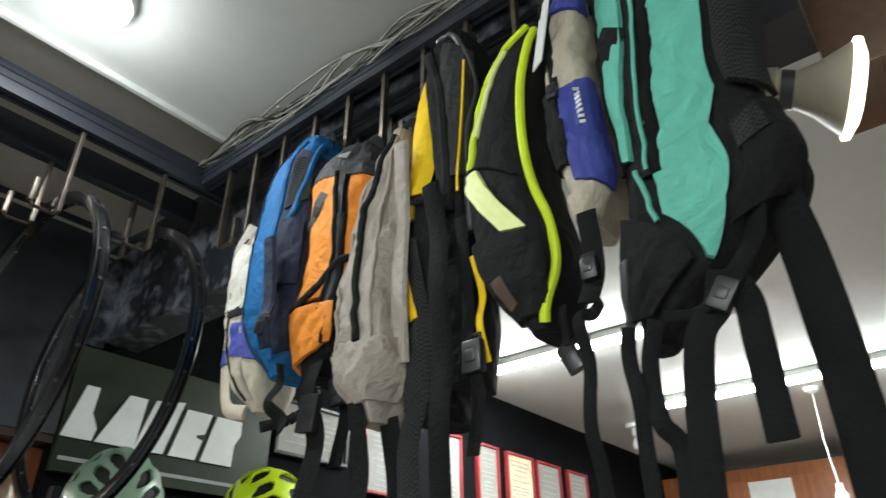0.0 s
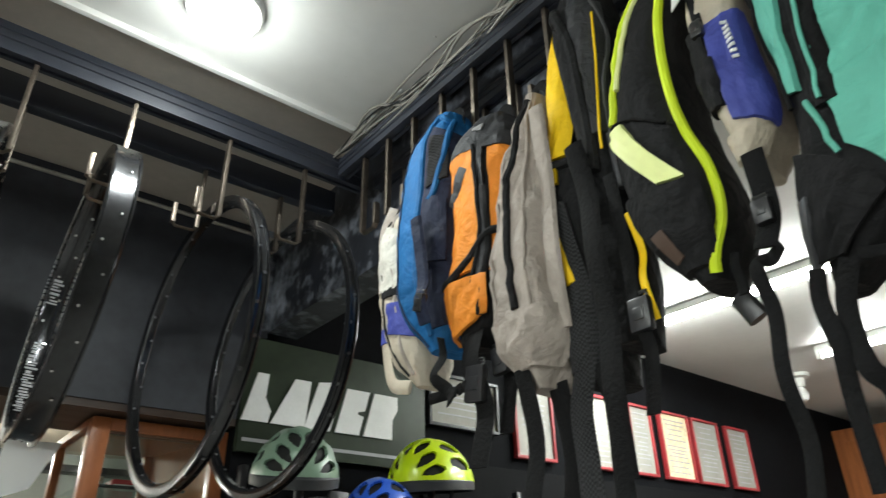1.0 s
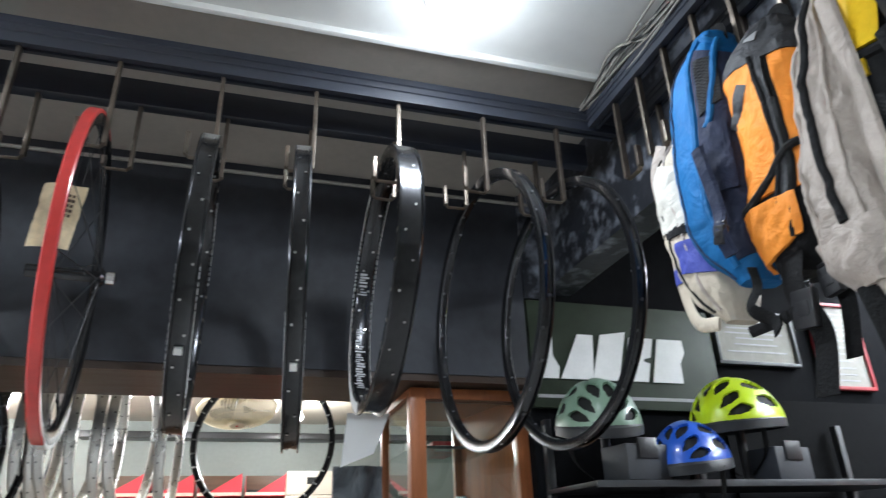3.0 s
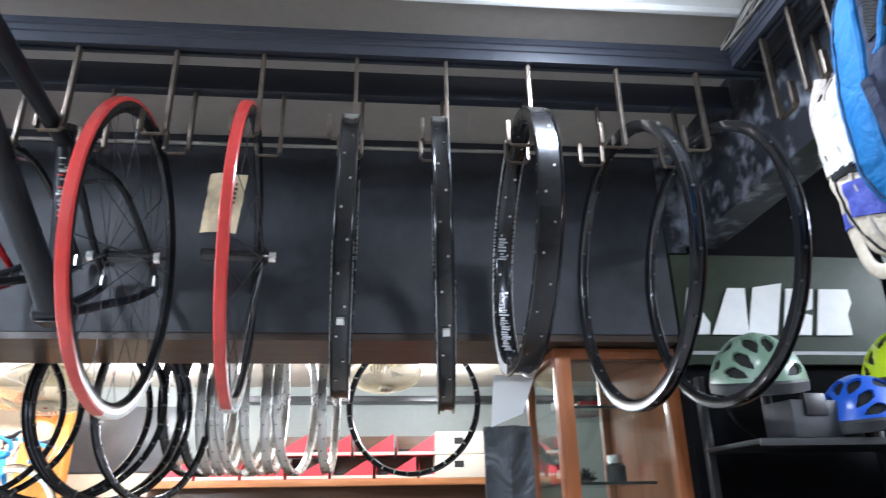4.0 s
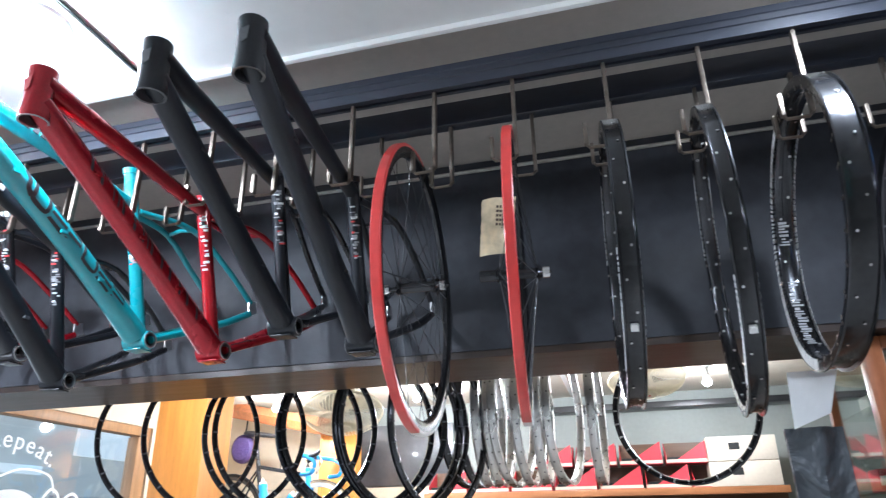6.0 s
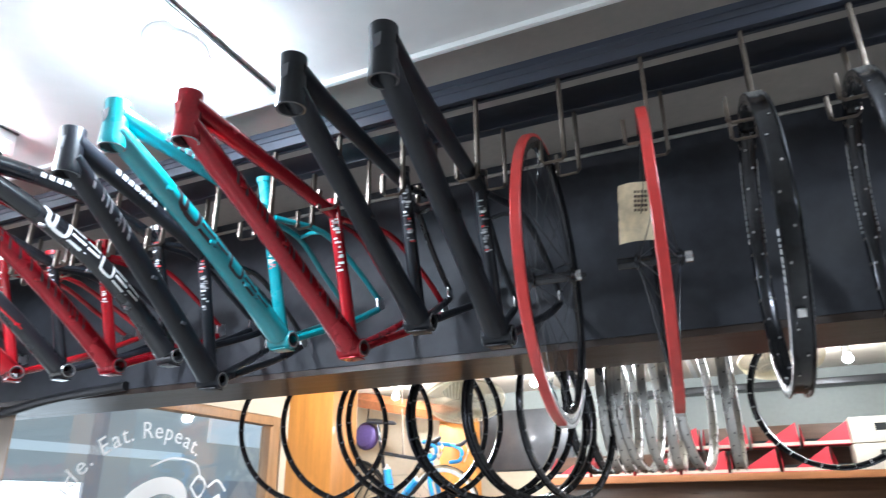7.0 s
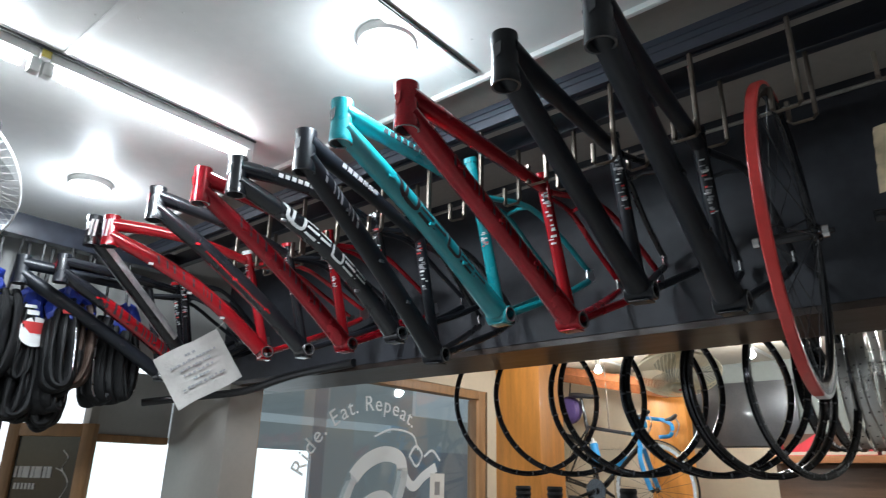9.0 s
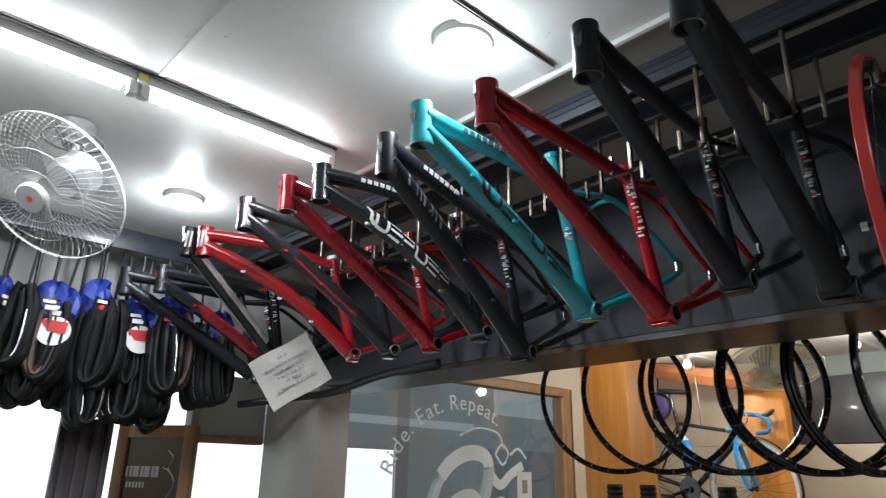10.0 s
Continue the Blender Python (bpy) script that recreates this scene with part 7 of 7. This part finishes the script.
# glowing boxes in darker and paler grey give the far facade its daylit tones
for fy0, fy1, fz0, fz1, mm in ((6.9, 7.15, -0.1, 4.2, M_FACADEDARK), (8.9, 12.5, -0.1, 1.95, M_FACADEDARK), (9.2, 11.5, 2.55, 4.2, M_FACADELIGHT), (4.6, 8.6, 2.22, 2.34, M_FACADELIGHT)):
    solid("backdrop_front", Geo().box(-8.86, -8.79, fy0, fy1, fz0, fz1), mm, "glowing boxes for daylit parts of the building across the street", "backdrop")
# street entrance: glazed side light, open door leaf and folded gate
t = thing("entrance_side_light", "wood-framed glazed side light of the shop entrance", "window", pose(-3.98, 0, 0), kind="structure")
part("frame_head", Geo().box(-0.04, 0.04, 1.62, 1.99, 1.625, 1.66, 0.004), M_FRAMEWOOD, t)
part("frame_post", Geo().box(-0.04, 0.04, 1.58, 1.62, 0, 1.83, 0.004), M_COLUMN, t)
p = part("pane", Geo().box(-0.004, 0.004, 1.62, 1.99, 0.2, 1.625), M_GLASS, t)
p.visible_shadow = False
part("upper_panel", Geo().box(-0.03, 0.03, 1.62, 1.99, 1.66, 1.97), M_GREYWALL, t)
door = thing("door_1", "open wood-framed glass door with white lettering bars", "door", pose(-3.86, 1.585, 0, 0, 0, -55), kind="structure")
part("stile", Geo().box(-0.02, 0.02, -0.06, 0.0, 0, 1.7, 0.004), M_FRAMEWOOD, door)
part("stile", Geo().box(-0.02, 0.02, -0.43, -0.37, 0, 1.7, 0.004), M_FRAMEWOOD, door)
part("top_rail", Geo().box(-0.02, 0.02, -0.37, -0.06, 1.64, 1.7, 0.004), M_FRAMEWOOD, door)
p = part("pane", Geo().box(-0.004, 0.004, -0.37, -0.06, 0.2, 1.64), M_DARKGLASS, door, "dark filmed glass")
g = Geo()
for k in range(9):
    g.box(0.005, 0.0065, -0.36 + k * 0.02, -0.348 + k * 0.02 + 0.004 * (k % 3), 1.455, 1.505)
for k in range(6):
    g.box(0.005, 0.0065, -0.35 + k * 0.018, -0.339 + k * 0.018, 1.405, 1.432)
for pts in ([(-0.14, 1.58), (-0.11, 1.545), (-0.13, 1.5), (-0.1, 1.46)], [(-0.16, 1.5), (-0.12, 1.48), (-0.09, 1.43), (-0.12, 1.36)]):
    c = curve_pts([(0.0058, a, b) for a, b in pts], 6)
    g.sweep(c, [(0.0008, 0.003)] * len(c), 6, True, (0, 0.3, 1))
part("lettering", g, M_WHITEINK, door, "white lettering bars")
gate = thing("folding_gate", "folded dark steel gate beside the entrance", "gate", pose(-3.72, 1.035, 0))
for k in range(8):
    part("slat", Geo().box(-0.03 + 0.012 * (k % 2), 0.0 + 0.012 * (k % 2), -0.1 + k * 0.026, -0.0735 + k * 0.026, 0, 1.69, 0.004), M_GATE, gate)
solid("trim_beam_cable", Geo().sweep(curve_pts([(-2.6, 2.03, 1.935), (-3.0, 2.02, 1.91), (-3.3, 1.99, 1.86), (-3.55, 1.9, 1.84), (-3.7, 1.7, 1.80)], 6), 0.018, 10), M_PLASTIC, "thick black cable sagging along the beam", "cable")

# folded tyres hung on the far rail, in two uneven rows
rnd = random.Random(5)


def tyre_fold(x, y, top, length, half, wide, thick, k):
    """One bend of a folded tyre: a band that runs down, round the foot and up again."""
    pts = [(x, y - half * 0.35, top), (x + 0.006 * math.sin(k), y - half * 0.8, top - length * 0.22), (x - 0.008 * math.cos(k), y - half * (1.0 + 0.1 * math.sin(2 * k)), top - length * 0.6), (x, y - half * 0.8, top - length * 0.9),
           (x + 0.008 * math.sin(3 * k), y, top - length), (x, y + half * 0.82, top - length * 0.88), (x + 0.008 * math.cos(k), y + half * (1.0 + 0.1 * math.cos(k)), top - length * 0.58), (x, y + half * 0.75, top - length * 0.2), (x, y + half * 0.3, top)]
    c = curve_pts(pts, 5)
    n = len(c)
    return c, Geo().sweep(c, [(thick * (1 + 0.25 * math.sin(0.7 * i + k)), wide * (0.75 + 0.35 * math.sin(math.pi * i / (n - 1)))) for i in range(n)], 10, True, (1, 0, 0))


for k in range(23):
    low = k >= 13
    ty = 0.40 + k * 0.084 if not low else 0.52 + (k - 13) * 0.083
    lab = "folded black tyre with crumpled blue card wrap on the rail" if not low else "folded black tyre hung low on the rail"
    t = thing("folded_tyre", lab, "tyre", pose(-3.43 + rnd.uniform(-0.03, 0.03) - (0.05 if low else 0), ty + rnd.uniform(-0.015, 0.015), 2.36, rnd.uniform(-6, 6), rnd.uniform(-6, 6), rnd.uniform(-40, 30)), "tyres on the far rail")
    drop = (0.4 + rnd.uniform(-0.03, 0.03)) if low else 0.23 + rnd.uniform(-0.02, 0.03)
    L = (0.27 if low else 0.35) + rnd.uniform(-0.04, 0.03)
    fabric = M_TANWALL if k in (4, 10) else M_RUBBER
    lines = []
    for m, (half, dx, dl) in enumerate(((0.058, 0.0, 1.0), (0.04, 0.03, 0.94), (0.05, -0.032, 0.96), (0.022, 0.004, 0.9), (0.02, 0.036, 0.85))):
        c, g = tyre_fold(dx, rnd.uniform(-0.012, 0.012), -drop - 0.01 * m, L * dl, half, 0.03, 0.0145, k + 1.7 * m)
        lines.append(c)
        part("casing", g, fabric if m != 2 else M_RUBBER, t)
    part("hanger", Geo().sweep([(0, 0, 0), (0, 0, -drop - 0.06)], 0.008 if low else 0.006, 6), M_BLKCABLE, t)
    for c, lo, hi in ((lines[0], 5, 17),) if k % 3 else ((lines[1], 24, 34),):
        path = [q + Vector((0.033, 0, 0)) for q in c[lo:hi]]
        part("edge_strip", Geo().sweep(path, [(0.003, 0.0012)] * len(path), 6, True, (1, 0, 0)), M_ALLOY, t, "pale reflective strip")
    if not low and k % 4 != 3:
        zt = -drop - 0.01 + rnd.uniform(-0.02, 0.02)

        def ring(zz, kk, turn):
            out = []
            for i in range(22):
                a = 2 * math.pi * i / 22
                d = 1 + 0.6 * noise.noise(Vector((math.cos(a) * 1.8 + k, math.sin(a) * 1.8, zz * 30)))
                out.append(Vector((kk * 0.048 * d * math.cos(a), kk * 0.056 * d * math.sin(a) + turn, zz + 0.014 * math.sin(3 * a + k))))
            return out
        card = part("wrap", Geo().rings([ring(zt + 0.055, 0.25, 0.01), ring(zt + 0.04, 0.7, 0.006), ring(zt + 0.015, 0.92, 0), ring(zt - 0.02, 1.0, 0), ring(zt - 0.055, 1.05, -0.004), ring(zt - 0.08, 0.9, -0.004)], True), M_BLUETAG, t, "crumpled blue card wrap", 25)
        part("mark", Geo().box(0.056, 0.062, -0.03, 0.012, zt - 0.04, zt - 0.028), M_WHITEINK, card, "small printed mark")
        part("mark", Geo().box(0.056, 0.062, -0.02, 0.022, zt - 0.066, zt - 0.048), M_WHITEINK if k % 3 else M_REDINK, card, "small printed mark")
    if k in (5, 8):
        cd = part("card", Geo().disc((0.062, 0.02, -drop - 0.42 * L), 0.058, (1, 0.1, 0.1), 24, 0.002), M_PAPER, t, "round white and red card")
        part("mark", Geo().box(0.064, 0.0665, -0.028, 0.062, -drop - 0.44 * L, -drop - 0.3 * L), M_REDINK, cd, "red printed band")

# handwritten price sheet taped to the beam
t = thing("price_sheet", "creased white paper sheet with unreadable printed lines hung on a frame", "paper", pose(-2.846, 1.477, 1.858, 0, 0, 55) @ pose(0, 0, 0, 0, -33, 0))
rows = []
for k in range(15):
    z = -0.105 + 0.21 * k / 14
    top = [Vector((-0.124 + 0.248 * m / 16, -0.006 * noise.noise(Vector((m * 0.25, k * 0.25, 7))) + 0.01 * (m / 16 - 0.5) ** 2, z + 0.003 * math.sin(m * 0.4))) for m in range(17)]
    rows.append(top + [p + Vector((0, 0.0008, 0)) for p in reversed(top)])
part("sheet", Geo().rings(rows, True), M_NOTE, t)
pr = random.Random(12)
for k, wv in enumerate((0.02, 0.085, 0.06, 0.055, 0.03, 0.08)):
    g = Geo()
    x = -wv
    while x < wv:
        w = pr.uniform(0.006, 0.013)
        zz = 0.06 - k * 0.023 + pr.uniform(-0.0015, 0.0015)
        g.box(x, x + w, -0.0085, -0.0075, zz, zz + pr.uniform(0.006, 0.0095))
        x += w + pr.choice((0.002, 0.002, 0.008))
    part("print", g, M_GREYINK, t, "printed line")
part("string", Geo().sweep([(-2.823, 1.512, 2.008), (-2.76, 1.494, 2.014), (-2.685, 1.477, 2.027)], 0.0012, 6), M_CANVAS, t, "thin string to the frame tube").matrix_parent_inverse = t.matrix_world.inverted()
